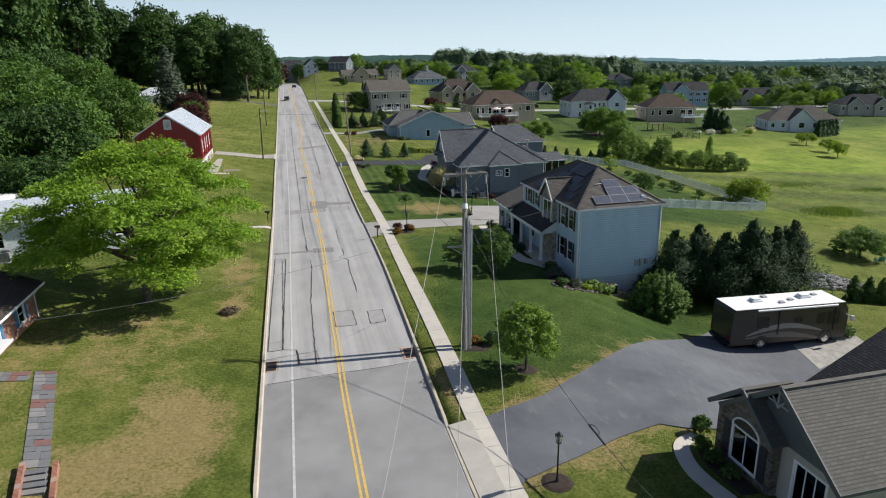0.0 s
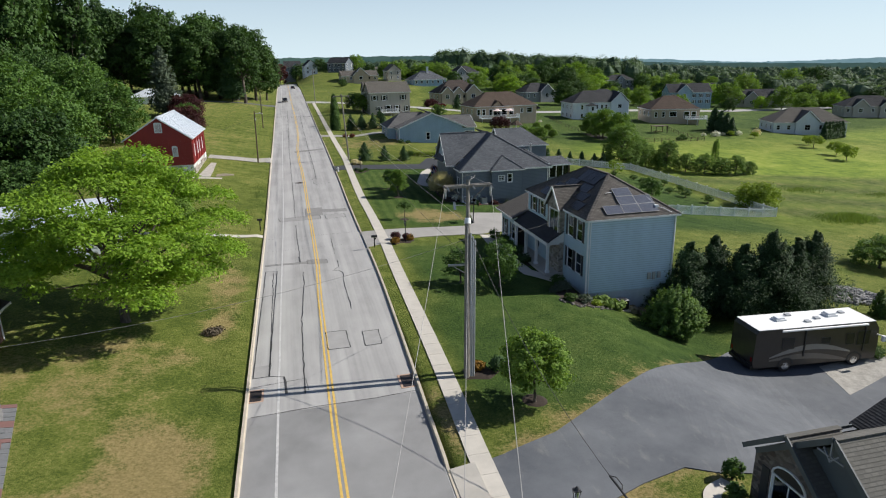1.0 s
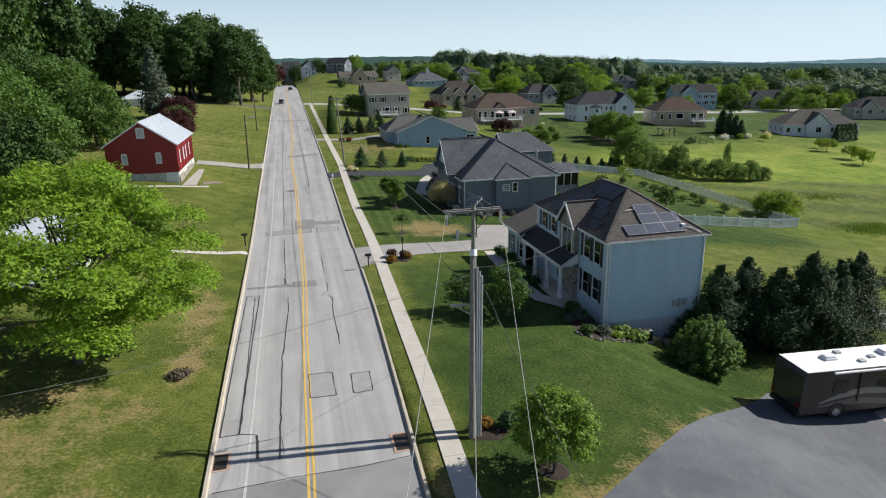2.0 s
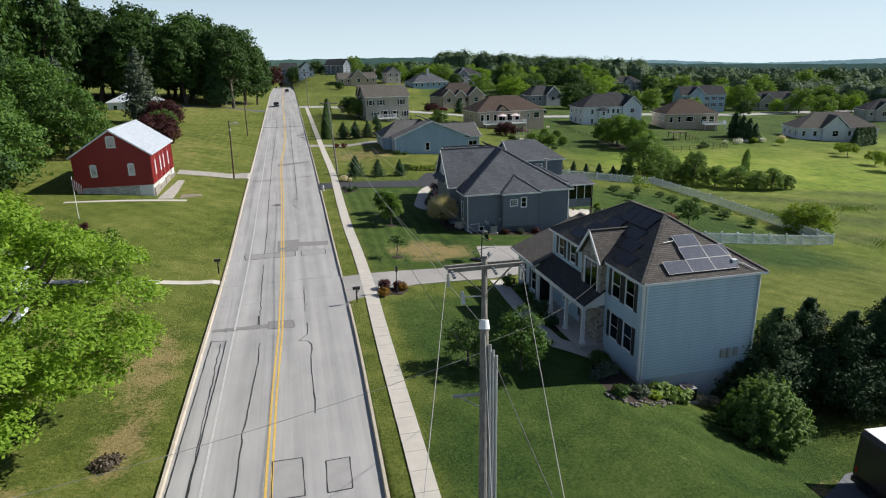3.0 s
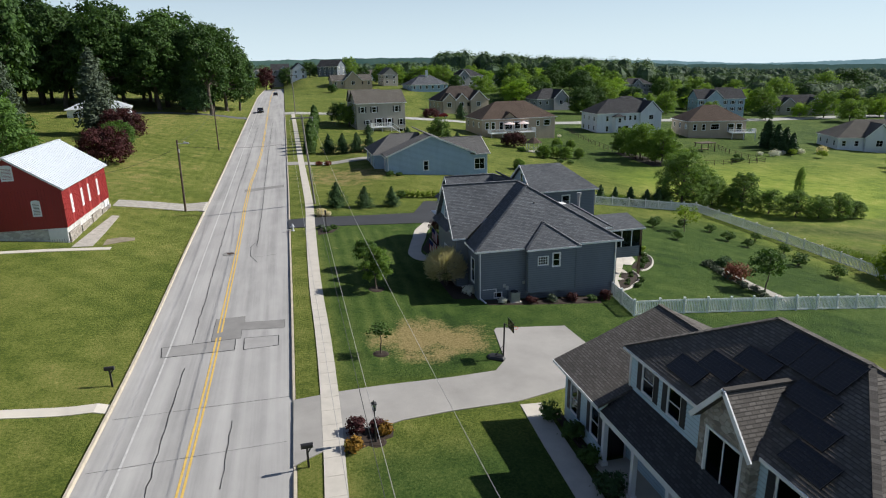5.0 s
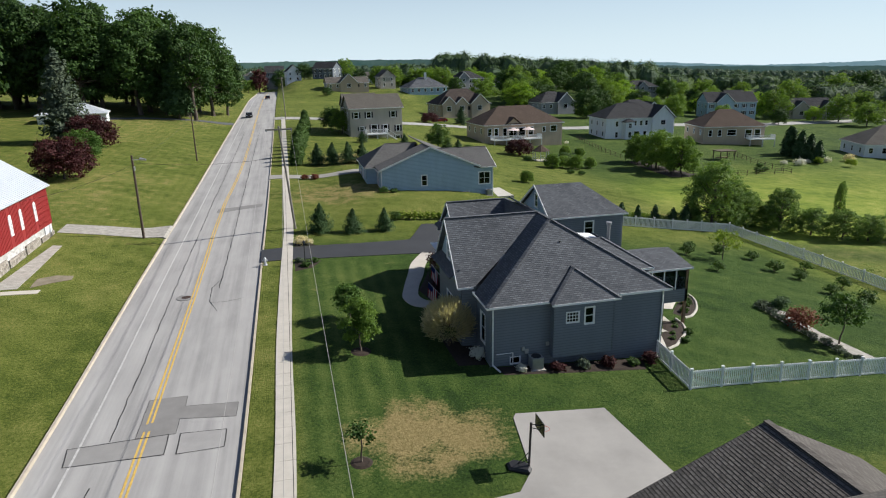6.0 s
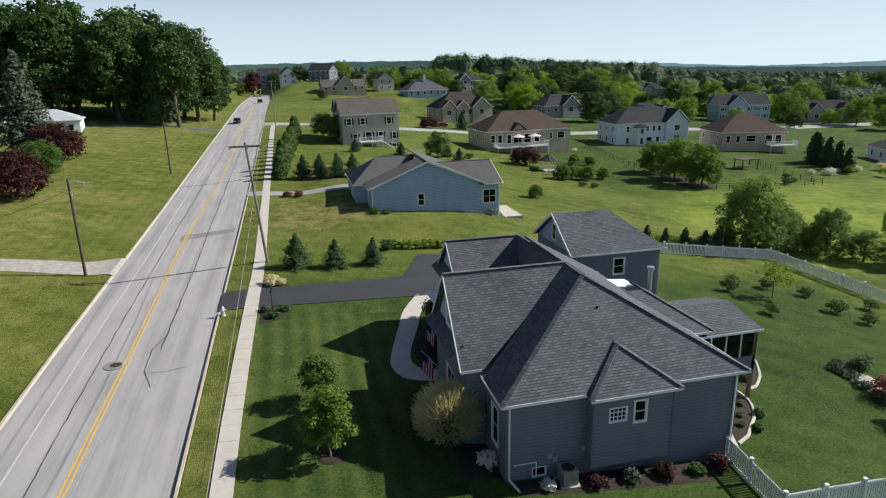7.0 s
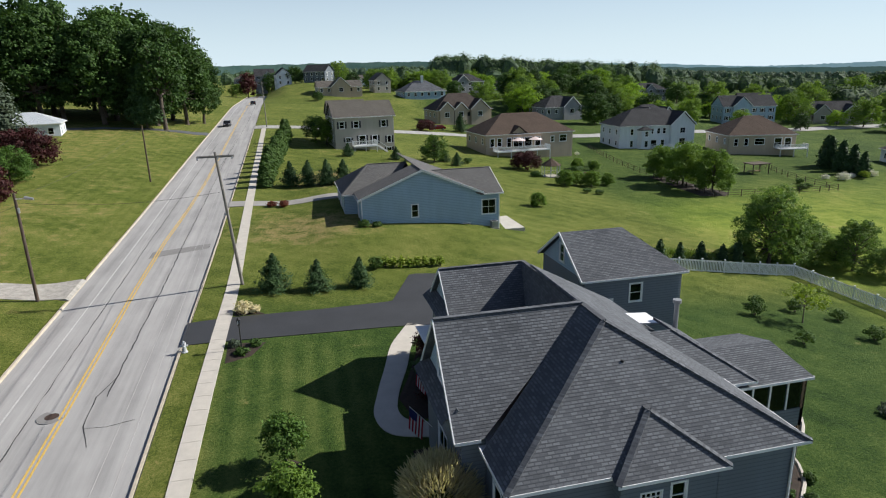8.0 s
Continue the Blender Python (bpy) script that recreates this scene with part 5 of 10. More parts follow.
    part("porch_screen", Mesh().box(38.44, 38.46, 89.4, 94.5, 0.95, 2.65), M_GLASS, h)
    # pent roofs under the west gables, white roof light behind
    for x, ya, yb, z in ((19.45, 87.5, 92.9, 4.35), (22.0, 97.2, 102.8, 4.3)):
        m = Mesh()
        slope(m, [(x - 0.75, yb, z), (x - 0.75, ya, z), (x, ya, z + 0.55), (x, yb, z + 0.55)], thick=0.08)
        part("pent_roof", m, M_SHINGLE, h, "narrow shingled pent roof under the gable")
    part("roof_light", Mesh().beam((30.6, 95.6, 4.3), (33.4, 95.6, 4.05), 1.6, 0.1), M_VINYL, h, "white flat canopy behind the ridge")
    return h


house_b()


def garage_b():
    h = thing("garage", 36.8, 107, -1.2, "detached slate grey two-storey garage with a blue-grey gable", "garage")
    x0, x1, y0, y1, F, E = 32.9, 40.6, 103.4, 110.6, -2.6, 3.85
    m = Mesh()
    holes = [(1.2, 2.2, 0.2, 2.2), (3.6, 4.5, 1.9, 3.2)]
    wall(m, (x0, y0), (x1, y0), F, E, holes)
    wall(m, (x1, y0), (x1, y1), F, E)
    wall(m, (x1, y1), (x0, y1), F, E)
    wall(m, (x0, y1), (x0, y0), F, E)
    part("wall", m, M_SIDE_B, h)
    m = Mesh()
    gable(m, [(x0, y1, E), (x0, y0, E), (x0, 107, 6.3)], 0.19)
    part("gable", m, M_SIDE_C, h, "blue-grey shingled gable end")
    part("inner_wall", Mesh().box(x0 + 0.4, x1 - 0.4, y0 + 0.4, y1 - 0.4, F, E - 0.1), M_ROOM_SHADE, h)
    window(h, (x0, y0), (x1, y0), holes[0], bars=(3, 4), name="door")
    window(h, (x0, y0), (x1, y0), holes[1], bars=(1, 2))
    window(h, (x0 - 0.06, y1), (x0 - 0.06, y0), (3.2, 3.9, 4.2, 5.5), bars=(1, 2))
    m = Mesh()
    a, b = (x0 - 0.35, 107, 6.45), (37.6, 107, 6.45)
    slope(m, [(x0 - 0.35, y0 - 0.35, E), (x1 + 0.35, y0 - 0.35, E), b, a])
    slope(m, [(x1 + 0.35, y1 + 0.35, E), (x0 - 0.35, y1 + 0.35, E), a, b])
    slope(m, [(x1 + 0.35, y0 - 0.35, E), (x1 + 0.35, y1 + 0.35, E), b])
    pieces("roof_slope", m, M_SHINGLE, h)
    m = Mesh()
    gutters(m, E, ((x0 - 0.35, y0 - 0.35), (x1 + 0.35, y0 - 0.35)), ((x1 + 0.35, y0 - 0.35), (x1 + 0.35, y1 + 0.35)))
    for s in (y0 - 0.35, y1 + 0.35):
        m.beam((x0 - 0.38, s, E - 0.05), (x0 - 0.38, 107, 6.4), 0.06, 0.2)
    part("gutter", m, M_TRIM, h)


garage_b()


# ---- blue house ----
def house_c():
    h = thing("house", 29, 142, 0.5, "blue siding single-storey house with a wide gable and grey roof", "house")
    m = Mesh()
    Y, XA = 134.9, 28.1
    F, E = 0.1, 4.2
    holes = [(5.75, 6.5, 1.85, 3.3), (14.2, 15.85, 1.6, 3.3), (11.9, 12.7, -0.35, 0.6)]
    wall(m, (21.1, Y), (37.4, Y), F - 1.0, E, holes)
    gable(m, [(21.1, Y, E), (35.1, Y, E), (XA, Y, 7.1)])
    wall(m, (37.4, Y), (37.4, 147), F - 1, E)
    gable(m, [(37.4, Y, E), (37.4, 145.0, E), (37.4, 139.9, 6.15)])
    wall(m, (37.4, 147), (19.6, 149), F, E)
    wall(m, (21.1, 139.5), (21.1, Y), F, E, [(1.2, 2.1, 1.7, 3.3)])
    wall(m, (19.6, 139.5), (21.1, 139.5), F, E)
    wall(m, (19.6, 149), (19.6, 139.5), F, E, [(1.5, 3.9, 1.9, 3.6), (5.6, 6.6, 1.6, 3.5)])
    part("wall", m, M_SIDE_C, h)
    for hole, bars in zip(holes, ((1, 2), (2, 2), (1, 1))):
        window(h, (21.1, Y), (37.4, Y), hole, bars=bars)
    window(h, (21.1, 139.5), (21.1, Y), (1.2, 2.1, 1.7, 3.3), bars=(1, 2))
    for hole in ((1.5, 3.9, 1.9, 3.6), (5.6, 6.6, 1.6, 3.5)):
        window(h, (19.6, 149), (19.6, 139.5), hole, bars=(2, 2))
    part("foundation", Mesh().box(21.15, 37.35, Y + 0.3, 146.8, -2.4, -0.8), M_SIDE_GREY, h, "grey exposed foundation wall")
    m = Mesh()
    a, b = (XA, Y - 0.4, 7.3), (XA, 150.4, 7.3)
    slope(m, [(20.75, 139.6, 4.3), (20.75, Y - 0.4, 4.3), a, (XA, 139.6, 7.3)])
    slope(m, [(35.4, Y - 0.4, 4.3), (35.4, 150.4, 4.3), b, a])
    slope(m, [(35.0, Y - 0.42, 4.1), (37.8, Y - 0.42, 4.1), (37.8, 139.9, 6.35), (28.6, 139.9, 6.35)])
    slope(m, [(37.8, 147.4, 4.1), (30.0, 147.4, 4.1), (28.6, 139.9, 6.35), (37.8, 139.9, 6.35)])
    slope(m, [(19.3, 149.6, 4.1), (19.3, 139.1, 4.1), (23.2, 144.3, 6.9)])
    slope(m, [(19.3, 139.1, 4.1), (25.0, 139.1, 4.1), (XA, 144.3, 6.9), (23.2, 144.3, 6.9)])
    slope(m, [(30.0, 149.6, 4.1), (19.3, 149.6, 4.1), (23.2, 144.3, 6.9), (XA, 144.3, 6.9)])
    pieces("roof_slope", m, M_SHINGLE_GREY, h, "taupe grey shingles")
    m = Mesh()
    ridge_cap(m, (a, b), ((28.6, 139.9, 6.35), (37.8, 139.9, 6.35)), ((23.2, 144.3, 6.9), (XA, 144.3, 6.9)), ((19.3, 139.1, 4.1), (23.2, 144.3, 6.9)))
    pieces("ridge_cap", m, M_SHINGLE_GREY, h)
    for p, q in (((20.7, Y - 0.42, 4.22), (XA, Y - 0.42, 7.25)), ((XA, Y - 0.42, 7.25), (35.4, Y - 0.42, 4.22)), ((37.82, Y - 0.42, 4.0), (37.82, 139.9, 6.27)), ((37.82, 139.9, 6.27), (37.82, 147.4, 4.0))):
        part("bargeboard", Mesh().beam(p, q, 0.06, 0.22), M_TRIM, h, "white bargeboard")
    m = Mesh()
    gutters(m, 4.1, ((35.4, Y - 0.44), (37.8, Y - 0.44)), ((20.72, Y - 0.4), (20.72, 139.6)), ((19.3, 139.1), (19.3, 149.6)), ((19.3, 139.1), (20.7, 139.1)))
    pieces("gutter", m, M_TRIM, h)
    for x in (21.12, 37.38):
        part("corner_board", Mesh().box(x - 0.06, x + 0.06, Y - 0.06, Y + 0.06, F - 1, E), M_TRIM, h)
    part("inner_wall", Mesh().box(21.5, 37.0, Y + 0.4, 146.5, F - 1, 4.0), M_ROOM_SHADE, h)
    part("ceiling_board", Mesh().box(21.3, 37.2, Y + 0.2, 146.5, 4.1, 4.14), M_TRIM, h)
    part("patio", Mesh().box(37.5, 40.5, Y - 0.5, 141, -2.6, -0.35), M_CONCRETE, h, "pale concrete patio slab")


house_c()


# ---- red barn ----
def barn():
    h = thing("barn", -20, 111, 2.0, "red board barn on a stone base with pale metal roof", "barn")
    x0, x1, y0, y1, F, E, R = -24.4, -15.35, 103.9, 119.3, 3.4, 7.3, 10.45
    xm = -19.65
    m = Mesh()
    def board(p, q, z0, z1, holes=()):
        wall(m, p, q, z0, z1, holes, step=10.0, lift=0.0)
        p, q = Vector((*p, 0)), Vector((*q, 0))
        d = (q - p).normalized()
        n = d.cross(Vector((0, 0, 1)))
        k = int((q - p).length / 0.28)
        for i in range(k + 1):
            u = i * 0.28
            if any(a - 0.02 < u < b + 0.02 for a, b, *_ in holes):
                continue
            part("batten", Mesh().beam((*(p + d * u + n * 0.012).xy, z0), (*(p + d * u + n * 0.012).xy, z1), 0.05, 0.03, up=n), M_BARN, h)
    gw = [(2.0, 2.62, 4.75, 6.05), (6.35, 6.97, 4.75, 6.05)]
    sw = [(2.2, 2.65, 4.5, 6.1), (5.6, 6.05, 4.5, 6.1), (8.0, 8.45, 4.5, 6.1), (11.4, 11.85, 4.5, 6.1)]
    board((x0, y0), (x1, y0), F, E, gw)
    board((x1, y0), (x1, y1), F, E, sw)
    board((x1, y1), (x0, y1), F, E)
    board((x0, y1), (x0, y0), F, E)
    for y, pts in ((y0, ((x0, y0, E), (x1, y0, E), (xm, y0, R - 0.1))), (y1, ((x1, y1, E), (x0, y1, E), (xm, y1, R - 0.1)))):
        m.face(pts)
    part("wall", m, M_BARN, h, "dark red vertical boards")
    for hole in gw:
        part("louvre", louvre((x0, y0), (x1, y0), hole), M_TRIM, h, "white louvred barn window")
    for hole in sw:
        part("louvre", louvre((x1, y0), (x1, y1), hole), M_TRIM, h, "white louvred barn window")
    part("louvre", louvre((x0, y0 - 0.03), (x1, y0 - 0.03), (4.3, 5.2, 8.3, 9.5)), M_TRIM, h, "white louvred barn window")
    m = Mesh()
    o = 0.35
    for pts in (((x1 + o, y0 - o, E - 0.1), (x1 + o, y1 + o, E - 0.1), (xm, y1 + o, R), (xm, y0 - o, R)), ((x0 - o, y1 + o, E - 0.1), (x0 - o, y0 - o, E - 0.1), (xm, y0 - o, R), (xm, y1 + o, R))):
        slope(m, pts, step=9.0, lift=0.0, thick=0.08)
        a, b = Vector(pts[0]), Vector(pts[3])
        d = Vector(pts[1]) - a
        k = int(d.length / 0.5)
        for i in range(k + 1):
            w = d * (i / k)
            part("roof_rib", Mesh().beam(a + w + Vector((0, 0, 0.02)), b + w + Vector((0, 0, 0.02)), 0.03, 0.04), M_METAL_ROOF, h)
    part("ridge_cap", Mesh().beam((xm, y0 - o, R + 0.03), (xm, y1 + o, R + 0.03), 0.3, 0.06), M_METAL_ROOF, h)
    pieces("roof_slope", m, M_METAL_ROOF, h, "pale ribbed metal roofing")
    m = Mesh()
    for s in (x0 - o, x1 + o):
        part("bargeboard", Mesh().beam((s, y0 - o - 0.02, E - 0.15), (xm, y0 - o - 0.02, R - 0.05), 0.05, 0.18), M_TRIM, h)
    part("stone_base", Mesh().box(x0 + 0.05, x1 - 0.05, y0 + 0.08, y1 - 0.05, 0.8, F), M_BARN_STONE, h, "whitewashed rubble stone base")
    part("door", Mesh().box(x1 - 1.75, x1 - 0.1, y0 + 0.0, y0 + 0.1, 1.2, 3.38), M_TRIM, h, "white boarded barn door")
    for i in range(7):
        part("bar", Mesh().box(x1 - 1.6 + 0.22 * i, x1 - 1.55 + 0.22 * i, y0 - 0.06, y0 - 0.02, 1.4, 2.3), M_STEEL, h)
    for i in range(4):
        part("sill_wall", Mesh().box(x1 - 0.03, x1 + 0.1, y0 + 3.9 * i + 0.1, y0 + 3.9 * i + 3.6, 1.0, 2.9 - 0.25 * (i % 2)), M_STONE, h, "grey stone lower wall")
    part("door", Mesh().box(x1 - 0.02, x1 + 0.06, 117.0, 118.8, 2.0, 3.4), M_TRIM, h, "white barn door")


def louvre(p, q, hole):
    m = Mesh()
    p, q = Vector((*p, 0)), Vector((*q, 0))
    d = (q - p).normalized()
    n = d.cross(Vector((0, 0, 1)))
    mm = Matrix((d, -n, Vector((0, 0, 1)))).transposed().to_4x4()
    mm.translation = p
    a, b, lo, hi = hole
    for c in ((a - 0.08, a + 0.03, lo - 0.08, hi + 0.08), (b - 0.03, b + 0.08, lo - 0.08, hi + 0.08), (a, b, hi - 0.03, hi + 0.08), (a, b, lo - 0.08, lo + 0.03)):
        m.box(c[0], c[1], -0.05, 0.03, c[2], c[3], mm)
    k = max(3, int((hi - lo) / 0.13))
    for i in range(k):
        z = lo + (hi - lo) * (i + 0.15) / k
        m.box(a, b, -0.02, 0.05, z, z + 0.09, mm)
    for i in range(6):
        w0, w1 = math.pi * i / 6, math.pi * (i + 1) / 6
        c, r = (a + b) / 2, (b - a) / 2 + 0.08
        m.face([mm @ Vector((c, -0.05, hi + 0.06)), mm @ Vector((c + r * math.cos(w0), -0.05, hi + 0.06 + 0.16 * math.sin(w0))), mm @ Vector((c + r * math.cos(w1), -0.05, hi + 0.06 + 0.16 * math.sin(w1)))])
    return m


barn()


# ---- houses further off ----
def far_house(x, y, turn, w, d, floors, wall_mat, roof_mat, label, kind="hip", base=None, gables=(), deck=False, garage=0, extra=2.0, pitch=0.62, front=None, shutters=True, deck_at=None, stair=False):
    """A house with its front to its own -y side; w along x, d along y. gables: (centre, width) of front gables."""
    z = base if base is not None else ground_z(x, y)
    h = thing("house", x, y, z, label, "house", turn=turn)
    E = (2.8 if y < 300 else 2.4) * floors + 0.4
    F = -extra
    rows = []
    for k in range(floors):
        n = max(3, int(w / 3.0))
        for i in range(n):
            u = w * (i + 0.5) / n
            rows.append((u - 0.5, u + 0.5, 2.8 * k * E / (2.8 * floors + 0.4) + 0.95, 2.8 * k * E / (2.8 * floors + 0.4) + 2.3))
    rows = front or rows
    side = []
    for k in range(floors):
        for i in range(max(2, int(d / 4))):
            u = d * (i + 0.5) / max(2, int(d / 4))
            side.append((u - 0.45, u + 0.45, 2.8 * k * E / (2.8 * floors + 0.4) + 0.95, 2.8 * k * E / (2.8 * floors + 0.4) + 2.25))
    m = Mesh()
    c = [(-w / 2, -d / 2), (w / 2, -d / 2), (w / 2, d / 2), (-w / 2, d / 2)]
    walls = list(zip(c, c[1:] + c[:1], (rows, side, [] if front else rows, side)))
    for p, q, holes in walls:
        wall(m, p, q, F, E, holes, step=0.25, lift=0.02)
    o = 0.4
    r = Mesh()
    top = E + (d / 2 + o) * pitch
    if kind == "hip":
        hip_roof(r, -w / 2 - o, w / 2 + o, -d / 2 - o, d / 2 + o, E, top, "x", (1, 1))
    else:
        hip_roof(r, -w / 2 - o, w / 2 + o, -d / 2 - o, d / 2 + o, E, top, "x", (0, 0))
        gable(m, [(w / 2, -d / 2, E), (w / 2, d / 2, E), (w / 2, 0, top - 0.25)], 0.25, 0.02)
        gable(m, [(-w / 2, d / 2, E), (-w / 2, -d / 2, E), (-w / 2, 0, top - 0.25)], 0.25, 0.02)
    t = Mesh()
    for gx, gw in gables:
        gt = E + (gw / 2 + o) * 0.95
        y0 = -d / 2 - 0.9
        back = min(0.0, -d / 2 + (gt - E) / pitch)
        slope(r, [(gx - gw / 2 - o, back, E), (gx - gw / 2 - o, y0 - o, E), (gx, y0 - o, gt), (gx, back, gt)])
        slope(r, [(gx + gw / 2 + o, y0 - o, E), (gx + gw / 2 + o, back, E), (gx, back, gt), (gx, y0 - o, gt)])
        wall(m, (gx - gw / 2, y0), (gx + gw / 2, y0), F, E, [(gw / 2 - 0.8, gw / 2 + 0.8, 0.9, 2.5)] + ([(gw / 2 - 0.7, gw / 2 + 0.7, 3.9, 5.2)] if floors > 1 else []), step=0.25, lift=0.02)
        wall(m, (gx - gw / 2, -d / 2), (gx - gw / 2, y0), F, E, step=0.25, lift=0.02)
        wall(m, (gx + gw / 2, y0), (gx + gw / 2, -d / 2), F, E, step=0.25, lift=0.02)
        gable(m, [(gx - gw / 2, y0, E), (gx + gw / 2, y0, E), (gx, y0, gt - 0.35)], 0.25, 0.02)
        for s in (-1, 1):
            t.mark()
            t.beam((gx + s * (gw / 2 + o), y0 - o - 0.03, E - 0.05), (gx, y0 - o - 0.03, gt - 0.05), 0.06, 0.24)
        window(h, (gx - gw / 2, y0), (gx + gw / 2, y0), (gw / 2 - 0.8, gw / 2 + 0.8, 0.9, 2.5), bars=(2, 2), put=local)
        if floors > 1:
            window(h, (gx - gw / 2, y0), (gx + gw / 2, y0), (gw / 2 - 0.7, gw / 2 + 0.7, 3.9, 5.2), bars=(2, 2), put=local)
    for s in (-1, 1):
        t.mark()
        t.beam((-w / 2 - o, s * (d / 2 + o), E - 0.08), (w / 2 + o, s * (d / 2 + o), E - 0.08), 0.1, 0.16)
        if kind == "hip":
            t.mark()
            t.beam((s * (w / 2 + o), -d / 2 - o, E - 0.08), (s * (w / 2 + o), d / 2 + o, E - 0.08), 0.1, 0.16)
    local("wall", m, wall_mat, h)
    pieces("roof_slope", r, roof_mat, h, put=local)
    pieces("eave_board", t, M_TRIM, h, put=local)
    hidden = [(gx - gw / 2 - 0.3, gx + gw / 2 + 0.3) for gx, gw in gables]
    for p, q, holes in walls:
        for hole in holes:
            if p == c[0] and any(a < hole[0] - w / 2 < b or a < hole[1] - w / 2 < b for a, b in hidden):
                continue
            window(h, p, q, hole, bars=(1, 2), trim=0.12, put=local, shutter=0.38 if shutters and floors > 1 and p == c[0] else 0.0)
    # added dark box in place of unlit rooms
    local("inner_wall", Mesh().box(-w / 2 + 0.4, w / 2 - 0.4, -d / 2 + 0.4, d / 2 - 0.4, F, E - 0.1), M_ROOM_SHADE, h)
    local("ceiling_board", Mesh().box(-w / 2 - o + 0.05, w / 2 + o - 0.05, -d / 2 - o + 0.05, d / 2 + o - 0.05, E - 0.06, E - 0.02), M_TRIM, h)
    if deck:
        x0, x1, z0, out = deck_at or (-w * 0.25, w * 0.25, 0.15, 3.2)
        yf, yb = -d / 2 - out, -d / 2 - 0.06
        local("deck", Mesh().box(x0, x1, yf, yb, z0, z0 + 0.2), M_TRIM, h, "white raised deck")
        n = max(2, round((x1 - x0) / 3.2))
        for i in range(n + 1):
            u = x0 + 0.1 + (x1 - x0 - 0.2) * i / n
            local("deck_post", Mesh().box(u - 0.08, u + 0.08, yf + 0.05, yf + 0.21, F - 1.0, z0), M_TRIM, h)
        rails = [((x0, yf + 0.05), (x1, yf + 0.05)), ((x0 + 0.05, yb), (x0 + 0.05, yf + 0.1)), ((x1 - 0.05, yf + 0.1), (x1 - 0.05, yb))]
        for (ax, ay), (bx, by) in rails:
            L = math.hypot(bx - ax, by - ay)
            k = int(L / 0.2)
            mm = Matrix.Rotation(math.atan2(by - ay, bx - ax), 4, "Z")
            mm.translation = (ax, ay, z0 + 0.2)
            xs = sorted({v for i in range(k + 1) for v in (L * i / k * 0.98, L * i / k * 0.98 + 0.05)})
            m = Mesh().lattice(xs, (0.06, 0.12, 0.95, 1.05), lambda i, j: j != 1 or i % 2 == 0, -0.03, 0.03, mm)
            local("railing", m, M_TRIM, h, "white deck railing")
        if stair:
            m = Mesh()
            for i in range(9):
                m.box(x1 + 0.28 * i, x1 + 0.28 * i + 0.3, yf, yf + 1.1, z0 + 0.1 - 0.19 * i, z0 + 0.16 - 0.19 * i)
            m.beam((x1, yf, z0 + 0.1), (x1 + 2.6, yf, z0 - 1.65), 0.06, 0.26)
            local("stair", m, M_TRIM, h, "white deck stair")
            local("stair_rail", Mesh().beam((x1, yf, z0 + 1.2), (x1 + 2.6, yf, z0 - 0.55), 0.07, 0.1), M_TRIM, h)
    return h


D_h = far_house(29.3, 204.0, 5, 12.6, 9.0, 2, M_SIDE_TAN, M_SHINGLE_TAN, "two-storey tan siding house with dark shutters and white deck", "gable", base=2.9, extra=4.0, deck=True, pitch=0.62, deck_at=(-2.9, 2.0, 0.0, 2.6), stair=True,
                front=[(1.0, 2.0, 3.75, 5.1), (4.0, 5.0, 3.75, 5.1), (9.9, 10.9, 3.75, 5.1), (2.2, 3.2, 0.9, 1.75), (5.0, 6.4, 0.25, 2.1), (7.9, 8.9, 0.3, 2.0), (11.1, 11.9, 0.4, 1.8), (10.9, 11.9, -2.2, -0.6)])
m = Mesh()
hip_roof(m, -6.4, 2.2, 2.2, 9.2, 6.2, 9.1, "x", (0, 0))
pieces("roof_slope", m, M_SHINGLE_TAN, D_h, put=local)
m = Mesh()
for p, q in (((-6.1, 4.5), (-6.1, 9.0)), ((-6.1, 9.0), (1.9, 9.0)), ((1.9, 9.0), (1.9, 4.5))):
    wall(m, q, p, -2.0, 6.1, step=0.25)
gable(m, [(-6.1, 9.0, 6.0), (-6.1, 2.4, 6.0), (-6.1, 5.7, 8.9)], 0.25)
local("rear_wall", m, M_SIDE_TAN, D_h)
G_h = far_house(68, 210, 4, 22, 13, 1, M_SIDE_BUFF, M_SHINGLE_BROWN, "buff single-storey house with brown hip roof and raised deck", "hip", base=0.2, extra=4.0, deck=True, deck_at=(-9.4, 3.8, -0.55, 3.0),
                front=[(1.0, 2.0, 0.5, 2.3), (2.8, 3.8, 0.5, 2.3), (5.2, 6.2, 0.2, 2.3), (6.8, 9.0, 0.0, 2.3), (9.6, 11.4, 0.0, 2.3), (12.2, 13.6, 0.2, 2.3), (16.3, 17.1, 0.9, 2.2), (18.6, 20.4, 0.9, 2.4)])
m = Mesh()
slope(m, [(-5.2, -4.0, 3.3), (-5.2, -7.1, 3.3), (-3.0, -7.1, 5.0), (-3.0, -3.0, 5.0)])
slope(m, [(-0.8, -7.1, 3.3), (-0.8, -4.0, 3.3), (-3.0, -3.0, 5.0), (-3.0, -7.1, 5.0)])
pieces("roof_slope", m, M_SHINGLE_BROWN, G_h, put=local)
m = Mesh()
gable(m, [(-5.0, -6.6, 3.1), (-1.0, -6.6, 3.1), (-3.0, -6.6, 4.8)], 0.25)
local("dormer_gable", m, M_SIDE_BUFF, G_h, "pale pinkish dormer gable")
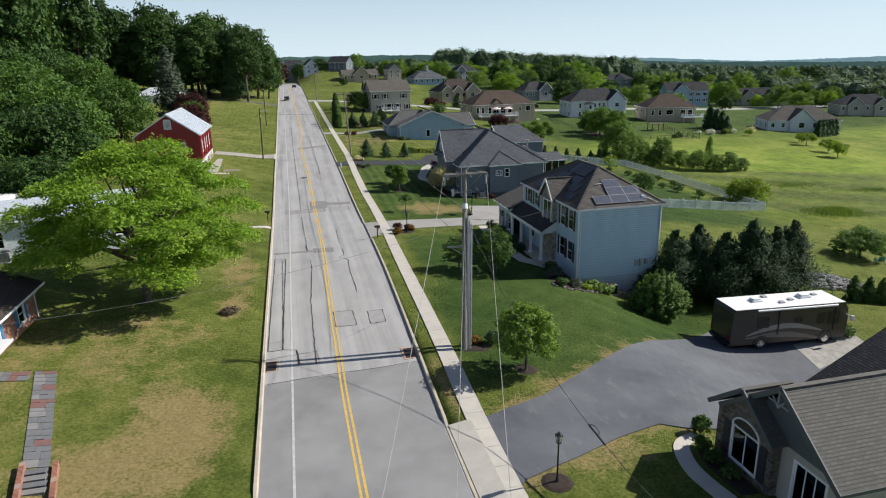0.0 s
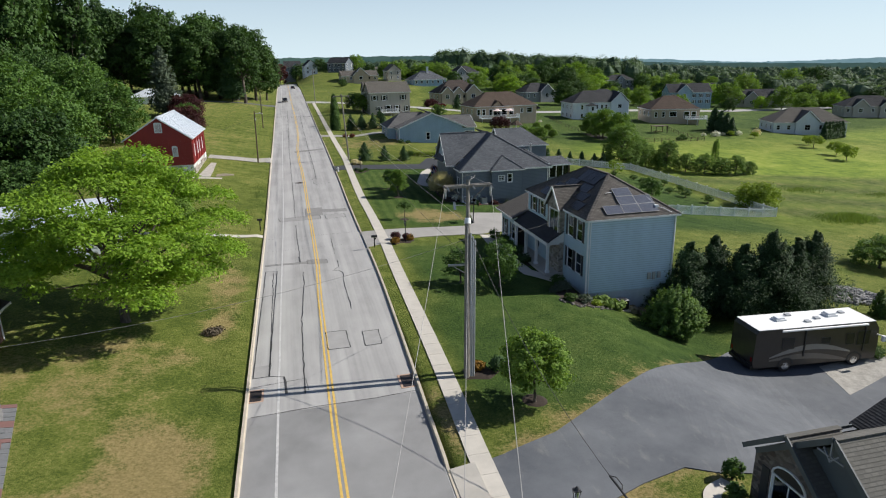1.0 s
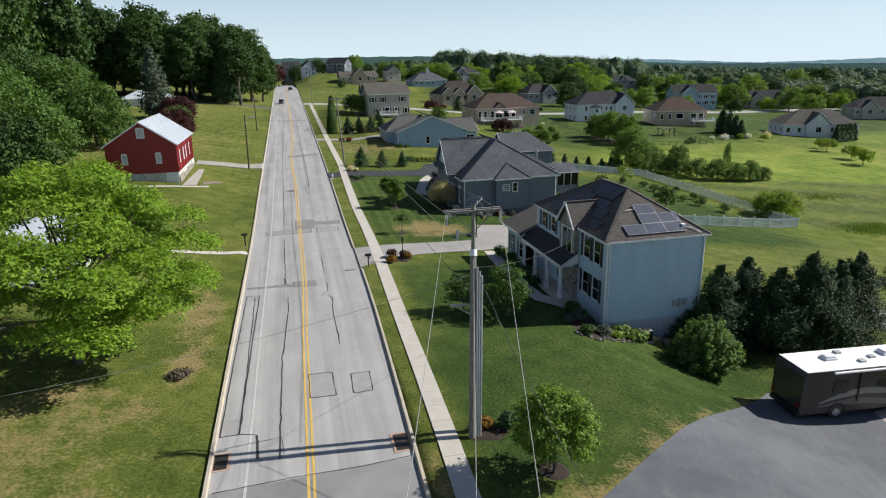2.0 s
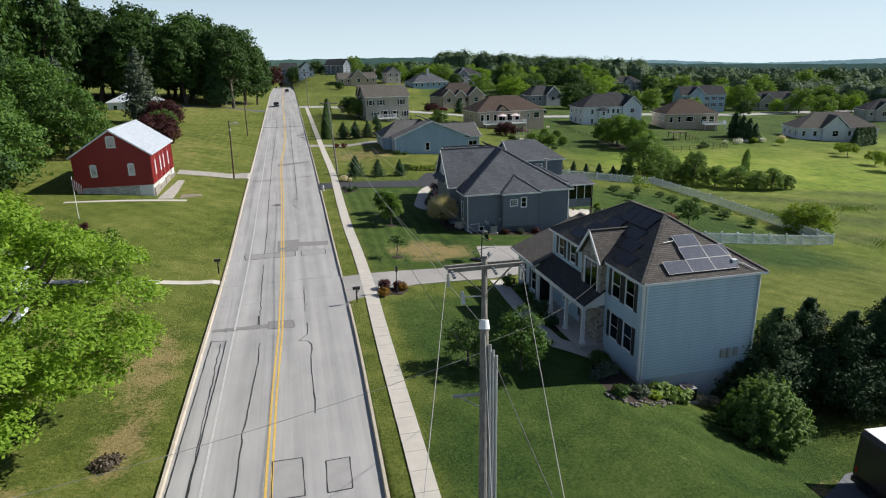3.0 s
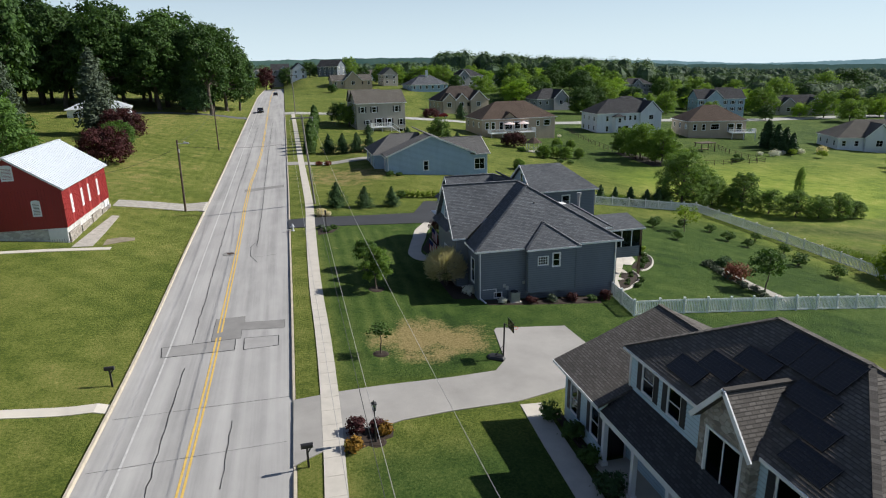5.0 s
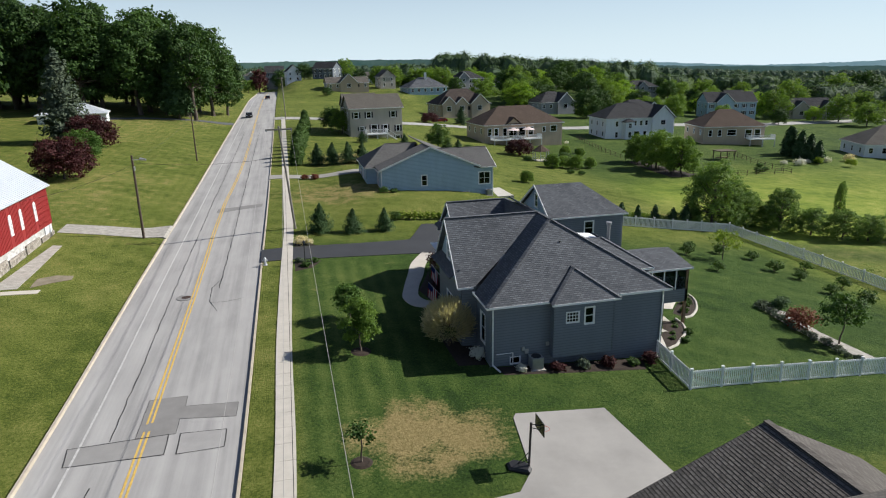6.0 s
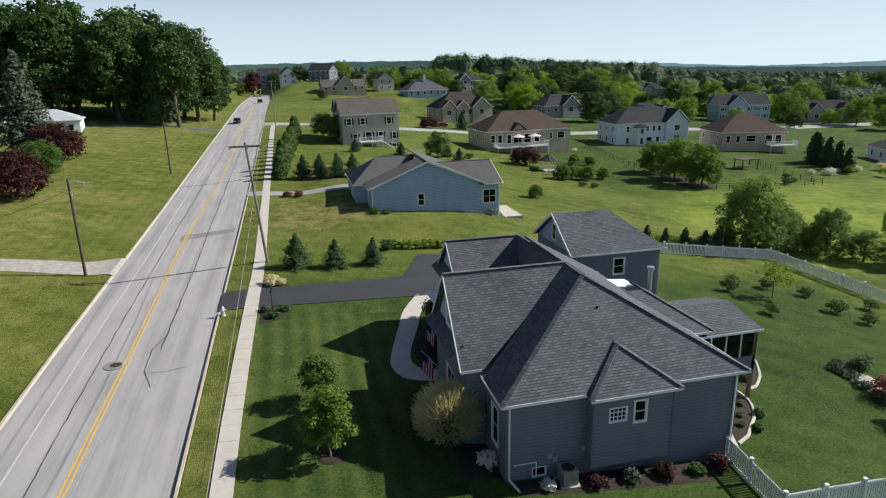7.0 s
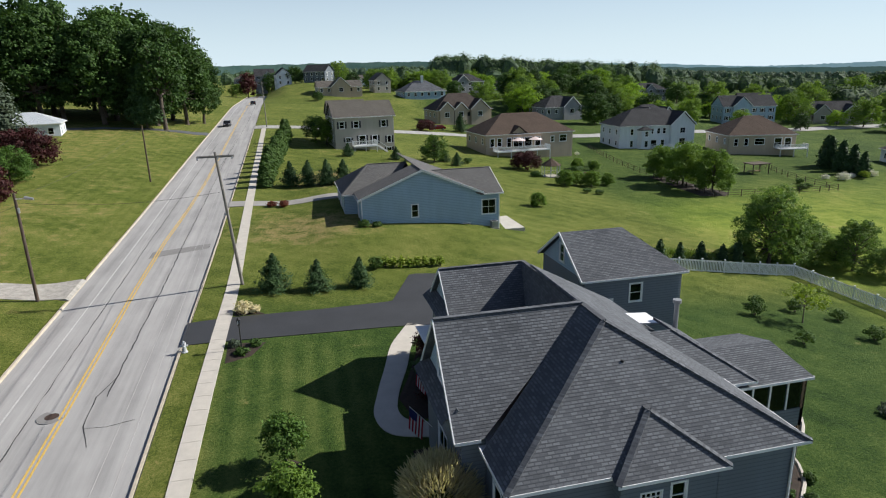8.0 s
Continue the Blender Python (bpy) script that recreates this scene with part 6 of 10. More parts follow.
W_h = far_house(108, 219, -4, 21, 12, 2, M_SIDE_WHITE, M_SHINGLE_DARK, "white two-storey house with a charcoal hip roof", "hip", base=-3.2, extra=3, gables=((6.6, 6.4),), shutters=False,
                front=[(3.0, 3.8, 0.6, 2.2), (3.0, 3.8, 3.7, 5.2), (8.6, 9.4, 3.8, 5.2), (10.4, 11.2, 3.8, 5.2), (12.0, 12.8, 3.8, 5.2), (8.4, 10.4, 0.2, 2.2), (11.6, 12.6, 0.4, 2.2), (20.0, 20.6, 3.8, 5.2)], deck=True, deck_at=(-1.6, 3.2, -0.1, 2.2))
m = Mesh()
wall(m, (-5.0, -7.4), (-2.4, -7.4), -3.0, 5.0, [(0.85, 1.75, 0.6, 2.2), (0.85, 1.75, 3.3, 4.6)], step=0.25)
wall(m, (-5.6, -6.0), (-5.0, -7.4), -3.0, 5.0, step=0.25)
wall(m, (-2.4, -7.4), (-1.8, -6.0), -3.0, 5.0, step=0.25)
local("bay", m, M_SIDE_WHITE, W_h, "white bay tower")
for hole in ((0.85, 1.75, 0.6, 2.2), (0.85, 1.75, 3.3, 4.6)):
    window(W_h, (-5.0, -7.4), (-2.4, -7.4), hole, bars=(1, 2), put=local)
m = Mesh()
slope(m, [(-5.2, -7.6, 5.0), (-2.2, -7.6, 5.0), (-3.7, -6.1, 5.9)])
slope(m, [(-5.9, -6.0, 5.0), (-5.2, -7.6, 5.0), (-3.7, -6.1, 5.9)])
slope(m, [(-2.2, -7.6, 5.0), (-1.5, -6.0, 5.0), (-3.7, -6.1, 5.9)])
pieces("roof_slope", m, M_SHINGLE_DARK, W_h, put=local)
far_house(130, 206, -12, 17, 13, 1, M_SIDE_BUFF, M_SHINGLE_BROWN, "tan single-storey house with a brown hip roof", "hip", base=-2.6, extra=3.5, deck=True, deck_at=(3.4, 10.4, -0.3, 2.6),
          front=[(1.4, 2.3, 0.6, 2.3), (4.0, 4.9, 0.6, 2.3), (6.6, 9.0, 0.8, 2.3), (11.6, 13.4, 0.1, 2.3), (14.2, 15.8, 0.1, 2.3)])
far_house(163, 180, -22, 22, 13, 1, M_SIDE_WHITE, M_SHINGLE_TAN, "white house with a taupe roof and walk-out basement", "hip", base=-6.2, extra=3.5, gables=((-1, 7),))
far_house(72, 281, 6, 20, 13, 1, M_SIDE_BUFF, M_SHINGLE_RED, "brown-roofed house with stone gables", "hip", gables=((-6.5, 5), (-1.5, 4.5), (5.5, 6.5)), base=1.5, extra=4, pitch=0.75)
far_house(114, 293, 8, 16, 12, 1, M_SIDE_GREY, M_SHINGLE_DARK, "grey house with steep dark gables", "hip", gables=((3, 7),), base=0.2, extra=4)
far_house(242, 334, -20, 26, 14, 1, M_SIDE_GREY, M_SHINGLE_DARK, "long grey house with dark roof", "gable", gables=((-7, 7),), base=-4, extra=4)
far_house(232, 284, -20, 28, 14, 1, M_SIDE_TAN, M_SHINGLE_DARK, "grey stone-fronted house with dark gables", "hip", gables=((-6, 7), (5, 7)), base=-6, extra=4)
far_house(244, 232, -25, 22, 13, 1, M_SIDE_TAN, M_SHINGLE_DARK, "tan house with a dark hip roof", "hip", gables=((-5, 6), (5, 5)), base=-7.0, extra=4)
far_house(4.6, 433, 0, 10, 9, 2, M_SIDE_GREY, M_SHINGLE_DARK, "tall slate-blue house at the end of the road", "gable", base=far_z(4.6, 433), extra=4, gables=((2, 4),), pitch=0.75)
far_house(14.2, 402, 96, 10, 7.5, 2, M_SIDE_WHITE, M_SHINGLE_DARK, "white two-storey house at the end of the road", "gable", base=far_z(14.2, 402), extra=3, pitch=0.85)
# slate siding here carries the shadow that lies on the house's side
far_house(31.8, 395, -35, 12, 9, 2, M_SIDE_B, M_SHINGLE_DARK, "dark two-storey house with a white gable", "gable", base=far_z(31.8, 395), extra=3, pitch=0.7)
far_house(37.3, 352, 3, 19, 12, 1, M_SIDE_BUFF, M_SHINGLE_TAN, "low ranch house with a cream front gable", "gable", base=far_z(37.3, 352) + 0.4, extra=2.5, gables=((0.3, 8),), pitch=0.42)
far_house(56.9, 360, 98, 9, 7.5, 2, M_SIDE_TAN, M_SHINGLE_TAN, "cream gabled barn-like outbuilding", "gable", base=far_z(56.9, 360), extra=3, pitch=0.8)
M_h = far_house(71, 338, 8, 18, 13, 1, M_SIDE_C, M_SHINGLE, "blue-grey house with a broad grey hip roof", "hip", base=far_z(72, 338), extra=4)
part("chimney", Mesh().box(71.2, 72.2, 336.5, 337.5, 9, far_z(72, 338) + 9.2), M_TRIM, M_h, "white chimney")
far_house(100.7, 372, 10, 15, 11, 2, M_SIDE_GREY, M_SHINGLE_DARK, "grey two-storey house among trees", "hip", base=far_z(100.7, 372), extra=4, gables=((-4, 6),))
far_house(190, 284, -15, 20, 12, 2, M_SIDE_C, M_SHINGLE_DARK, "slate-blue two-storey house with white gable windows", "gable", base=-4.5, extra=4, gables=((-3, 7),))
far_house(128, 252, 0, 14, 10, 1, M_SIDE_TAN, M_SHINGLE_DARK, "house with brick gables behind the white one", "hip", base=-1.0, extra=4, gables=((-3, 5), (4, 5)))
for x, y, w in ((-12, 560, 14), (-2, 600, 16), (44, 430, 13), (60, 480, 15), (85, 490, 15), (140, 420, 18), (205, 380, 18), (170, 450, 20), (260, 400, 18), (300, 330, 22), (330, 380, 22)):
    far_house(x, y, x * 3 % 40 - 20, w, 10, 1 + (int(x) % 2), M_SIDE_WHITE if int(w) % 2 else M_SIDE_GREY, M_SHINGLE_DARK if int(x) % 3 else M_SHINGLE_TAN, "distant house among trees beyond the street", "gable" if int(w) % 2 else "hip", base=far_z(x, y) + 0.5, extra=4, gables=((0, 5),))


M_BLUE = plain("blue_shutters", (0.05, 0.17, 0.33), 0.5)
M_GREEN = plain("green_paint", (0.02, 0.13, 0.08), 0.5)
M_RV = plain("taupe_coach_paint", (0.055, 0.046, 0.039), 0.25, vary=0.1)
M_CHROME = plain("polished_rim", (0.75, 0.76, 0.77), 0.22, metal=0.9, vary=0.05)
M_RV_ROOF = plain("white_rubber_roof", (0.78, 0.78, 0.76), 0.6, vary=0.06)
M_RV_STRIPE = plain("silver_stripe", (0.28, 0.26, 0.23), 0.3)
M_RV_PALE = plain("pale_stripe", (0.16, 0.14, 0.12), 0.3)
M_TAIL = plain("red_lens", (0.25, 0.01, 0.01), 0.2)


# ---- stone-fronted house by the drive ----
def house_e():
    h = thing("house", 20, 20, -0.5, "stone-fronted house with an olive-grey shingle roof and arched window", "house")
    X, F, E = 15.95, -2.6, 2.25
    m = Mesh()
    hole = (1.05, 2.6, 0.15, 1.75)
    wall(m, (X, 22.75), (X, 19.35), F, E, [hole], step=0.5, lift=0.0)
    wall(m, (X, 19.35), (16.5, 19.35), F, E, step=0.5, lift=0.0)
    wall(m, (30, 22.75), (X, 22.75), F, E, step=0.5, lift=0.0)
    gable(m, [(X, 22.75, E), (X, 19.35, E), (X, 21.05, 3.6)], step=0.5, lift=0.0)
    part("stone_front", m, M_STONE_DARK, h, "dark brown stone veneer gable")
    w = window(h, (X, 22.75), (X, 19.35), hole, bars=(2, 1), trim=0.07)
    arch = Mesh()
    for i in range(8):
        a0, a1 = math.pi * i / 8, math.pi * (i + 1) / 8
        c = 22.75 - 1.825
        arch.beam((X - 0.03, c + math.cos(a0) * 0.83, 1.8 + math.sin(a0) * 0.55), (X - 0.03, c + math.cos(a1) * 0.83, 1.8 + math.sin(a1) * 0.55), 0.07, 0.07)
    part("arch", arch, M_TRIM, w, "white arched window head")
    fan = Mesh()
    fan.face([(X - 0.02, 22.75 - 1.825 + math.cos(math.pi * i / 12) * 0.8, 1.84 + math.sin(math.pi * i / 12) * 0.5) for i in range(13)])
    part("fanlight", fan, M_BLACK, w)
    for u in (0.48, 2.74):
        part("shutter", Mesh().box(X - 0.05, X - 0.01, 22.75 - u - 0.38, 22.75 - u, 0.15, 1.8), M_SHUTTER, w, "dark shutter")
    # pale wall under the wide gable
    m = Mesh()
    holes = [(0.75, 2.25, -0.4, 1.85)]
    wall(m, (16.4, 19.35), (16.4, 16.5), F, E, holes, step=0.15)
    wall(m, (16.4, 16.5), (33.0, 16.5), F, E, [(2.2, 3.2, 0.0, 1.7), (5.0, 6.0, 0.0, 1.7)], step=0.15)
    wall(m, (33.0, 16.5), (33.0, 22.75), F, E, step=0.15)
    part("wall", m, M_SIDE_TAN, h)
    m = Mesh()
    gable(m, [(16.4, 22.2, E), (16.4, 16.5, E), (16.4, 19.3, 4.5)], step=0.2)
    part("gable", m, M_SIDE_DARK, h, "dark grey-green boarded gable")
    window(h, (16.4, 19.35), (16.4, 16.5), holes[0], bars=(3, 1), trim=0.1)
    for hole in ((2.2, 3.2, 0.0, 1.7), (5.0, 6.0, 0.0, 1.7)):
        window(h, (16.4, 16.5), (33.0, 16.5), hole, bars=(1, 2))
    # roofs
    m = Mesh()
    r0, r1 = (15.85, 19.3, 4.82), (30.0, 19.3, 4.82)
    slope(m, [(15.85, 16.05, 2.3), (33.4, 16.05, 2.3), r1, r0])
    slope(m, [(33.4, 22.6, 2.3), (15.85, 22.6, 2.3), r0, r1])
    slope(m, [(33.4, 16.05, 2.3), (33.4, 22.6, 2.3), r1])
    g0, g1 = (15.6, 21.05, 3.85), (18.0, 21.05, 3.85)
    slope(m, [(15.6, 19.05, 2.3), (17.6, 19.05, 2.3), g1, g0])
    slope(m, [(18.0, 23.05, 2.3), (15.6, 23.05, 2.3), g0, g1])
    pieces("roof_slope", m, M_SHINGLE_OLIVE, h, "olive-grey asphalt shingles")
    m = Mesh()
    slope(m, [(20.9, 23.2, 2.3), (20.9, 19.3, 2.3), (26.4, 19.3, 5.3), (26.4, 23.2, 5.3)])
    slope(m, [(32.0, 19.3, 2.3), (32.0, 23.2, 2.3), (26.4, 23.2, 5.3), (26.4, 19.3, 5.3)])
    pieces("rear_roof_slope", m, M_SHINGLE_DARK, h, "dark shingled rear roof")
    m = Mesh()
    gable(m, [(32.0, 23.0, 2.2), (20.9, 23.0, 2.2), (26.4, 23.0, 5.2)], step=0.2)
    m.box(21.2, 31.8, 22.8, 23.0, F, 2.25)
    part("rear_wall", m, M_SIDE_TAN, h)
    part("inner_wall", Mesh().box(16.8, 32.6, 16.9, 22.3, F, 2.1), M_ROOM_SHADE, h)
    m = Mesh()
    ridge_cap(m, (r0, r1), (g0, g1))
    pieces("ridge_cap", m, M_SHINGLE_OLIVE, h)
    m = Mesh()
    for a, b in (((15.58, 19.05), (21.05, 3.85)), ((15.58, 23.05), (21.05, 3.85))):
        m.mark()
        m.beam((15.57, a[1], 2.25), (15.57, b[0], b[1]), 0.06, 0.2)
    for y in (16.05, 22.6):
        m.mark()
        m.beam((15.82, y, 2.25), (15.82, 19.3, 4.78), 0.06, 0.22)
    gutters(m, 2.3, ((15.85, 16.05), (33.4, 16.05)), ((15.6, 23.05), (20.9, 23.05)))
    pieces("bargeboard", m, M_SIDE_DARK, h, "dark grey-green bargeboard")
    m = Mesh()
    m.beam((15.8, 19.3, 3.95), (15.8, 19.3, 4.7), 0.06)
    m.beam((15.8, 18.75, 4.15), (15.8, 19.85, 4.15), 0.06)
    for k in (-1, 1):
        m.beam((15.8, 19.3, 3.98), (15.8, 19.3 + 0.32 * k, 4.35), 0.05)
    part("gable_bracket", m, M_SIDE_GREY, h, "grey decorative gable bracket")


house_e()


# ---- white van behind the bungalow ----
def van(x, y, turn):
    v = thing("van", x, y, ground_z(x, y), "white delivery van parked behind the bungalow", "van", turn=turn)
    prof = [(-2.6, 0.4), (-2.65, 2.2), (-2.4, 2.45), (1.2, 2.45), (1.9, 1.5), (2.7, 1.25), (2.75, 0.4)]
    m = Mesh()
    for s in (-1, 1):
        pts = [(a, s * 0.95, h) for a, h in prof]
        m.face(pts if s > 0 else pts[::-1])
    for (a, h), (a2, h2) in zip(prof, prof[1:] + prof[:1]):
        m.face([(a, 0.95, h), (a, -0.95, h), (a2, -0.95, h2), (a2, 0.95, h2)])
    local("body", m, M_RV_ROOF, v)
    local("rear_window", Mesh().box(-2.69, -2.64, -0.6, 0.6, 1.4, 2.0), M_BLACK, v)
    for s in (-1, 1):
        local("side_window", Mesh().box(0.4, 1.2, s * 0.96 - 0.01, s * 0.96 + 0.01, 1.45, 2.05), M_BLACK, v)
        local("tail_light", Mesh().box(-2.7, -2.62, s * 0.8 - 0.07, s * 0.8 + 0.07, 0.9, 1.3), M_TAIL, v)
        for a in (-1.6, 1.7):
            t = local("tyre", Mesh().tube((a, s * 0.75, 0.36), (a, s * 0.97, 0.36), 0.36, n=16), M_RUBBER, v)
            local("rim", Mesh().tube((a, s * 0.96, 0.36), (a, s * 0.985, 0.36), 0.2, n=12), M_ALU, t)


van(-31.2, 73.5, 78)


# ---- brick bungalow and white house across the road ----
def brick_house():
    h = thing("house", -22, 40, 1.8, "red brick bungalow with blue shutters and a dark roof", "house")
    x0, x1, y0, y1, F, E = -30.0, -19.0, 33.5, 44.4, 0.8, 4.0
    m = Mesh()
    holes = [(8.2, 9.1, 2.3, 3.5), (4.6, 5.5, 2.3, 3.5)]
    wall(m, (x1, y0), (x1, y1), F, E, holes, step=5, lift=0.0)
    wall(m, (x1, y1), (x0, y1), F, E, step=5, lift=0.0)
    wall(m, (x0, y1), (x0, y0), F, E, step=5, lift=0.0)
    wall(m, (x0, y0), (x1, y0), F, E, step=5, lift=0.0)
    part("wall", m, M_BRICK, h, "red-brown brick wall")
    for hole in holes:
        window(h, (x1, y0), (x1, y1), hole, bars=(1, 2), shutter=0.35, shutter_mat=M_BLUE)
    m = Mesh()
    slope(m, [(x1 + 0.6, y0 - 0.5, E), (x1 + 0.6, y1 + 0.5, E), (-24.5, y1 + 0.5, 6.6), (-24.5, y0 - 0.5, 6.6)])
    slope(m, [(x0 - 0.5, y1 + 0.5, E), (x0 - 0.5, y0 - 0.5, E), (-24.5, y0 - 0.5, 6.6), (-24.5, y1 + 0.5, 6.6)])
    pieces("roof_slope", m, M_SHINGLE_RED, h, "dark brown shingles")
    m = Mesh()
    gutters(m, E, ((x1 + 0.6, y0 - 0.5), (x1 + 0.6, y1 + 0.5)))
    m.tube((x1 + 0.5, y1 + 0.2, E - 0.1), (x1 + 0.08, y1 - 0.05, E - 0.6), 0.045)
    m.tube((x1 + 0.08, y1 - 0.05, E - 0.6), (x1 + 0.08, y1 - 0.05, 1.8), 0.045)
    part("gutter", m, M_TRIM, h)
    part("porch_canopy", Mesh().box(x1, x1 + 1.2, 35.4, 37.7, 2.95, 3.08), M_TRIM, h, "flat white porch canopy")
    m = Mesh()
    m.face([(x1, y1, E), (x0, y1, E), (-24.5, y1, 6.5)])
    part("gable", m, M_BRICK, h)




def brick_material():
    n = Nodes("red_brick")
    c = n.coords()
    br = n.node("TexBrick")
    br.inputs["Scale"].default_value = 1.0
    br.inputs["Brick Width"].default_value, br.inputs["Row Height"].default_value = 0.215, 0.075
    br.inputs["Mortar Size"].default_value = 0.008
    br.inputs["Color1"].default_value, br.inputs["Color2"].default_value = (0.16, 0.055, 0.035, 1), (0.33, 0.14, 0.09, 1)
    br.inputs["Mortar"].default_value = (0.35, 0.31, 0.27, 1)
    n.link(n.coords("UV"), br.inputs["Vector"])
    n.bump(br.outputs["Fac"], -0.3, 0.01)
    return n.done(n.mix(0.35, br.outputs["Color"], n.ramp(n.noise(c, 3.0), ((0.3, (0.15, 0.05, 0.03)), (0.7, (0.4, 0.19, 0.12)))), "MIX"), 0.9)


M_BRICK = brick_material()
brick_house()
far_house(-24.6, 63.9, 14, 15.5, 8.0, 1, M_SIDE_WHITE, M_METAL_ROOF, "white siding bungalow behind the big tree", "gable", base=1.9, extra=1.5, pitch=0.26)
far_house(-39.5, 216, 10, 14, 9, 1, M_SIDE_WHITE, M_METAL_ROOF, "small white building with a pale roof by the woods", "hip", base=5.9, extra=1.5, pitch=0.45)

# slate path and steps by the bungalow
path = tagged(new("garden_path"), "uneven slate and brick stepping path on the lawn", "footpath", kind="structure")
rnd = random.Random(8)
M_SLATE = [plain("slate_grey", (0.135, 0.14, 0.145), 0.8, vary=0.2), plain("slate_red", (0.17, 0.09, 0.08), 0.8, vary=0.2), plain("slate_pale", (0.20, 0.195, 0.19), 0.8, vary=0.2)]
def flag(x0, x1, y0, y1, lean):
    k = lean * (y1 - y0)
    m = Mesh().prism([(x0 + k + 0.012, y0 + 0.012 - lean * 0.2), (x1 + k - 0.012, y0 + 0.012), (x1 - 0.012, y1 - 0.012), (x0 + 0.012, y1 - 0.012 - lean * 0.2)], lambda x, y: ground_z(x, y) - 0.05, lambda x, y: ground_z(x, y) + 0.04 + 0.01 * rnd.random())
    part("flagstone", m, M_SLATE[rnd.choices((0, 1, 2), (6, 3, 2))[0]], path)


y = 36.4
while y > 27.7:
    g = rnd.uniform(0.3, 0.6)
    r = -15.5 + 0.266 * (36.4 - y)
    c = r - 1.05 * rnd.uniform(0.3, 0.7)
    flag(r - 1.05, c, y - g, y, 0.266)
    flag(c, r, y - g, y, 0.266)
    y -= g
x = -16.6
while x > -18.8:
    g = rnd.uniform(0.35, 0.6)
    flag(x - g, x, 35.3, 35.9, 0.0)
    flag(x - g - 0.1, x - 0.1, 35.9, 36.4, 0.0)
    x -= g
steps = thing("garden_steps", -13.4, 26.6, ground_z(-13.4, 26.6), "pale stone garden steps between low brick walls", "steps")
for i in range(4):
    z = ground_z(-13.4, 27.0 - 0.42 * i) + 0.16 - 0.035 * i
    part("tread", Mesh().box(-14.05 + 0.11 * i, -13.05 + 0.11 * i, 26.75 - 0.42 * i, 27.1 - 0.42 * i, z - 0.3, z), M_SLATE[2 if i % 2 else 0], steps, "pale stone tread")
for dx in (-0.7, 0.55):
    part("side_wall", Mesh().beam((-13.4 + dx, 27.4, ground_z(-13.4 + dx, 27.4) + 0.1), (-12.85 + dx, 25.0, ground_z(-12.85 + dx, 25.0) + 0.05), 0.2, 0.4), M_BRICK, steps, "low brick side wall")
t_ = thing("garden_table", -18.1, 34.6, ground_z(-18.1, 34.6), "small green garden table beside the path", "table")
part("top", Mesh().box(-18.6, -17.6, 34.2, 35.0, ground_z(-18.1, 34.6) + 0.7, ground_z(-18.1, 34.6) + 0.75), M_GREEN, t_)
for x, y in ((-18.5, 34.3), (-17.7, 34.3), (-18.5, 34.9), (-17.7, 34.9)):
    part("leg", Mesh().box(x - 0.03, x + 0.03, y - 0.03, y + 0.03, ground_z(-18.1, 34.6) - 0.05, ground_z(-18.1, 34.6) + 0.7), M_GREEN, t_)


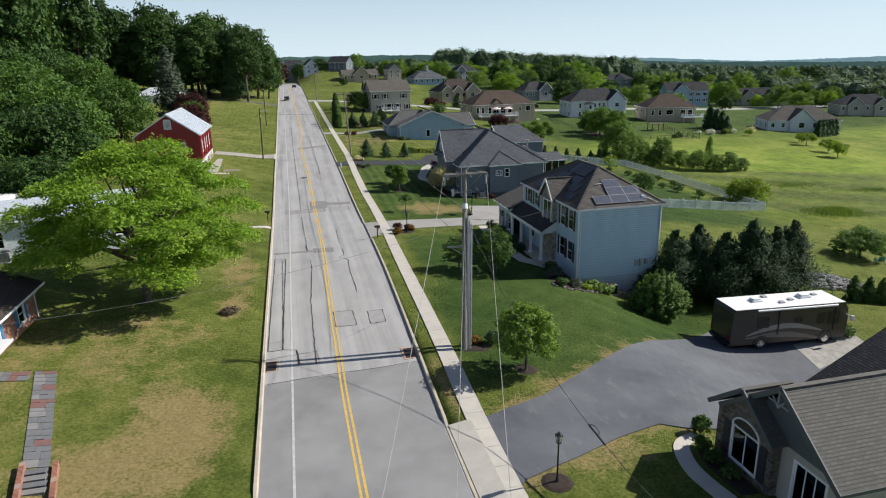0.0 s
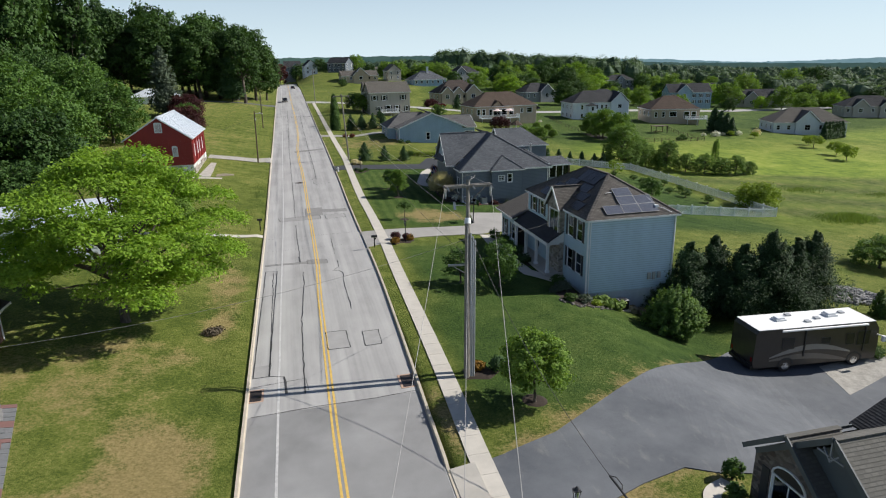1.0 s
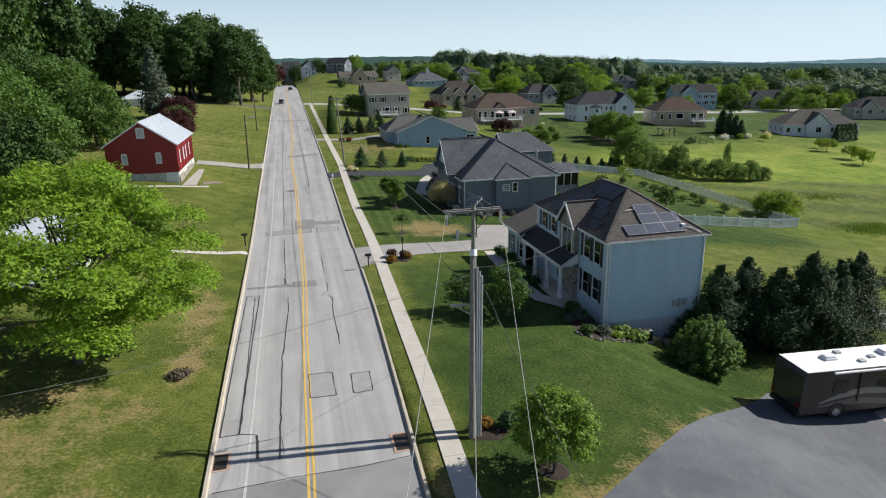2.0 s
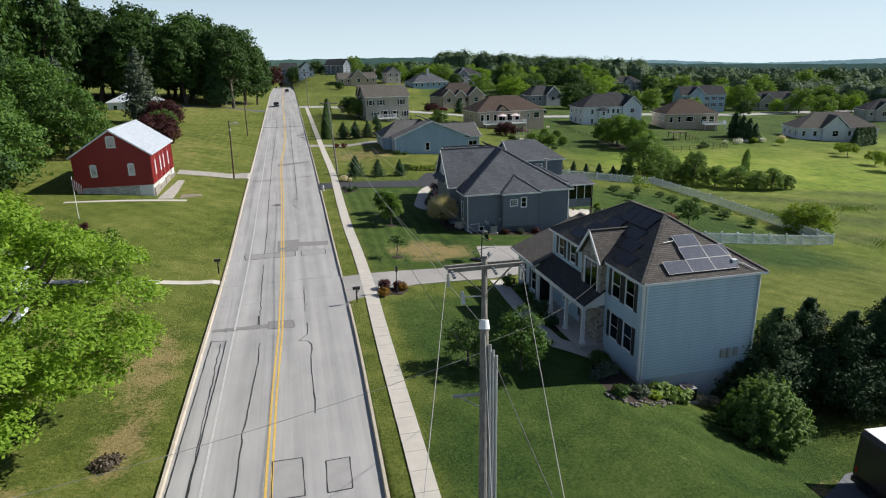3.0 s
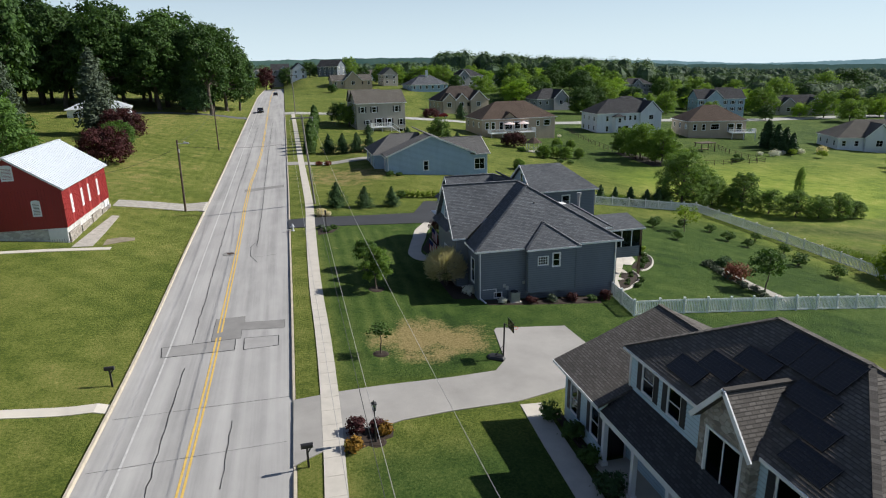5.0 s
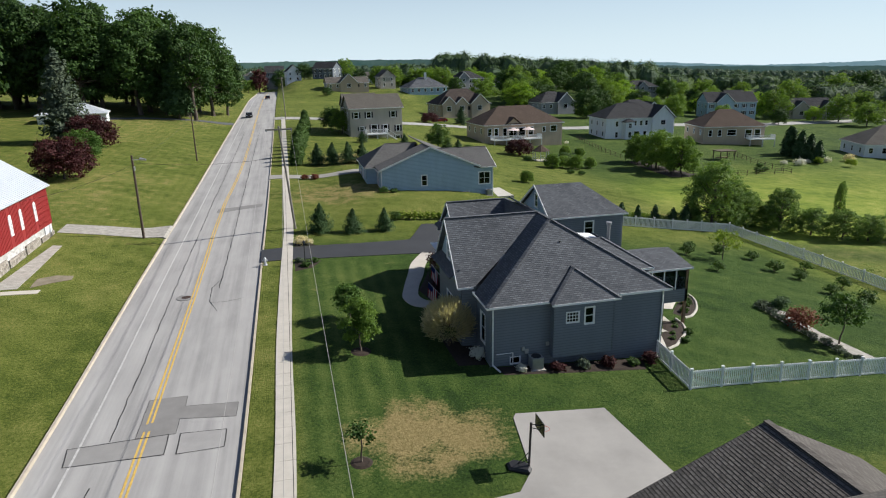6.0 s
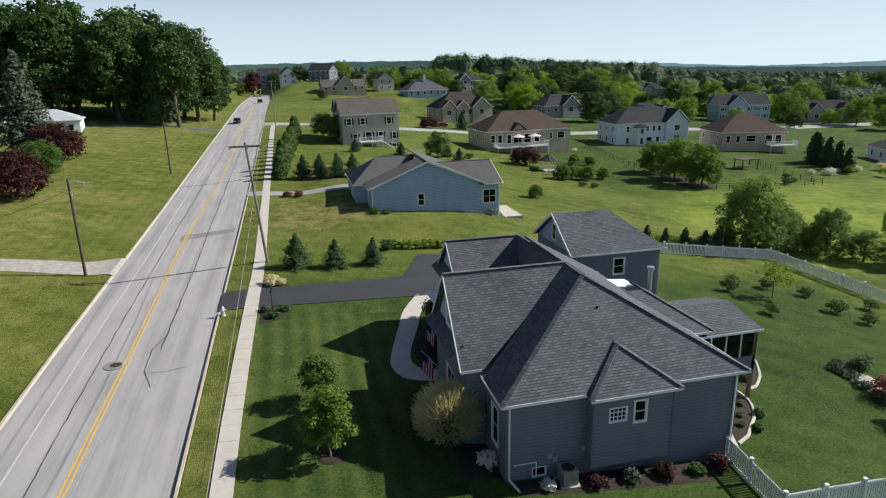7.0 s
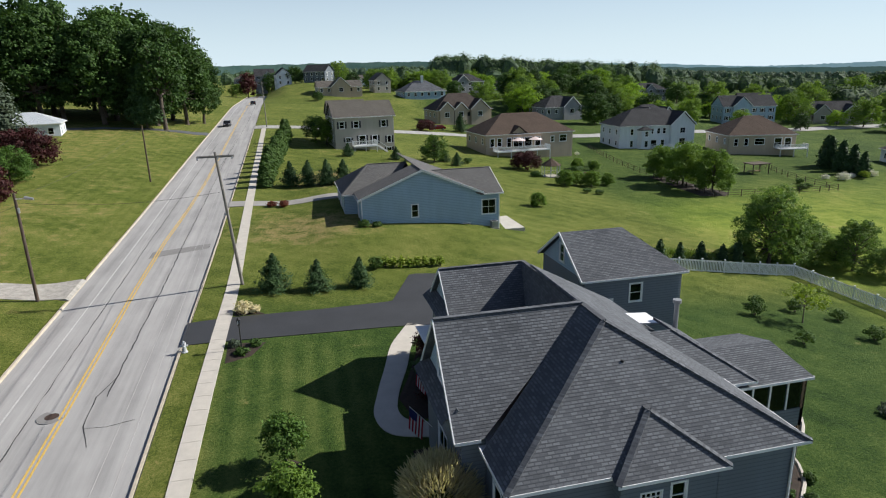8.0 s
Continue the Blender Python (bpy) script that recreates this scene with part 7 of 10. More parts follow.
# ---- motorhome ----
def motorhome():
    L, W, H = 9.4, 2.6, 3.25
    z = -3.72
    v = thing("motorhome", 33.2, 38.2, z, "large brown motorhome with swirl stripes and a white roof", "motorhome", turn=-5)
    body = Mesh()
    prof = [(-L / 2, 0.45), (-L / 2 - 0.12, 0.9), (-L / 2 - 0.05, H - 0.25), (-L / 2 + 0.15, H), (L / 2 - 0.45, H), (L / 2 - 0.1, H - 0.5), (L / 2, 1.5), (L / 2 - 0.08, 0.45)]
    for s in (-1, 1):
        pts = [(x, s * W / 2, q) for x, q in prof]
        body.face(pts if s < 0 else pts[::-1])
    for (x, q), (x2, q2) in zip(prof, prof[1:] + prof[:1]):
        body.face([(x, W / 2, q), (x2, W / 2, q2), (x2, -W / 2, q2), (x, -W / 2, q)][::-1])
    b = local("body", body, M_RV, v, "dark taupe painted body")
    roof = Mesh().box(-L / 2 + 0.1, L / 2 - 0.4, -W / 2 + 0.02, W / 2 - 0.02, H, H + 0.035)
    r = local("roof", roof, M_RV_ROOF, v, "white rubber roof")
    for x, y, sx, sy, sz in ((-2.1, 0.2, 0.75, 0.65, 0.26), (1.9, 0.25, 0.8, 0.7, 0.28)):
        m = Mesh().box(x - sx / 2, x + sx / 2, y - sy / 2, y + sy / 2, H + 0.03, H + sz * 0.6).box(x - sx / 2 + 0.08, x + sx / 2 - 0.08, y - sy / 2 + 0.08, y + sy / 2 - 0.08, H + sz * 0.6, H + sz)
        local("air_conditioner", m, M_TRIM, r, "white roof air conditioner")
    for x, y in ((-0.4, -0.5), (-1.0, 0.8), (0.6, -0.1), (3.0, 0.5)):
        local("roof_vent", Mesh().box(x - 0.18, x + 0.18, y - 0.18, y + 0.18, H + 0.03, H + 0.14), M_STEEL, r)
    aw = Mesh().tube((-2.9, -W / 2 - 0.08, H - 0.12), (3.6, -W / 2 - 0.08, H - 0.12), 0.08, n=10)
    local("awning", aw, M_TRIM, v, "rolled white awning along the roof edge")
    for x in (-1.05, 3.55):
        local("awning_arm", Mesh().beam((x, -W / 2 - 0.05, H - 0.15), (x, -W / 2 - 0.03, 1.1), 0.09, 0.05), M_BLACK, v, "black awning arm")
    for x0, x1, z0, z1 in ((-2.75, -1.85, 1.75, 2.55), (0.25, 0.9, 1.95, 2.35), (2.15, 2.75, 1.7, 2.5), (3.0, 3.95, 1.6, 2.6)):
        m = Mesh().box(x0 - 0.04, x1 + 0.04, -W / 2 - 0.02, -W / 2 - 0.004, z0 - 0.04, z1 + 0.04)
        w = local("window", m, M_BLACK, v, "dark tinted window")
        local("pane", Mesh().box(x0, x1, -W / 2 - 0.026, -W / 2 - 0.021, z0, z1), M_SOLAR_BLACK, w)
    local("windscreen", Mesh().box(L / 2 - 0.12, L / 2 - 0.02, -W / 2 + 0.12, W / 2 - 0.12, 1.55, 2.6), M_SOLAR_BLACK, v)
    for k, (za, zb, mat) in enumerate(((1.15, 1.75, M_RV_STRIPE), (0.95, 1.3, M_RV_PALE))):
        m = Mesh()
        n = 14
        for i in range(n):
            u0, u1 = i / n, (i + 1) / n
            f = lambda u: (-3.6 + 6.2 * u, za + (zb - za) * math.sin(u * math.pi) - 0.45 * u * k)
            p, q = f(u0), f(u1)
            t0, t1 = 0.05 + 0.16 * math.sin(math.pi * u0), 0.05 + 0.16 * math.sin(math.pi * u1)
            m.face([(p[0], -W / 2 - 0.006 - 0.003 * k, p[1] - t0), (q[0], -W / 2 - 0.006 - 0.003 * k, q[1] - t1), (q[0], -W / 2 - 0.006 - 0.003 * k, q[1] + t1), (p[0], -W / 2 - 0.006 - 0.003 * k, p[1] + t0)])
        local("stripe", m, mat, v, "pale swirl stripe")
    for x in (-2.3, 3.0):
        for s in (-1, 1):
            y = s * (W / 2 - 0.16)
            m = Mesh().tube((x, y - 0.14, 0.45), (x, y + 0.14, 0.45), 0.45, n=20)
            t = local("tyre", m, M_RUBBER, v)
            local("rim", Mesh().tube((x, y - 0.16, 0.45), (x, y + 0.16, 0.45), 0.27, n=16).tube((x, y - 0.18, 0.45), (x, y + 0.18, 0.45), 0.1, n=10), M_CHROME, t, "polished metal wheel rim")
            if s < 0:
                arch = Mesh()
                for i in range(10):
                    a0, a1 = math.pi * i / 10, math.pi * (i + 1) / 10
                    arch.beam((x + math.cos(a0) * 0.56, -W / 2 - 0.004, 0.45 + math.sin(a0) * 0.56), (x + math.cos(a1) * 0.56, -W / 2 - 0.004, 0.45 + math.sin(a1) * 0.56), 0.03, 0.16)
                local("wheel_arch", arch, M_BLACK, v)
    local("bumper", Mesh().box(-L / 2 - 0.2, -L / 2 + 0.1, -W / 2 + 0.05, W / 2 - 0.05, 0.4, 0.65), M_BLACK, v)
    for s in (-1, 1):
        local("tail_light", Mesh().box(-L / 2 - 0.135, -L / 2 - 0.1, s * (W / 2 - 0.2) - 0.08, s * (W / 2 - 0.2) + 0.08, 0.95, 1.25), M_TAIL, v, "red tail light")
    local("mirror", Mesh().box(L / 2 - 0.1, L / 2 + 0.1, -W / 2 - 0.5, -W / 2 - 0.3, 1.9, 2.3).beam((L / 2 - 0.2, -W / 2, 2.3), (L / 2, -W / 2 - 0.4, 2.25), 0.05), M_TRIM, v, "white wing mirror")
    local("underbody", Mesh().box(-L / 2 + 0.2, L / 2 - 0.2, -W / 2 + 0.3, W / 2 - 0.3, 0.28, 0.46), M_BLACK, v)


motorhome()
sheet("gravel_bed", [(33.8, 37.2), (36.5, 37.4), (39.6, 38.0)], [(32.6, 33.4), (36.5, 34.6), (38.8, 35.3)], M_GRAVEL, "gravel and paving bed beside the drive", "gravel bed", 0.06, 6)


# ---- trees and shrubs ----
def leaf_mesh(name, mat, spots, size, seed, flat=0.35, long=1.0, stray=0.36):
    """Leaves as small bent quads round the given spots (centre, outward way)."""
    rng = np.random.default_rng(seed)
    c = np.array([s[0] for s in spots], float)
    o = np.array([s[1] for s in spots], float)
    n = len(c)
    nr = o * (1.1 - flat) + rng.normal(0, stray, (n, 3)) + np.array((0, 0, flat))
    nr /= np.linalg.norm(nr, axis=1)[:, None] + 1e-9
    a = np.cross(nr, rng.normal(0, 1, (n, 3)))
    a /= np.linalg.norm(a, axis=1)[:, None] + 1e-9
    b = np.cross(nr, a)
    s = size * rng.uniform(0.6, 1.3, (n, 1))
    v = np.empty((n, 4, 3))
    v[:, 0] = c - a * s * long * 0.5
    v[:, 1] = c + b * s * 0.42 - nr * s * 0.1
    v[:, 2] = c + a * s * long * 0.5
    v[:, 3] = c - b * s * 0.42 - nr * s * 0.1
    me = bpy.data.meshes.new(name)
    me.from_pydata(v.reshape(-1, 3).tolist(), [], np.arange(n * 4).reshape(n, 4).tolist())
    me.materials.append(mat)
    return me


def crown_spots(rnd, lobes, count, clump=14, spread=0.4):
    """Leaf places: clumps over the surface of rounded lobes (centre, radii)."""
    got = []
    weights = [r[0] * r[2] for _, r in lobes]
    for _ in range(max(1, count // clump)):
        c, r = rnd.choices(lobes, weights)[0]
        w = Vector((rnd.gauss(0, 1), rnd.gauss(0, 1), rnd.gauss(0.25, 1)))
        if w.length < 1e-3:
            continue
        w.normalize()
        k = rnd.uniform(0.62, 1.0)
        p = Vector((c[0] + w.x * r[0] * k, c[1] + w.y * r[1] * k, c[2] + w.z * r[2] * k))
        for _ in range(clump):
            q = p + Vector((rnd.gauss(0, spread), rnd.gauss(0, spread), rnd.gauss(0, spread * 0.6)))
            got.append((tuple(q), tuple(w)))
    return got


def limb(mesh, rnd, a, b, r0, r1, parts=3, wander=0.12):
    a, b = Vector(a), Vector(b)
    p, length = a, (b - a).length
    for i in range(parts):
        u = (i + 1) / parts
        q = a.lerp(b, u) + Vector((rnd.gauss(0, 1), rnd.gauss(0, 1), rnd.gauss(0, 0.5))) * (wander * length / parts if i < parts - 1 else 0)
        mesh.tube(p, q, r0 + (r1 - r0) * i / parts, r0 + (r1 - r0) * u, 7, False)
        p = q


def broadleaf(name, x, y, height, radius, mat, label, seed=1, trunk=0.3, count=5000, size=0.3, lobes=10, group="", thick=None, stretch=1.0, category="tree", clump=10):
    """A tree with trunk, limbs and a crown of lobes. trunk: share of the height below the crown."""
    rnd = random.Random(seed)
    z = ground_z(x, y)
    t = thing(name, x, y, z, label, category, group)
    base = height * trunk
    body = height - base
    tr = thick or height * 0.022
    wood = Mesh()
    fork = Vector((rnd.gauss(0, 0.02) * height, rnd.gauss(0, 0.02) * height, base + body * 0.25))
    wood.tube((0, 0, -0.3), (0, 0, 0.25), tr * 1.7, tr * 1.15, 9)
    limb(wood, rnd, (0, 0, 0.2), fork, tr * 1.15, tr * 0.7, 4, 0.06)
    limb(wood, rnd, fork, (0, 0, base + body * 0.85), tr * 0.7, tr * 0.15, 4, 0.1)
    ls = [((0, 0, base + body * 0.5), (radius * 0.4, radius * 0.4, body * 0.38))]
    lobes = int(lobes * 1.35)
    for i in range(lobes):
        w = 2.4 * i + rnd.random() * 0.8
        lv = (i + rnd.random()) / lobes
        ring = math.sqrt(max(0.05, 1 - ((lv - 0.36) / 0.72) ** 2))
        s = radius * rnd.uniform(0.2, 0.38) * (0.78 + 0.3 * ring)
        rr = max(0.0, radius * ring * rnd.uniform(0.85, 1.12) - s * 0.8)
        sz = s * rnd.uniform(0.6, 0.85)
        zc = base + sz * 0.7 + (body - 1.7 * sz) * lv
        c = (rr * math.cos(w), rr * math.sin(w) * stretch, zc)
        ls.append((c, (s, s, sz)))
        a = fork.lerp(Vector((0, 0, base + body * 0.8)), max(0.0, lv - 0.35))
        limb(wood, rnd, a * rnd.uniform(0.75, 1.0), Vector(c), tr * 0.4, tr * 0.1, 3)
    wood.smooth = True
    local("trunk", wood, M_BARK, t)
    local("crown", leaf_mesh("crown", mat, crown_spots(rnd, ls, count, clump, max(0.1, size * 0.8)), size, seed), mat, t)
    return t


def conifer(name, x, y, height, radius, mat, label, seed=1, count=3000, size=0.3, bare=0.06, group="", category="tree", power=1.0, ragged=(0.62, 1.15), boughs=0):
    rnd = random.Random(seed)
    t = thing(name, x, y, ground_z(x, y), label, category, group)
    wood = Mesh().tube((0, 0, -0.3), (0, 0, height * 0.9), max(0.06, height * 0.016), 0.02, 7)
    got = []
    boughs = boughs or int(30 + height * 22)
    k = max(4, count // boughs)
    for i in range(boughs):
        u = (i + rnd.random()) / boughs
        u = 1 - (1 - u) ** 0.72
        z = height * (bare + (1 - bare) * u)
        w = 2.39996 * i + rnd.uniform(-0.5, 0.5)
        reach = (radius * (1 - u) ** power + 0.06) * rnd.uniform(*ragged)
        droop = rnd.uniform(-0.3, 0.12)
        for _ in range(k):
            f = rnd.random() ** 0.6
            wide = 0.16 * reach * f + 0.03 * radius
            side, up = rnd.gauss(0, wide), rnd.gauss(0, 0.1 * reach + 0.02 * radius)
            got.append(((math.cos(w) * reach * f - math.sin(w) * side, math.sin(w) * reach * f + math.cos(w) * side, z + droop * f * reach + 0.3 * f * f * reach + up), (math.cos(w) * 0.6, math.sin(w) * 0.6, 0.5)))
    local("trunk", wood, M_BARK, t)
    local("crown", leaf_mesh("crown", mat, got, size, seed, flat=0.2, long=1.5), mat, t)
    return t


def shrub(name, x, y, height, radius, mat, label, seed=1, count=700, size=0.12, group="", category="shrub"):
    rnd = random.Random(seed)
    t = thing(name, x, y, ground_z(x, y), label, category, group)
    ls = [((0, 0, height * 0.5), (radius * 0.8, radius * 0.8, height * 0.5))]
    for i in range(5):
        w = 2 * math.pi * (i + rnd.random()) / 5
        ls.append(((radius * 0.45 * math.cos(w), radius * 0.45 * math.sin(w), height * rnd.uniform(0.35, 0.6)), (radius * 0.5, radius * 0.5, height * 0.38)))
    wood = Mesh()
    for i in range(5):
        w = 2 * math.pi * i / 5
        wood.tube((0, 0, -0.1), (radius * 0.4 * math.cos(w), radius * 0.4 * math.sin(w), height * 0.55), 0.03, 0.01, 5)
    local("stem_clump", wood, M_BARK, t)
    local("leaves", leaf_mesh("leaves", mat, crown_spots(rnd, ls, count, 8, radius * 0.12), size, seed), mat, t)
    return t


def fountain_shrub(x, y, height, radius, label, seed):
    """A dense round shrub of thin stems that fan out and upwards."""
    rnd = random.Random(seed)
    t = thing("shrub", x, y, ground_z(x, y), label, "shrub")
    wood, got = Mesh(), Mesh()
    for i in range(7):
        w = 2 * math.pi * i / 7
        wood.tube((0, 0, -0.1), (radius * 0.35 * math.cos(w), radius * 0.35 * math.sin(w), height * 0.45), 0.035, 0.012, 5)
    for i in range(7500):
        w, e = rnd.uniform(0, 2 * math.pi), math.asin(rnd.uniform(-0.55, 1.0))
        d = Vector((math.cos(w) * math.cos(e), math.sin(w) * math.cos(e), math.sin(e)))
        k = rnd.uniform(0.6, 0.95)
        p = Vector((d.x * radius * k, d.y * radius * k, height * 0.5 + d.z * height * 0.48 * k))
        way = (d + Vector((rnd.gauss(0, 0.2), rnd.gauss(0, 0.2), 0.7 + rnd.gauss(0, 0.2)))).normalized()
        side = way.cross(Vector((rnd.gauss(0, 1), rnd.gauss(0, 1), rnd.gauss(0, 1)))).normalized() * rnd.uniform(0.012, 0.028)
        q = p + way * rnd.uniform(0.22, 0.5)
        got.face([p - side, p + side, q + side * 0.4, q - side * 0.4])
    local("stem_clump", wood, M_BARK, t)
    local("leaves", got, M_LEAF_WILLOW, t)
    return t


def shoot_bush(x, y, height, radius, label, seed):
    """A wide loose bush: long shoots that rise and lean outward, leafy all along."""
    rnd = random.Random(seed)
    t = thing("shrub", x, y, ground_z(x, y), label, "shrub")
    wood, got = Mesh(), []
    for i in range(230):
        w, f = 2.39996 * i + rnd.uniform(-0.4, 0.4), ((i + 0.5) / 230) ** 0.55
        top = Vector((math.cos(w) * radius * f, math.sin(w) * radius * f, height * (1 - 0.72 * f ** 2.2) * rnd.uniform(0.78, 1.06)))
        foot = Vector((top.x * 0.25, top.y * 0.25, -0.05))
        mid = foot.lerp(top, 0.55) + Vector((0, 0, 0.12 * height * (1 - f)))
        if i % 3 == 0:
            wood.tube(foot, mid, 0.02, 0.012, 5)
            wood.tube(mid, top, 0.012, 0.004, 5)
        for _ in range(75):
            u = rnd.uniform(0.15, 1.0) ** 0.7
            c = foot.lerp(mid, u * 2) if u < 0.5 else mid.lerp(top, u * 2 - 1)
            d = 0.24 * (1.15 - u)
            v = Vector((rnd.gauss(0, d), rnd.gauss(0, d), rnd.gauss(0, d * 0.8)))
            way = (Vector((top.x, top.y, height * 0.4)).normalized() + v * 1.5)
            got.append((tuple(c + v), tuple(way)))
    local("stem_clump", wood, M_BARK, t)
    local("leaves", leaf_mesh("leaves", M_LEAF_HEDGE, got, 0.15, seed, flat=0.25, long=1.5), M_LEAF_HEDGE, t)
    return t


def again(ob, x, y, scale=1.0, turn=0.0, tall=1.0, label=""):
    c = copy_thing(ob, Matrix.Translation((x, y, ground_z(x, y))) @ Matrix.Rotation(radians(turn), 4, "Z") @ Matrix.Diagonal((scale, scale, scale * tall, 1)))
    return tagged(c, label)


def locust(x, y, height, radius, seed):
    """A wide honey locust: flat sprays of fine leaves in drooping tiers on long limbs."""
    rnd = random.Random(seed)
    t = thing("tree", x, y, ground_z(x, y), "spreading bright green honey locust on the lawn", "tree")
    wood = Mesh()
    wood.tube((0, 0, -0.3), (0, 0, 0.3), 0.42, 0.3, 10)
    limb(wood, rnd, (0, 0, 0.25), (0.1, 0.1, 2.4), 0.3, 0.26, 3, 0.04)
    got = []
    for i in range(84):
        lv = (i + rnd.random()) / 84
        w = 2.4 * i + rnd.random()
        ring = math.sqrt(max(0.0, 1 - max(0.0, (lv - 0.12) / 0.9) ** 2))
        rr = radius * ring * rnd.uniform(0.3, 1.05) ** 0.6 * (0.88 - 0.2 * smooth(0.4, 0.1, lv))
        pad = rnd.uniform(0.8, 2.1)
        rise = 1.0 - 0.1 * (rr / radius) ** 2
        c = Vector((rr * math.cos(w), rr * math.sin(w), 3.2 + (height - 3.6) * lv * rise + smooth(0.5, 0.05, lv) * (0.7 if math.cos(w) < 0 else -0.5) + rnd.uniform(-0.5, 0.5)))
        if i % 2 == 0:
            limb(wood, rnd, (0.1 + 0.2 * math.cos(w), 0.1 + 0.2 * math.sin(w), 2.2 + 0.35 * c.z * rnd.random()), c, 0.11, 0.025, 4, 0.1)
        n = int(420 * pad * pad)
        tilt = Vector((math.cos(w), math.sin(w), 0))
        for _ in range(max(1, n // 6)):
            d, q = rnd.random() ** 0.5 * pad, rnd.random() * 6.283
            o = Vector((d * math.cos(q), d * math.sin(q), 0))
            p = c + o + Vector((0, 0, 0.25 * (1 - (d / pad) ** 2) - 0.28 * max(0.0, o.dot(tilt)) + rnd.gauss(0, 0.14)))
            for _ in range(6):
                v = p + Vector((rnd.gauss(0, 0.17), rnd.gauss(0, 0.17), rnd.gauss(-0.05, 0.1)))
                got.append((tuple(v), (o.x / pad * 0.5, o.y / pad * 0.5, 0.8)))
    wood.smooth = True
    local("trunk", wood, M_BARK, t)
    local("crown", leaf_mesh("crown", M_LEAF_LOCUST, got, 0.155, seed, flat=0.3, long=1.6, stray=0.45), M_LEAF_LOCUST, t)
    return t


locust(-13.0, 47.5, 11.5, 8.9, 11)
# woods at the top of the lawn
W = [broadleaf("tree", -17.5, 238, 24, 7.5, M_LEAF_OAK, "tall dark green oak at the edge of the woods", 21, 0.10, 15000, 0.66, 34, "woodland trees")]
W.append(broadleaf("tree", -29, 236, 25, 8.0, M_LEAF_OAK, "tall dark green oak at the edge of the woods", 25, 0.16, 15000, 0.66, 36, "woodland trees"))
W.append(broadleaf("tree", -42, 235, 26, 8.5, M_LEAF_OAK, "tall dark green oak at the edge of the woods", 27, 0.14, 15000, 0.68, 36, "woodland trees"))
W.append(broadleaf("tree", -36, 262, 25, 8.2, M_LEAF_OAK, "tall dark green oak within the woods", 26, 0.14, 5500, 1.0, 32, "woodland trees"))
rnd = random.Random(4)
for row, (yr, gap) in enumerate(((243, 8.0), (255, 9.0), (269, 10.0))):
    x = -22.0 - 3.0 * row
    k = row
    while x > -150:
        px, py = x + rnd.uniform(-2, 2), yr + rnd.uniform(-4, 4) + (10 if row == 0 and x < -60 else 0)
        again(W[k % 3 if row == 0 else 3], px, py, rnd.uniform(0.9, 1.12), rnd.uniform(0, 360), rnd.uniform(0.9, 1.1) * (1.04 + 0.0012 * max(0.0, -x - 30)))
        x -= gap * rnd.uniform(0.85, 1.2)
        k += 1
for x, y, s in ((-60, 214, 0.9), (-70, 205, 0.95), (-82, 212, 1.0), (-92, 198, 1.0), (-106, 208, 1.05), (-118, 190, 1.0), (-96, 178, 1.0), (-80, 188, 0.95), (-66, 190, 0.85), (-130, 170, 1.0), (-110, 160, 1.0)):
    again(W[3], x, y, s * 1.08, x * 7, 1.38)
# the outermost trees towards the road
for x, y, s, tl in ((-11.5, 245, 0.84, 1.12), (-8.0, 251, 0.62, 1.2), (-16.0, 252, 0.92, 1.12)):
    again(W[int(-x) % 3], x, y, s, x * 31, tl)
# the open-limbed tree that stands before the wood
broadleaf("tree", -14.3, 229.5, 21, 6.0, M_LEAF_OAK, "tall open-crowned oak with bare lower limbs", 29, 0.3, 4200, 0.7, 20, thick=0.5)
# lower trees behind and beside the barn
Mt = broadleaf("tree", -35.5, 108, 12, 7.0, M_LEAF_MID, "rounded mid-green maple behind the barn", 31, 0.03, 13000, 0.42, 30, "garden trees")
Mo = broadleaf("tree", -33.0, 92, 10.5, 6.5, M_LEAF_OAK, "dense dark green maple beside the barn", 32, 0.03, 13000, 0.42, 30, "garden trees")
for o, x, y, s, tl in ((Mt, -44, 122, 1.1, 1.1), (Mt, -33, 133, 0.95, 1.05), (Mt, -42, 150, 1.1, 1.15), (Mo, -54, 165, 1.2, 1.3), (Mt, -50, 138, 1.1, 1.15), (Mo, -60, 112, 1.2, 1.15), (Mo, -47, 96, 1.15, 1.15), (Mt, -60, 142, 1.2, 1.3),
                       (Mo, -70, 122, 1.3, 1.25), (Mt, -74, 150, 1.3, 1.4), (Mo, -68, 176, 1.3, 1.4), (Mo, -39.5, 84, 1.0, 1.05), (Mo, -52, 80, 1.1, 1.1), (Mt, -46, 108, 1.0, 1.0), (Mo, -29.5, 78, 0.62, 0.95), (Mt, -58, 95, 1.2, 1.2), (Mt, -84, 135, 1.4, 1.3), (Mo, -72, 100, 1.3, 1.2)):
    again(o, x, y, s, x * 13, tl)
Ev = conifer("spruce", -30.9, 180.5, 17, 4.4, M_LEAF_BLUE, "tall grey-green spruce before the woods", 41, 9000, 0.5, group="spruces", power=0.62, ragged=(0.45, 1.2))
again(Ev, -51.0, 190, 0.85, 40)
conifer("pine", -18.6, 231, 15, 5.0, M_LEAF_FIR, "dark green pine at the edge of the woods", 42, 6500, 0.55, 0.12, power=0.7, ragged=(0.5, 1.2))
Mp = broadleaf("tree", -22.4, 147.6, 6.2, 4.2, M_LEAF_MAROON, "dark maroon Japanese maple on the lawn", 51, 0.04, 8500, 0.3, 20, "maroon maples")
again(Mp, -25.6, 175.5, 1.05, 80, 1.0)
again(Mt, -24.0, 163.4, 0.46, 20, 0.95)
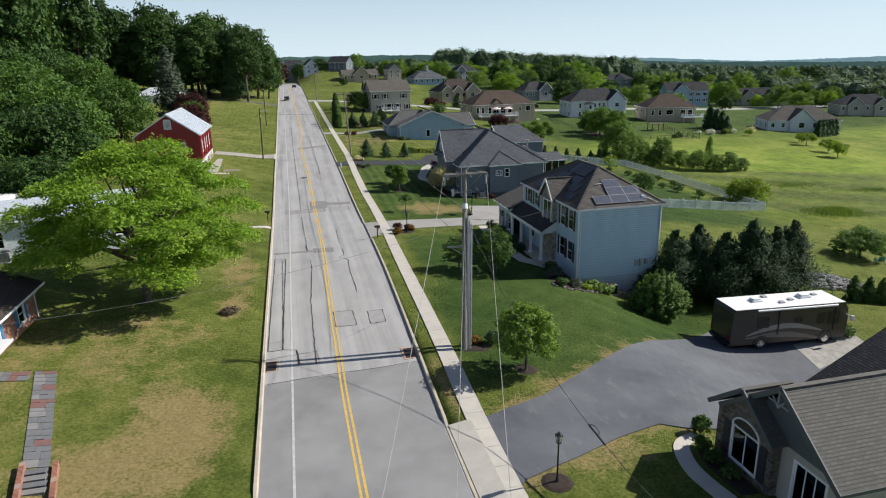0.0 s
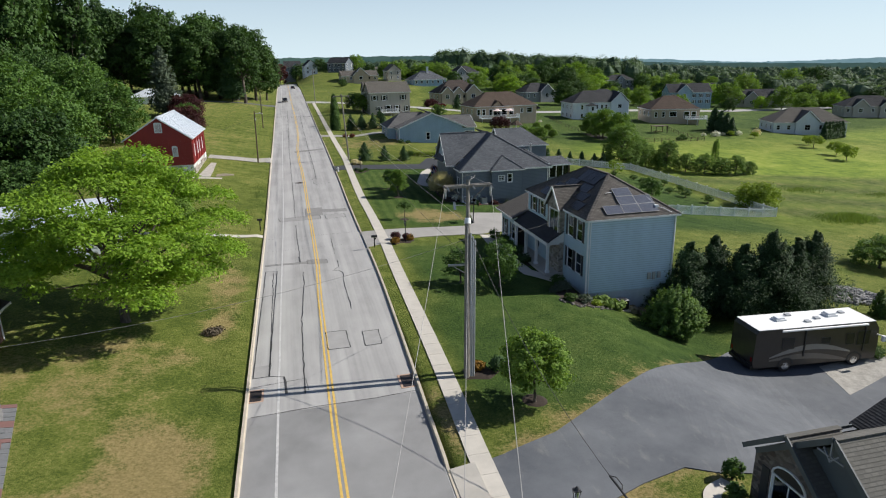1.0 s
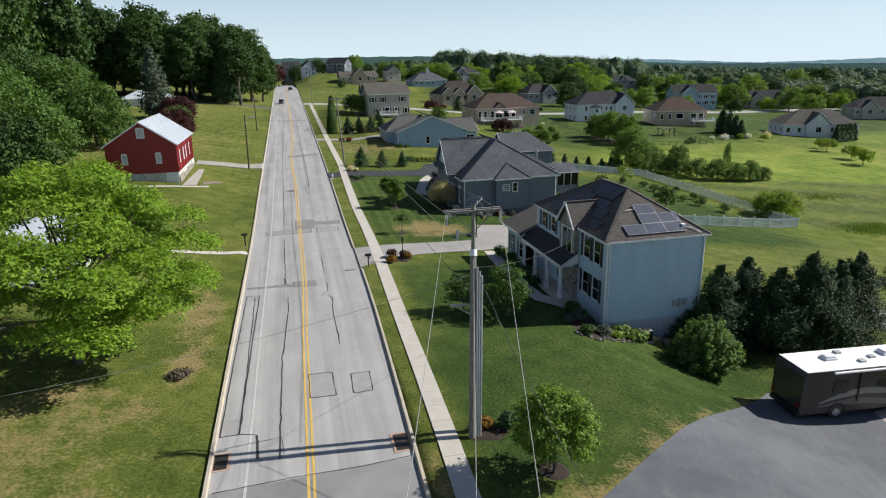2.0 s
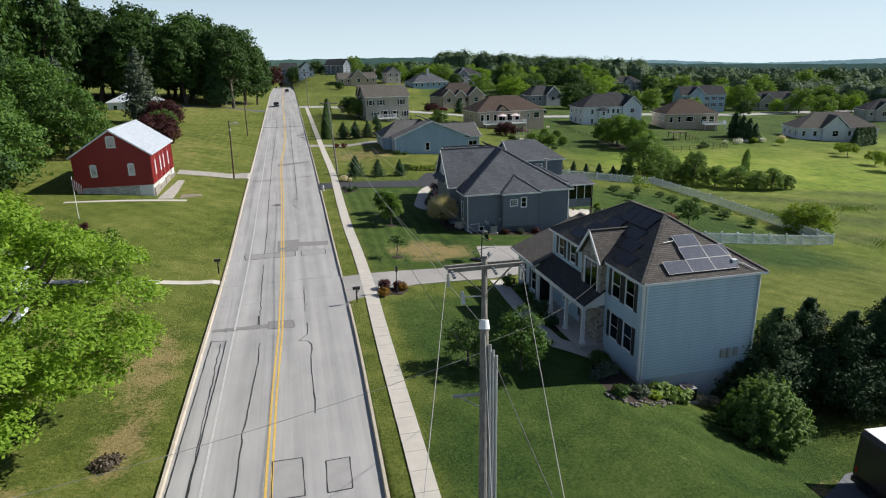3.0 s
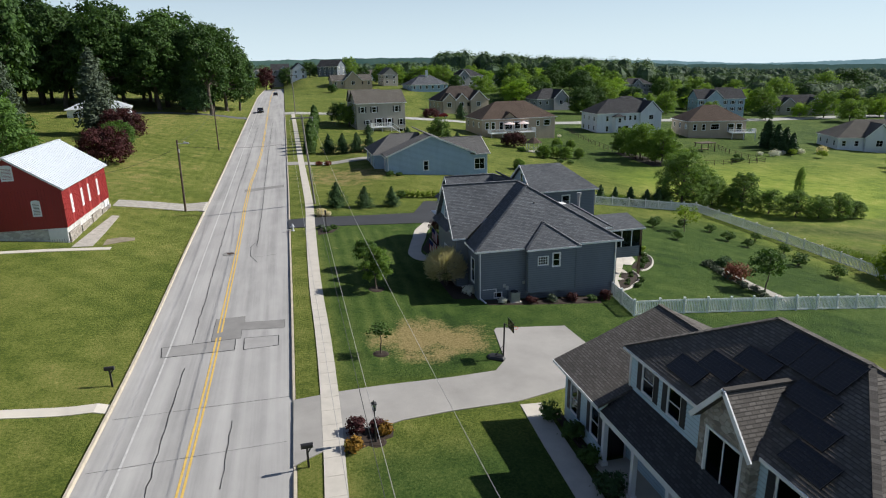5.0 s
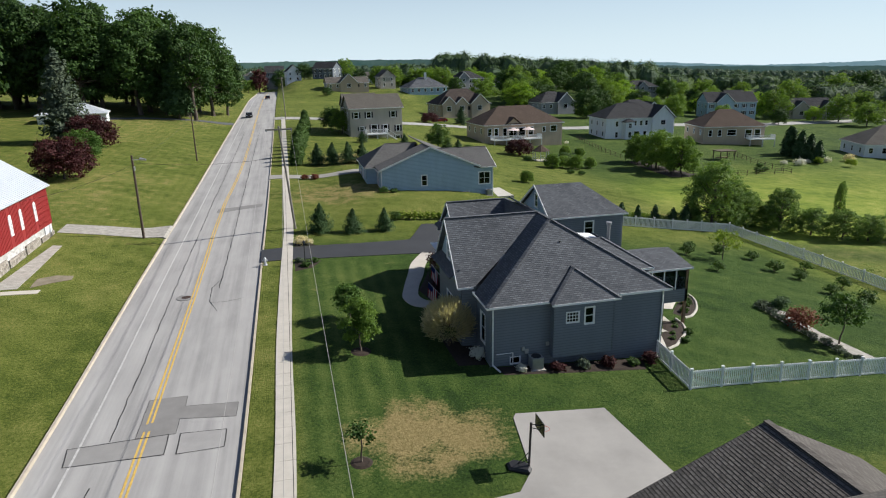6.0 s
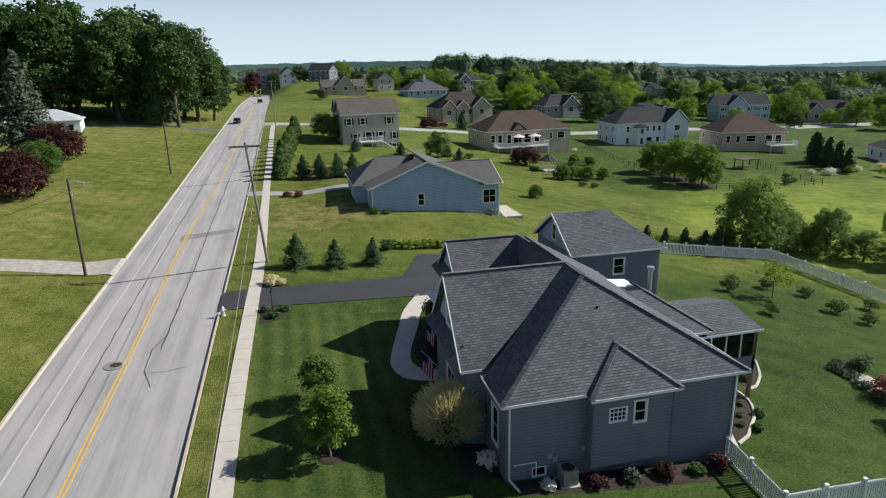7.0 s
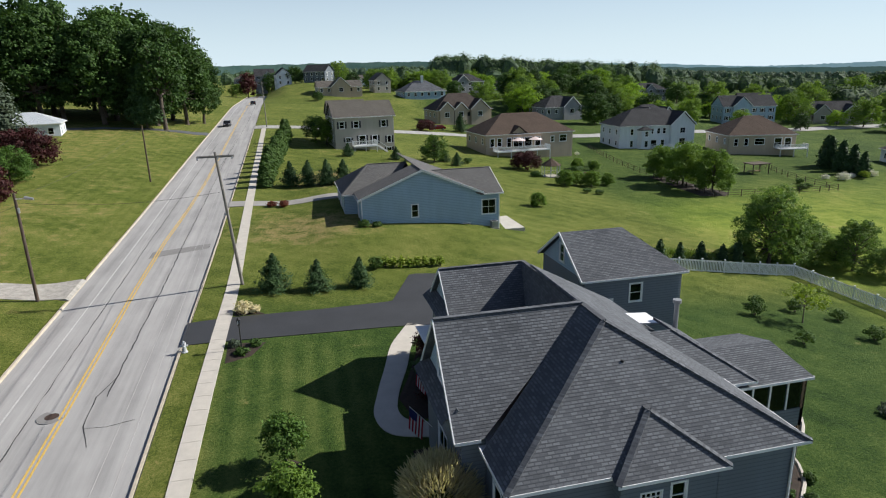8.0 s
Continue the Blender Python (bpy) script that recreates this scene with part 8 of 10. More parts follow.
broadleaf("tree", -13.3, 70.3, 5.0, 2.3, M_LEAF_YOUNG, "small bright green tree beside the footpath", 55, 0.15, 7000, 0.2, 18)

# trees and shrubs of the near gardens
broadleaf("tree", 10.1, 31.8, 4.2, 1.75, M_LEAF_YOUNG, "young round-crowned maple in a mulch ring", 61, 0.22, 9000, 0.15, 22, "young trees", thick=0.07)
broadleaf("tree", 14.3, 50.0, 4.1, 1.8, M_LEAF_MID, "small flowering tree with a thin green crown", 62, 0.12, 5600, 0.14, 14, "young trees", thick=0.08)
broadleaf("tree", 11.4, 51.3, 3.3, 1.5, M_LEAF_BUSH, "small thin-crowned garden tree", 63, 0.15, 3000, 0.14, 12, "young trees", thick=0.07)
broadleaf("tree", 12.5, 87.3, 3.8, 1.25, M_LEAF_YOUNG, "young bright green tree in a mulch ring", 64, 0.22, 6500, 0.15, 16, "young trees", thick=0.06)
broadleaf("tree", 12.3, 92.5, 2.9, 1.05, M_LEAF_MID, "young green tree in a mulch ring", 65, 0.3, 3600, 0.15, 16, "young trees", thick=0.06)
broadleaf("tree", 11.1, 75.2, 2.2, 0.8, M_LEAF_BUSH, "weeping sapling with few leaves", 66, 0.6, 420, 0.16, 7, "young trees", thick=0.04)
fountain_shrub(18.55, 87.3, 3.5, 1.75, "rounded pale straw-coloured willow shrub", 67)
shoot_bush(26.6, 44.0, 3.9, 2.7, "wide bushy green shrub with upright shoots beside the drive", 68)
Cd = conifer("cedar", 30.4, 48.2, 6.3, 3.2, M_LEAF_CEDAR, "dark green ragged pointed cedar", 71, 34000, 0.115, 0.0, "cedar screen", power=0.85, ragged=(0.35, 1.3), boughs=105)
for x, y, s, tl in ((33.0, 48.4, 1.0, 1.05), (34.6, 46.8, 1.0, 1.0), (36.9, 46.4, 1.05, 1.1), (39.4, 46.4, 1.0, 1.0), (41.6, 46.8, 1.0, 1.05), (28.2, 47.6, 0.75, 0.7)):
    again(Cd, x, y, s, x * 31, tl)
Fr = conifer("fir", 11.6, 116.7, 3.2, 1.7, M_LEAF_FIR, "small dark fir standing on lawn", 73, 6500, 0.13, 0.03, "young firs", power=1.0, ragged=(0.4, 1.15))
again(Fr, 15.1, 116.3, 0.85, 50)
again(Fr, 18.7, 116.9, 0.78, 90, 1.05)
for x, y in ((13.6, 160.3), (16.2, 159.2), (18.8, 158.4), (21.2, 158.0)):
    again(Fr, x, y, 1.1, x * 50, 1.05)
Ar = conifer("arborvitae", 9.9, 160.0, 3.9, 1.1, M_LEAF_BUSH, "tall green hedge conifer beside the sidewalk", 75, 3600, 0.28, 0.0, "roadside hedge", power=0.5, ragged=(0.75, 1.1))
for i in range(1, 14):
    again(Ar, 9.9 + 0.3 * i, 160 + 4.2 * i, 0.95 + 0.1 * (i % 3), i * 40, 1.0 + 0.06 * (i % 4))


# ---- trees round the further houses ----
Fb = broadleaf("tree", 104, 301, 12.5, 7.2, M_LEAF_LOCUST, "round bright green tree by the street", 81, 0.06, 7000, 0.5, 18, "street trees")
Fm = broadleaf("tree", 98.5, 335, 13, 7.0, M_LEAF_YOUNG, "round green tree among the houses", 82, 0.06, 7000, 0.5, 18, "street trees")
Fd = broadleaf("tree", 150, 330, 12, 6.5, M_LEAF_OAK, "dark green tree among the houses", 83, 0.06, 7000, 0.5, 18, "street trees")
rnd = random.Random(12)
for x, y, s, o in ((183, 431, 1.5, Fd), (170, 400, 1.3, Fd), (195, 410, 1.4, Fd), (160, 390, 1.2, Fd), (175, 380, 1.3, Fb), (206, 290, 1.0, Fb), (214, 284, 1.0, Fm), (236, 300, 1.1, Fm), (250, 300, 1.0, Fd), (300, 322, 1.5, Fd),
                   (280, 318, 1.3, Fm), (155, 310, 0.9, Fb), (145, 300, 0.9, Fm), (135, 290, 0.8, Fd), (222, 270, 0.55, Fb), (256, 262, 0.6, Fb), (172, 262, 0.6, Fm), (160, 275, 0.7, Fm), (120, 310, 0.8, Fd), (88, 370, 0.8, Fm), (75, 378, 0.8, Fm),
                   (64, 378, 0.85, Fm), (46, 372, 0.6, Fd), (60, 400, 0.9, Fd), (20, 400, 0.8, Fd), (42, 400, 0.8, Fm), (8, 420, 0.8, Fd), (90, 352, 0.6, Fd), (116, 342, 0.9, Fm), (128, 352, 0.9, Fd), (140, 350, 1.0, Fd), (118, 270, 0.45, Fm), (27, 330, 0.35, Fd),
                   (22, 205, 0.5, Fm), (20, 214, 0.45, Fd), (-4, 430, 0.6, Fd), (-9, 400, 0.5, Fm), (228, 250, 0.8, Fm), (262, 286, 0.9, Fm), (198, 262, 0.5, Fd)):
    again(o, x, y, s, x * 17, rnd.uniform(0.9, 1.15)).location.z = far_z(x, y)
Dk = broadleaf("tree", -3.2, 402, 12.5, 4.6, M_LEAF_MAROON, "dark purple-leaved tree at the end of the road", 84, 0.12, 2500, 0.7, 12)
Dk.location.z = far_z(-3.2, 402)
# shade trees in the field and the overgrown hedge
Ht = broadleaf("tree", 85.0, 168.0, 8.4, 3.9, M_LEAF_YOUNG, "round green shade tree over a mulch bed", 85, 0.05, 15000, 0.26, 26, "field trees")
again(Ht, 85.0, 175.6, 0.82, 60, 0.95)
again(Ht, 86.8, 161.6, 0.9, 120, 1.05)
Hb = broadleaf("tree", 66.2, 123.6, 9.5, 4.0, M_LEAF_HEDGE, "tall overgrown hedgerow tree beyond the fence", 86, 0.0, 17000, 0.22, 30, "hedgerow")
for x, y, s, tl in ((69.6, 124.0, 0.75, 0.95), (72.5, 124.5, 0.6, 0.9), (75.0, 120.5, 0.65, 1.0), (77.5, 117.5, 0.55, 0.75), (80.0, 114.8, 0.55, 0.8), (83.0, 113.6, 0.5, 0.75), (86.0, 113.0, 0.5, 0.85), (74.5, 122.5, 0.5, 0.7), (63.6, 124.6, 0.45, 0.6), (60.6, 124.4, 0.3, 0.6), (89, 113, 0.4, 0.7)):
    again(Hb, x, y, s, x * 23, tl)
again(Hb, 90.9, 126.3, 0.22, 0, 2.6, "thin upright young tree in the meadow")
broadleaf("shrub", 70.6, 88.2, 4.2, 3.6, M_LEAF_LIME, "broad yellow-green willow bush by the fence", 87, 0.02, 7000, 0.26, 18, category="shrub")
Fs = conifer("fir", 57, 123.4, 2.6, 0.9, M_LEAF_FIR, "small dark fir by the fence", 88, 900, 0.25, 0.02, "boundary firs", power=0.7)
for x in (54.5, 52.0, 49.5, 60.0, 62.0):
    again(Fs, x, 123.6, 0.9 + 0.1 * (int(x) % 3), x * 9, 1.0)
Dh = conifer("fir", 130.0, 180.0, 7.0, 2.0, M_LEAF_FIR, "dense dark fir in a clump on the lawn", 89, 2600, 0.5, 0.0, "fir clump", power=0.55)
for x, y, s in ((129.6, 176.5, 0.95), (129.0, 173.0, 0.9), (131.5, 182.5, 1.0), (128.6, 170.0, 0.75)):
    again(Dh, x, y, s, x * 7, 1.0)
for x, y in ((156.0, 163.2), (158.4, 164.3), (160.8, 165.5), (163.2, 166.6), (165.6, 167.8), (168.0, 169.0)):
    again(Dh, x, y, 0.68, x * 13, 1.1, "dark upright evergreen beside the white house")
broadleaf("tree", 60.3, 56.5, 3.7, 2.9, M_LEAF_HEDGE, "low spreading olive-green tree on the lawn", 91, 0.1, 7000, 0.22, 20, thick=0.12)
Jt = broadleaf("tree", 135.0, 145.0, 3.6, 2.2, M_LEAF_LIME, "small round tree on the lawn", 90, 0.25, 1600, 0.3, 9, "lawn trees")
for x, y, s in ((130.6, 133.0, 1.0), (126.0, 125.5, 1.1), (138, 150, 0.8), (127, 168, 0.5), (132, 164, 0.55)):
    again(Jt, x, y, s, x * 5)
for x, y, s in ((73, 188, 0.35), (67, 169.5, 0.45), (64.5, 170.5, 0.4), (61.5, 169.0, 0.45), (71.0, 171.0, 0.35), (48.6, 150, 0.32), (70.0, 175.0, 0.3), (76, 186, 0.3)):
    again(Ht, x, y, s, x * 11, 0.8)
again(Mp, 60.0, 184.5, 0.75, 30, 0.85)
again(Mp, 53.0, 246.0, 0.7, 60, 0.8)
again(Fr, 65.0, 252.0, 1.6, 10, 1.1)
for x, y in ((25, 190), (44, 188), (45.5, 184), (34, 187)):
    again(Fr, x, y, 0.9, x * 19, 0.9)


# more trees between the far houses
rnd = random.Random(31)
HOMES = [(o.location.x, o.location.y) for o in bpy.data.objects if o.parent is None and o.name.split(".")[0] == "house"]
k = 0
while k < 95:
    x, y = rnd.uniform(45, 340), rnd.uniform(246, 430)
    if any(math.hypot(x - a, y - b) < 15 or (abs(x - a * y / b) < 9 and b - 60 < y < b) for a, b in HOMES) or y < 275 - 0.1 * x + 8 and rnd.random() < 0.6:
        continue
    again((Fm, Fd, Fb, Fd, Fm)[k % 5], x, y, rnd.uniform(0.45, 0.95), rnd.uniform(0, 360), rnd.uniform(0.85, 1.15)).location.z = far_z(x, y)
    k += 1


def reeds():
    """Tall reeds and weeds in the hollow behind the fence."""
    rng = random.Random(9)
    m = Mesh()
    n = 0
    clumps = ((79.5, 79.0, 5.6, 3.6, 1.0), (73.0, 96.0, 3.0, 9.0, 0.5), (88.0, 98.0, 9.0, 5.0, 0.35), (57.0, 127.0, 9.0, 2.6, 0.8), (101.0, 92.0, 9.0, 3.0, 0.4))
    while n < 7000:
        cx, cy, rx, ry, tall = clumps[rng.choices(range(5), (5, 2, 2, 1.5, 1.5))[0]]
        a, q = rng.uniform(0, 2 * math.pi), abs(rng.gauss(0, 0.55))
        x, y = cx + rx * q * math.cos(a), cy + ry * q * math.sin(a)
        z = ground_z(x, y)
        w, h = rng.uniform(0, math.pi), tall * rng.uniform(0.4, 1.0) * max(0.25, 1.1 - 0.7 * q)
        c, s = math.cos(w) * 0.06, math.sin(w) * 0.06
        lx, ly = rng.gauss(0, 0.15), rng.gauss(0, 0.15)
        m.face([(x - c, y - s, z - 0.05), (x + c, y + s, z - 0.05), (x + c * 0.6 + lx, y + s * 0.6 + ly, z + h * 0.7), (x + lx * 1.5, y + ly * 1.5, z + h)])
        n += 1
    single("reeds", m, M_LEAF_REED, "tall green and brown reeds behind the fence", "reeds", kind="stuff")


reeds()


def far_woods():
    """Tree tops to the skyline, as one wood."""
    rng = np.random.default_rng(77)
    spots, ways, core = ([], []), ([], []), Mesh()
    def put_tree(x, y, hgt, rad, n):
        z = far_z(x, y)
        w = rng.normal(0, 1, (n, 3)) + np.array((0, 0, 0.45))
        w /= np.linalg.norm(w, axis=1)[:, None]
        lump = 1 + 0.2 * np.sin(w[:, :1] * 4 + x) * np.cos(w[:, 1:2] * 3.4 + y) * np.cos(w[:, 2:] * 3 + x * y)
        k = rng.uniform(0.86, 1.02, (n, 1)) * lump
        # trees beyond 850 m take the haze-tinted leaves
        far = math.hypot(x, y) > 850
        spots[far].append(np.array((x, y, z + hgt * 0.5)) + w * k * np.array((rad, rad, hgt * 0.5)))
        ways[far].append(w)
        # an added lumpy core closes the gaps between the leaves
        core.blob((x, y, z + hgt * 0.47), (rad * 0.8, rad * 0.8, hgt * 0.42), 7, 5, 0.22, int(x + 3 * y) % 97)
    for i in range(1700):
        way = rng.uniform(-3, 62)
        r = 390 + 1500 * rng.random() ** 1.6
        if way < 9 and r < 600:
            continue
        x, y = r * math.sin(radians(way)), r * math.cos(radians(way))
        if noise.noise(Vector((x * 0.006, y * 0.006, 1.0))) < (0.05 if r < 640 else -0.12) and r < 900:
            continue
        put_tree(x, y, rng.uniform(8, 14) * (1.0 if r < 700 else 1.1), rng.uniform(5.5, 9), 260 if r < 800 else 90)
    # the tall wood behind the houses
    for i in range(190):
        way = rng.uniform(13.2, 30)
        r = rng.uniform(560, 660)
        put_tree(r * math.sin(radians(way)), r * math.cos(radians(way)), rng.uniform(18, 25), rng.uniform(6, 9.5), 330)
    for i in range(60):
        way = rng.uniform(-30, -4)
        r = rng.uniform(330, 480)
        put_tree(r * math.sin(radians(way)), r * math.cos(radians(way)), rng.uniform(18, 24), 8, 150)
    woods = tagged(new("far_woods"), "dark green woods between far houses up to the skyline", "woods", kind="stuff")
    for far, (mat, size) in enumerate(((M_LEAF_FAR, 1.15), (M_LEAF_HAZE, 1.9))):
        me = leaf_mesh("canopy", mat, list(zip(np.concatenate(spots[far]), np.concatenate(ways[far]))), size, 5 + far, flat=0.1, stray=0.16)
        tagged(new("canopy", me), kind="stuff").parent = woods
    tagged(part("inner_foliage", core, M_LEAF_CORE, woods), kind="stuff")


far_woods()


def ridge(name, r, low, seed, mat, label):
    """A long wooded hill on the skyline."""
    m = Mesh()
    n = 700
    pts = []
    for i in range(n + 1):
        way = -40 + 110 * i / n
        h = low(way) + r * 0.0035 * noise.noise(Vector((way * 0.09, seed, 0.0))) + r * 0.0012 * noise.noise(Vector((way * 0.9, seed, 5.0))) + r * 0.0006 * noise.noise(Vector((way * 4.0, seed, 9.0))) + r * 0.0006 * noise.noise(Vector((way * 17.0, seed, 2.0)))
        pts.append((r * math.sin(radians(way)), r * math.cos(radians(way)), h))
    for a, b in zip(pts, pts[1:]):
        m.face([(a[0] * 0.97, a[1] * 0.97, -160), (b[0] * 0.97, b[1] * 0.97, -160), b, a])
    single(name, m, mat, label, "backdrop", kind="structure")


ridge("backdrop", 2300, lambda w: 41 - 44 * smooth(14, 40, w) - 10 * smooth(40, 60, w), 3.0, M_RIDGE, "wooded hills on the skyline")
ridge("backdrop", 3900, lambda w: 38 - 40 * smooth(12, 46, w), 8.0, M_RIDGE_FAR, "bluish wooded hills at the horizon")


M_PATCHED2 = plain("older_patch", (0.265, 0.26, 0.252), 0.9, vary=0.14, scale=1.0, bump=0.3, fine=80)
M_PATCHED3 = plain("pale_patch", (0.305, 0.3, 0.292), 0.9, vary=0.12, scale=1.0, bump=0.3, fine=80)
M_RUSTY_CONCRETE = plain("stained_concrete", (0.4, 0.27, 0.2), 0.9, vary=0.2)
M_RUST = plain("rusty_iron", (0.05, 0.03, 0.022), 0.8, vary=0.3)

# ---- patches, cracks, drains on the road ----
def road_patch(poly, mat, label):
    m = Mesh()
    flat_on(m, poly, 0.007)
    part("asphalt_patch", m, mat, road, label)
    line = Mesh()
    for a, b in zip(poly, poly[1:] + poly[:1]):
        seal(line, [a, b], 0.06 if mat is not M_PATCHED else 0.025, 3, 0.012)
    part("seal_line", line, M_TAR, road)


def seal(mesh, pts, w=0.05, seed=0, wob=0.0):
    """A wandering strip of tar."""
    rnd = random.Random(seed)
    fine = []
    for a, b in zip(pts, pts[1:]):
        n = max(1, int(math.hypot(b[0] - a[0], b[1] - a[1]) / 0.7)) if wob else 1
        for i in range(n):
            fine.append((a[0] + (b[0] - a[0]) * i / n + rnd.gauss(0, wob), a[1] + (b[1] - a[1]) * i / n))
    fine.append(pts[-1])
    left, right = [], []
    for i, p in enumerate(fine):
        q0, q1 = fine[max(0, i - 1)], fine[min(len(fine) - 1, i + 1)]
        d = Vector((q1[0] - q0[0], q1[1] - q0[1]))
        d = d.normalized() if d.length > 1e-6 else Vector((0, 1))
        s = w * 0.5 * (rnd.uniform(0.6, 1.3) if wob else 1)
        left.append((p[0] - d.y * s, p[1] + d.x * s))
        right.append((p[0] + d.y * s, p[1] - d.x * s))
    for i in range(len(fine) - 1):
        c = [right[i], right[i + 1], left[i + 1], left[i]]
        mesh.face([(x, y, road_top(x, y) + 0.012) for x, y in c], c)


for poly, mat in (([(-3.1, 78.8), (1.6, 78.45), (1.55, 80.3), (-3.35, 80.42)], M_PATCHED2),
                  ([(-0.1, 80.36), (1.9, 80.24), (1.9, 81.7), (4.9, 81.05), (4.95, 82.55), (2.04, 83.0), (2.0, 84.17), (-0.1, 84.3)], M_PATCHED),
                  ([(2.2, 78.3), (4.5, 78.25), (4.5, 79.9), (2.15, 80.2)], M_PATCHED3),
                  ([(-4.35, 61.38), (-0.6, 60.9), (-0.6, 61.56), (-4.4, 61.81)], M_PATCHED), ([(-0.6, 60.6), (1.25, 60.3), (1.15, 61.75), (-0.62, 62.1)], M_PATCHED),
                  ([(-4.5, 39.0), (-3.6, 39.0), (-3.3, 59.5), (-4.3, 59.7)], M_PATCHED3), ([(0.0, 41.5), (1.4, 41.4), (1.36, 44.2), (0.0, 44.3)], M_PATCHED3),
                  ([(2.35, 41.3), (3.4, 41.3), (3.5, 43.6), (2.4, 43.6)], M_PATCHED3), ([(-0.4, 129.2), (5.0, 130.6), (5.0, 132.2), (-0.4, 131.2)], M_PATCHED)):
    road_patch(poly, mat, "square-cut patch in the asphalt")
for i, (pts, w) in enumerate((([(-1.35, 76.7), (-1.33, 69.3), (-1.2, 61.6)], 0.09), ([(-1.46, 140), (-1.42, 112), (-1.35, 89.4), (-1.36, 80.5)], 0.09), ([(-1.1, 58.3), (-1.06, 55.2), (-1.5, 46.4), (-1.6, 36.3)], 0.09),
                              ([(2.12, 69.2), (2.04, 63.2)], 0.07), ([(2.12, 60.8), (2.1, 58.8), (1.5, 57.8), (2.04, 57.56), (2.28, 56.9), (2.16, 54.4), (2.12, 48.0)], 0.09),
                              ([(-3.6, 59.0), (-3.56, 39.0), (-2.75, 38.7)], 0.08), ([(2.28, 101.7), (2.36, 121.3), (2.25, 133.6), (2.29, 170.5), (2.4, 215)], 0.1),
                              ([(2.5, 96.7), (1.8, 98.8), (1.65, 101.9), (2.3, 104)], 0.08), ([(1.8, 98.6), (3.0, 98.4), (4.4, 98.7)], 0.05), ([(-1.4, 140), (-1.2, 175), (-1.14, 211)], 0.1),
                              ([(-4.4, 34.62), (-1, 34.7), (2, 34.6), (4.3, 34.7)], 0.07), ([(-4.5, 37.9), (-1.5, 38.1), (-1.4, 36.6)], 0.05), ([(-2.7, 38.7), (-2.6, 36.6)], 0.22),
                              ([(-4.4, 71.4), (0, 71.2), (5.2, 70.9)], 0.035), ([(-4.4, 66.4), (0, 66.3), (5.1, 66.2)], 0.03), ([(-1.35, 63.5), (-1.3, 61.7)], 0.1))):
    m = Mesh()
    seal(m, pts, w * 0.66, i, 0.028 if w > 0.06 else 0.012)
    part("tar_seam", m, M_TAR, road, "black tar crack seal")


def drain(x0, x1, y0, y1, side):
    d = thing("storm_drain", (x0 + x1) / 2, (y0 + y1) / 2, road_top((x0 + x1) / 2, (y0 + y1) / 2), "rusty iron storm drain grate set against the kerb", "storm drain")
    z = road_top((x0 + x1) / 2, (y0 + y1) / 2) + 0.014
    m = Mesh()
    for a, b, c, e in ((x0 - 0.12, x1 + 0.12, y0 - 0.12, y0), (x0 - 0.12, x1 + 0.12, y1, y1 + 0.12), (x0 - 0.12, x0, y0, y1), (x1, x1 + 0.12, y0, y1)):
        m.box(a, b, c, e, z - 0.3, z)
    part("surround", m, M_RUSTY_CONCRETE, d, "pinkish concrete surround")
    # a black plate under the bars stands in for the dark hole
    part("pit", Mesh().box(x0, x1, y0, y1, z - 0.2, z - 0.005), M_BLACK, d)
    n = 10
    for i in range(n):
        y = y0 + (y1 - y0) * (i + 0.25) / n
        part("bar", Mesh().box(x0, x1, y, y + (y1 - y0) * 0.3 / n, z - 0.02, z + 0.002), M_RUST, d)


drain(-4.58, -3.95, 36.25, 37.45, -1)
drain(3.72, 4.42, 35.25, 36.6, 1)
mh = thing("manhole_cover", -0.2, 100.4, road_top(-0.2, 100.4), "round iron manhole cover in a dark asphalt ring", "manhole cover")
part("ring", Mesh().tube((-0.2, 100.4, road_top(-0.2, 100.4) - 0.05), (-0.2, 100.4, road_top(-0.2, 100.4) + 0.008), 0.75, n=24), M_PATCHED, mh)
part("lid", Mesh().tube((-0.2, 100.4, road_top(-0.2, 100.4) - 0.05), (-0.2, 100.4, road_top(-0.2, 100.4) + 0.016), 0.36, n=24), M_RUST, mh)


# ---- poles, wires, fence ----
M_INSULATOR = plain("grey_polymer", (0.22, 0.23, 0.25), 0.45, vary=0.1)


def pole(x, y, tx, ty, height, mat, label, arm=2.75, r=0.14, arm_mat=None, transformer=False):
    z = ground_z(x, y)
    p = thing("utility_pole", x, y, z, label, "utility pole")
    m = Mesh().tube((x, y, z - 0.5), (tx, ty, height), r, r * 0.72, 14)
    m.smooth = False
    part("pole", m, mat, p)
    if arm:
        m = Mesh().box(tx - arm / 2, tx + arm / 2, ty - 0.23, ty - 0.11, height - 0.42, height - 0.28).box(tx - arm / 2, tx + arm / 2, ty + 0.11, ty + 0.23, height - 0.42, height - 0.28)
        c = part("crossarm", m, mat, p, "weathered timber double crossarm")
        for u in (tx - arm / 2 + 0.1, tx + 0.22, tx + arm / 2 - 0.1):
            for s in (-1, 1):
                m = Mesh()
                for k in range(6):
                    v = ty + s * (0.26 + 0.07 * k)
                    m.tube((u, v, height - 0.35 - 0.02 * k), (u, v + s * 0.04, height - 0.36 - 0.02 * k), 0.06 if k % 2 else 0.035, n=8)
                part("insulator", m, M_INSULATOR, c, "grey dead-end insulator")
    return p


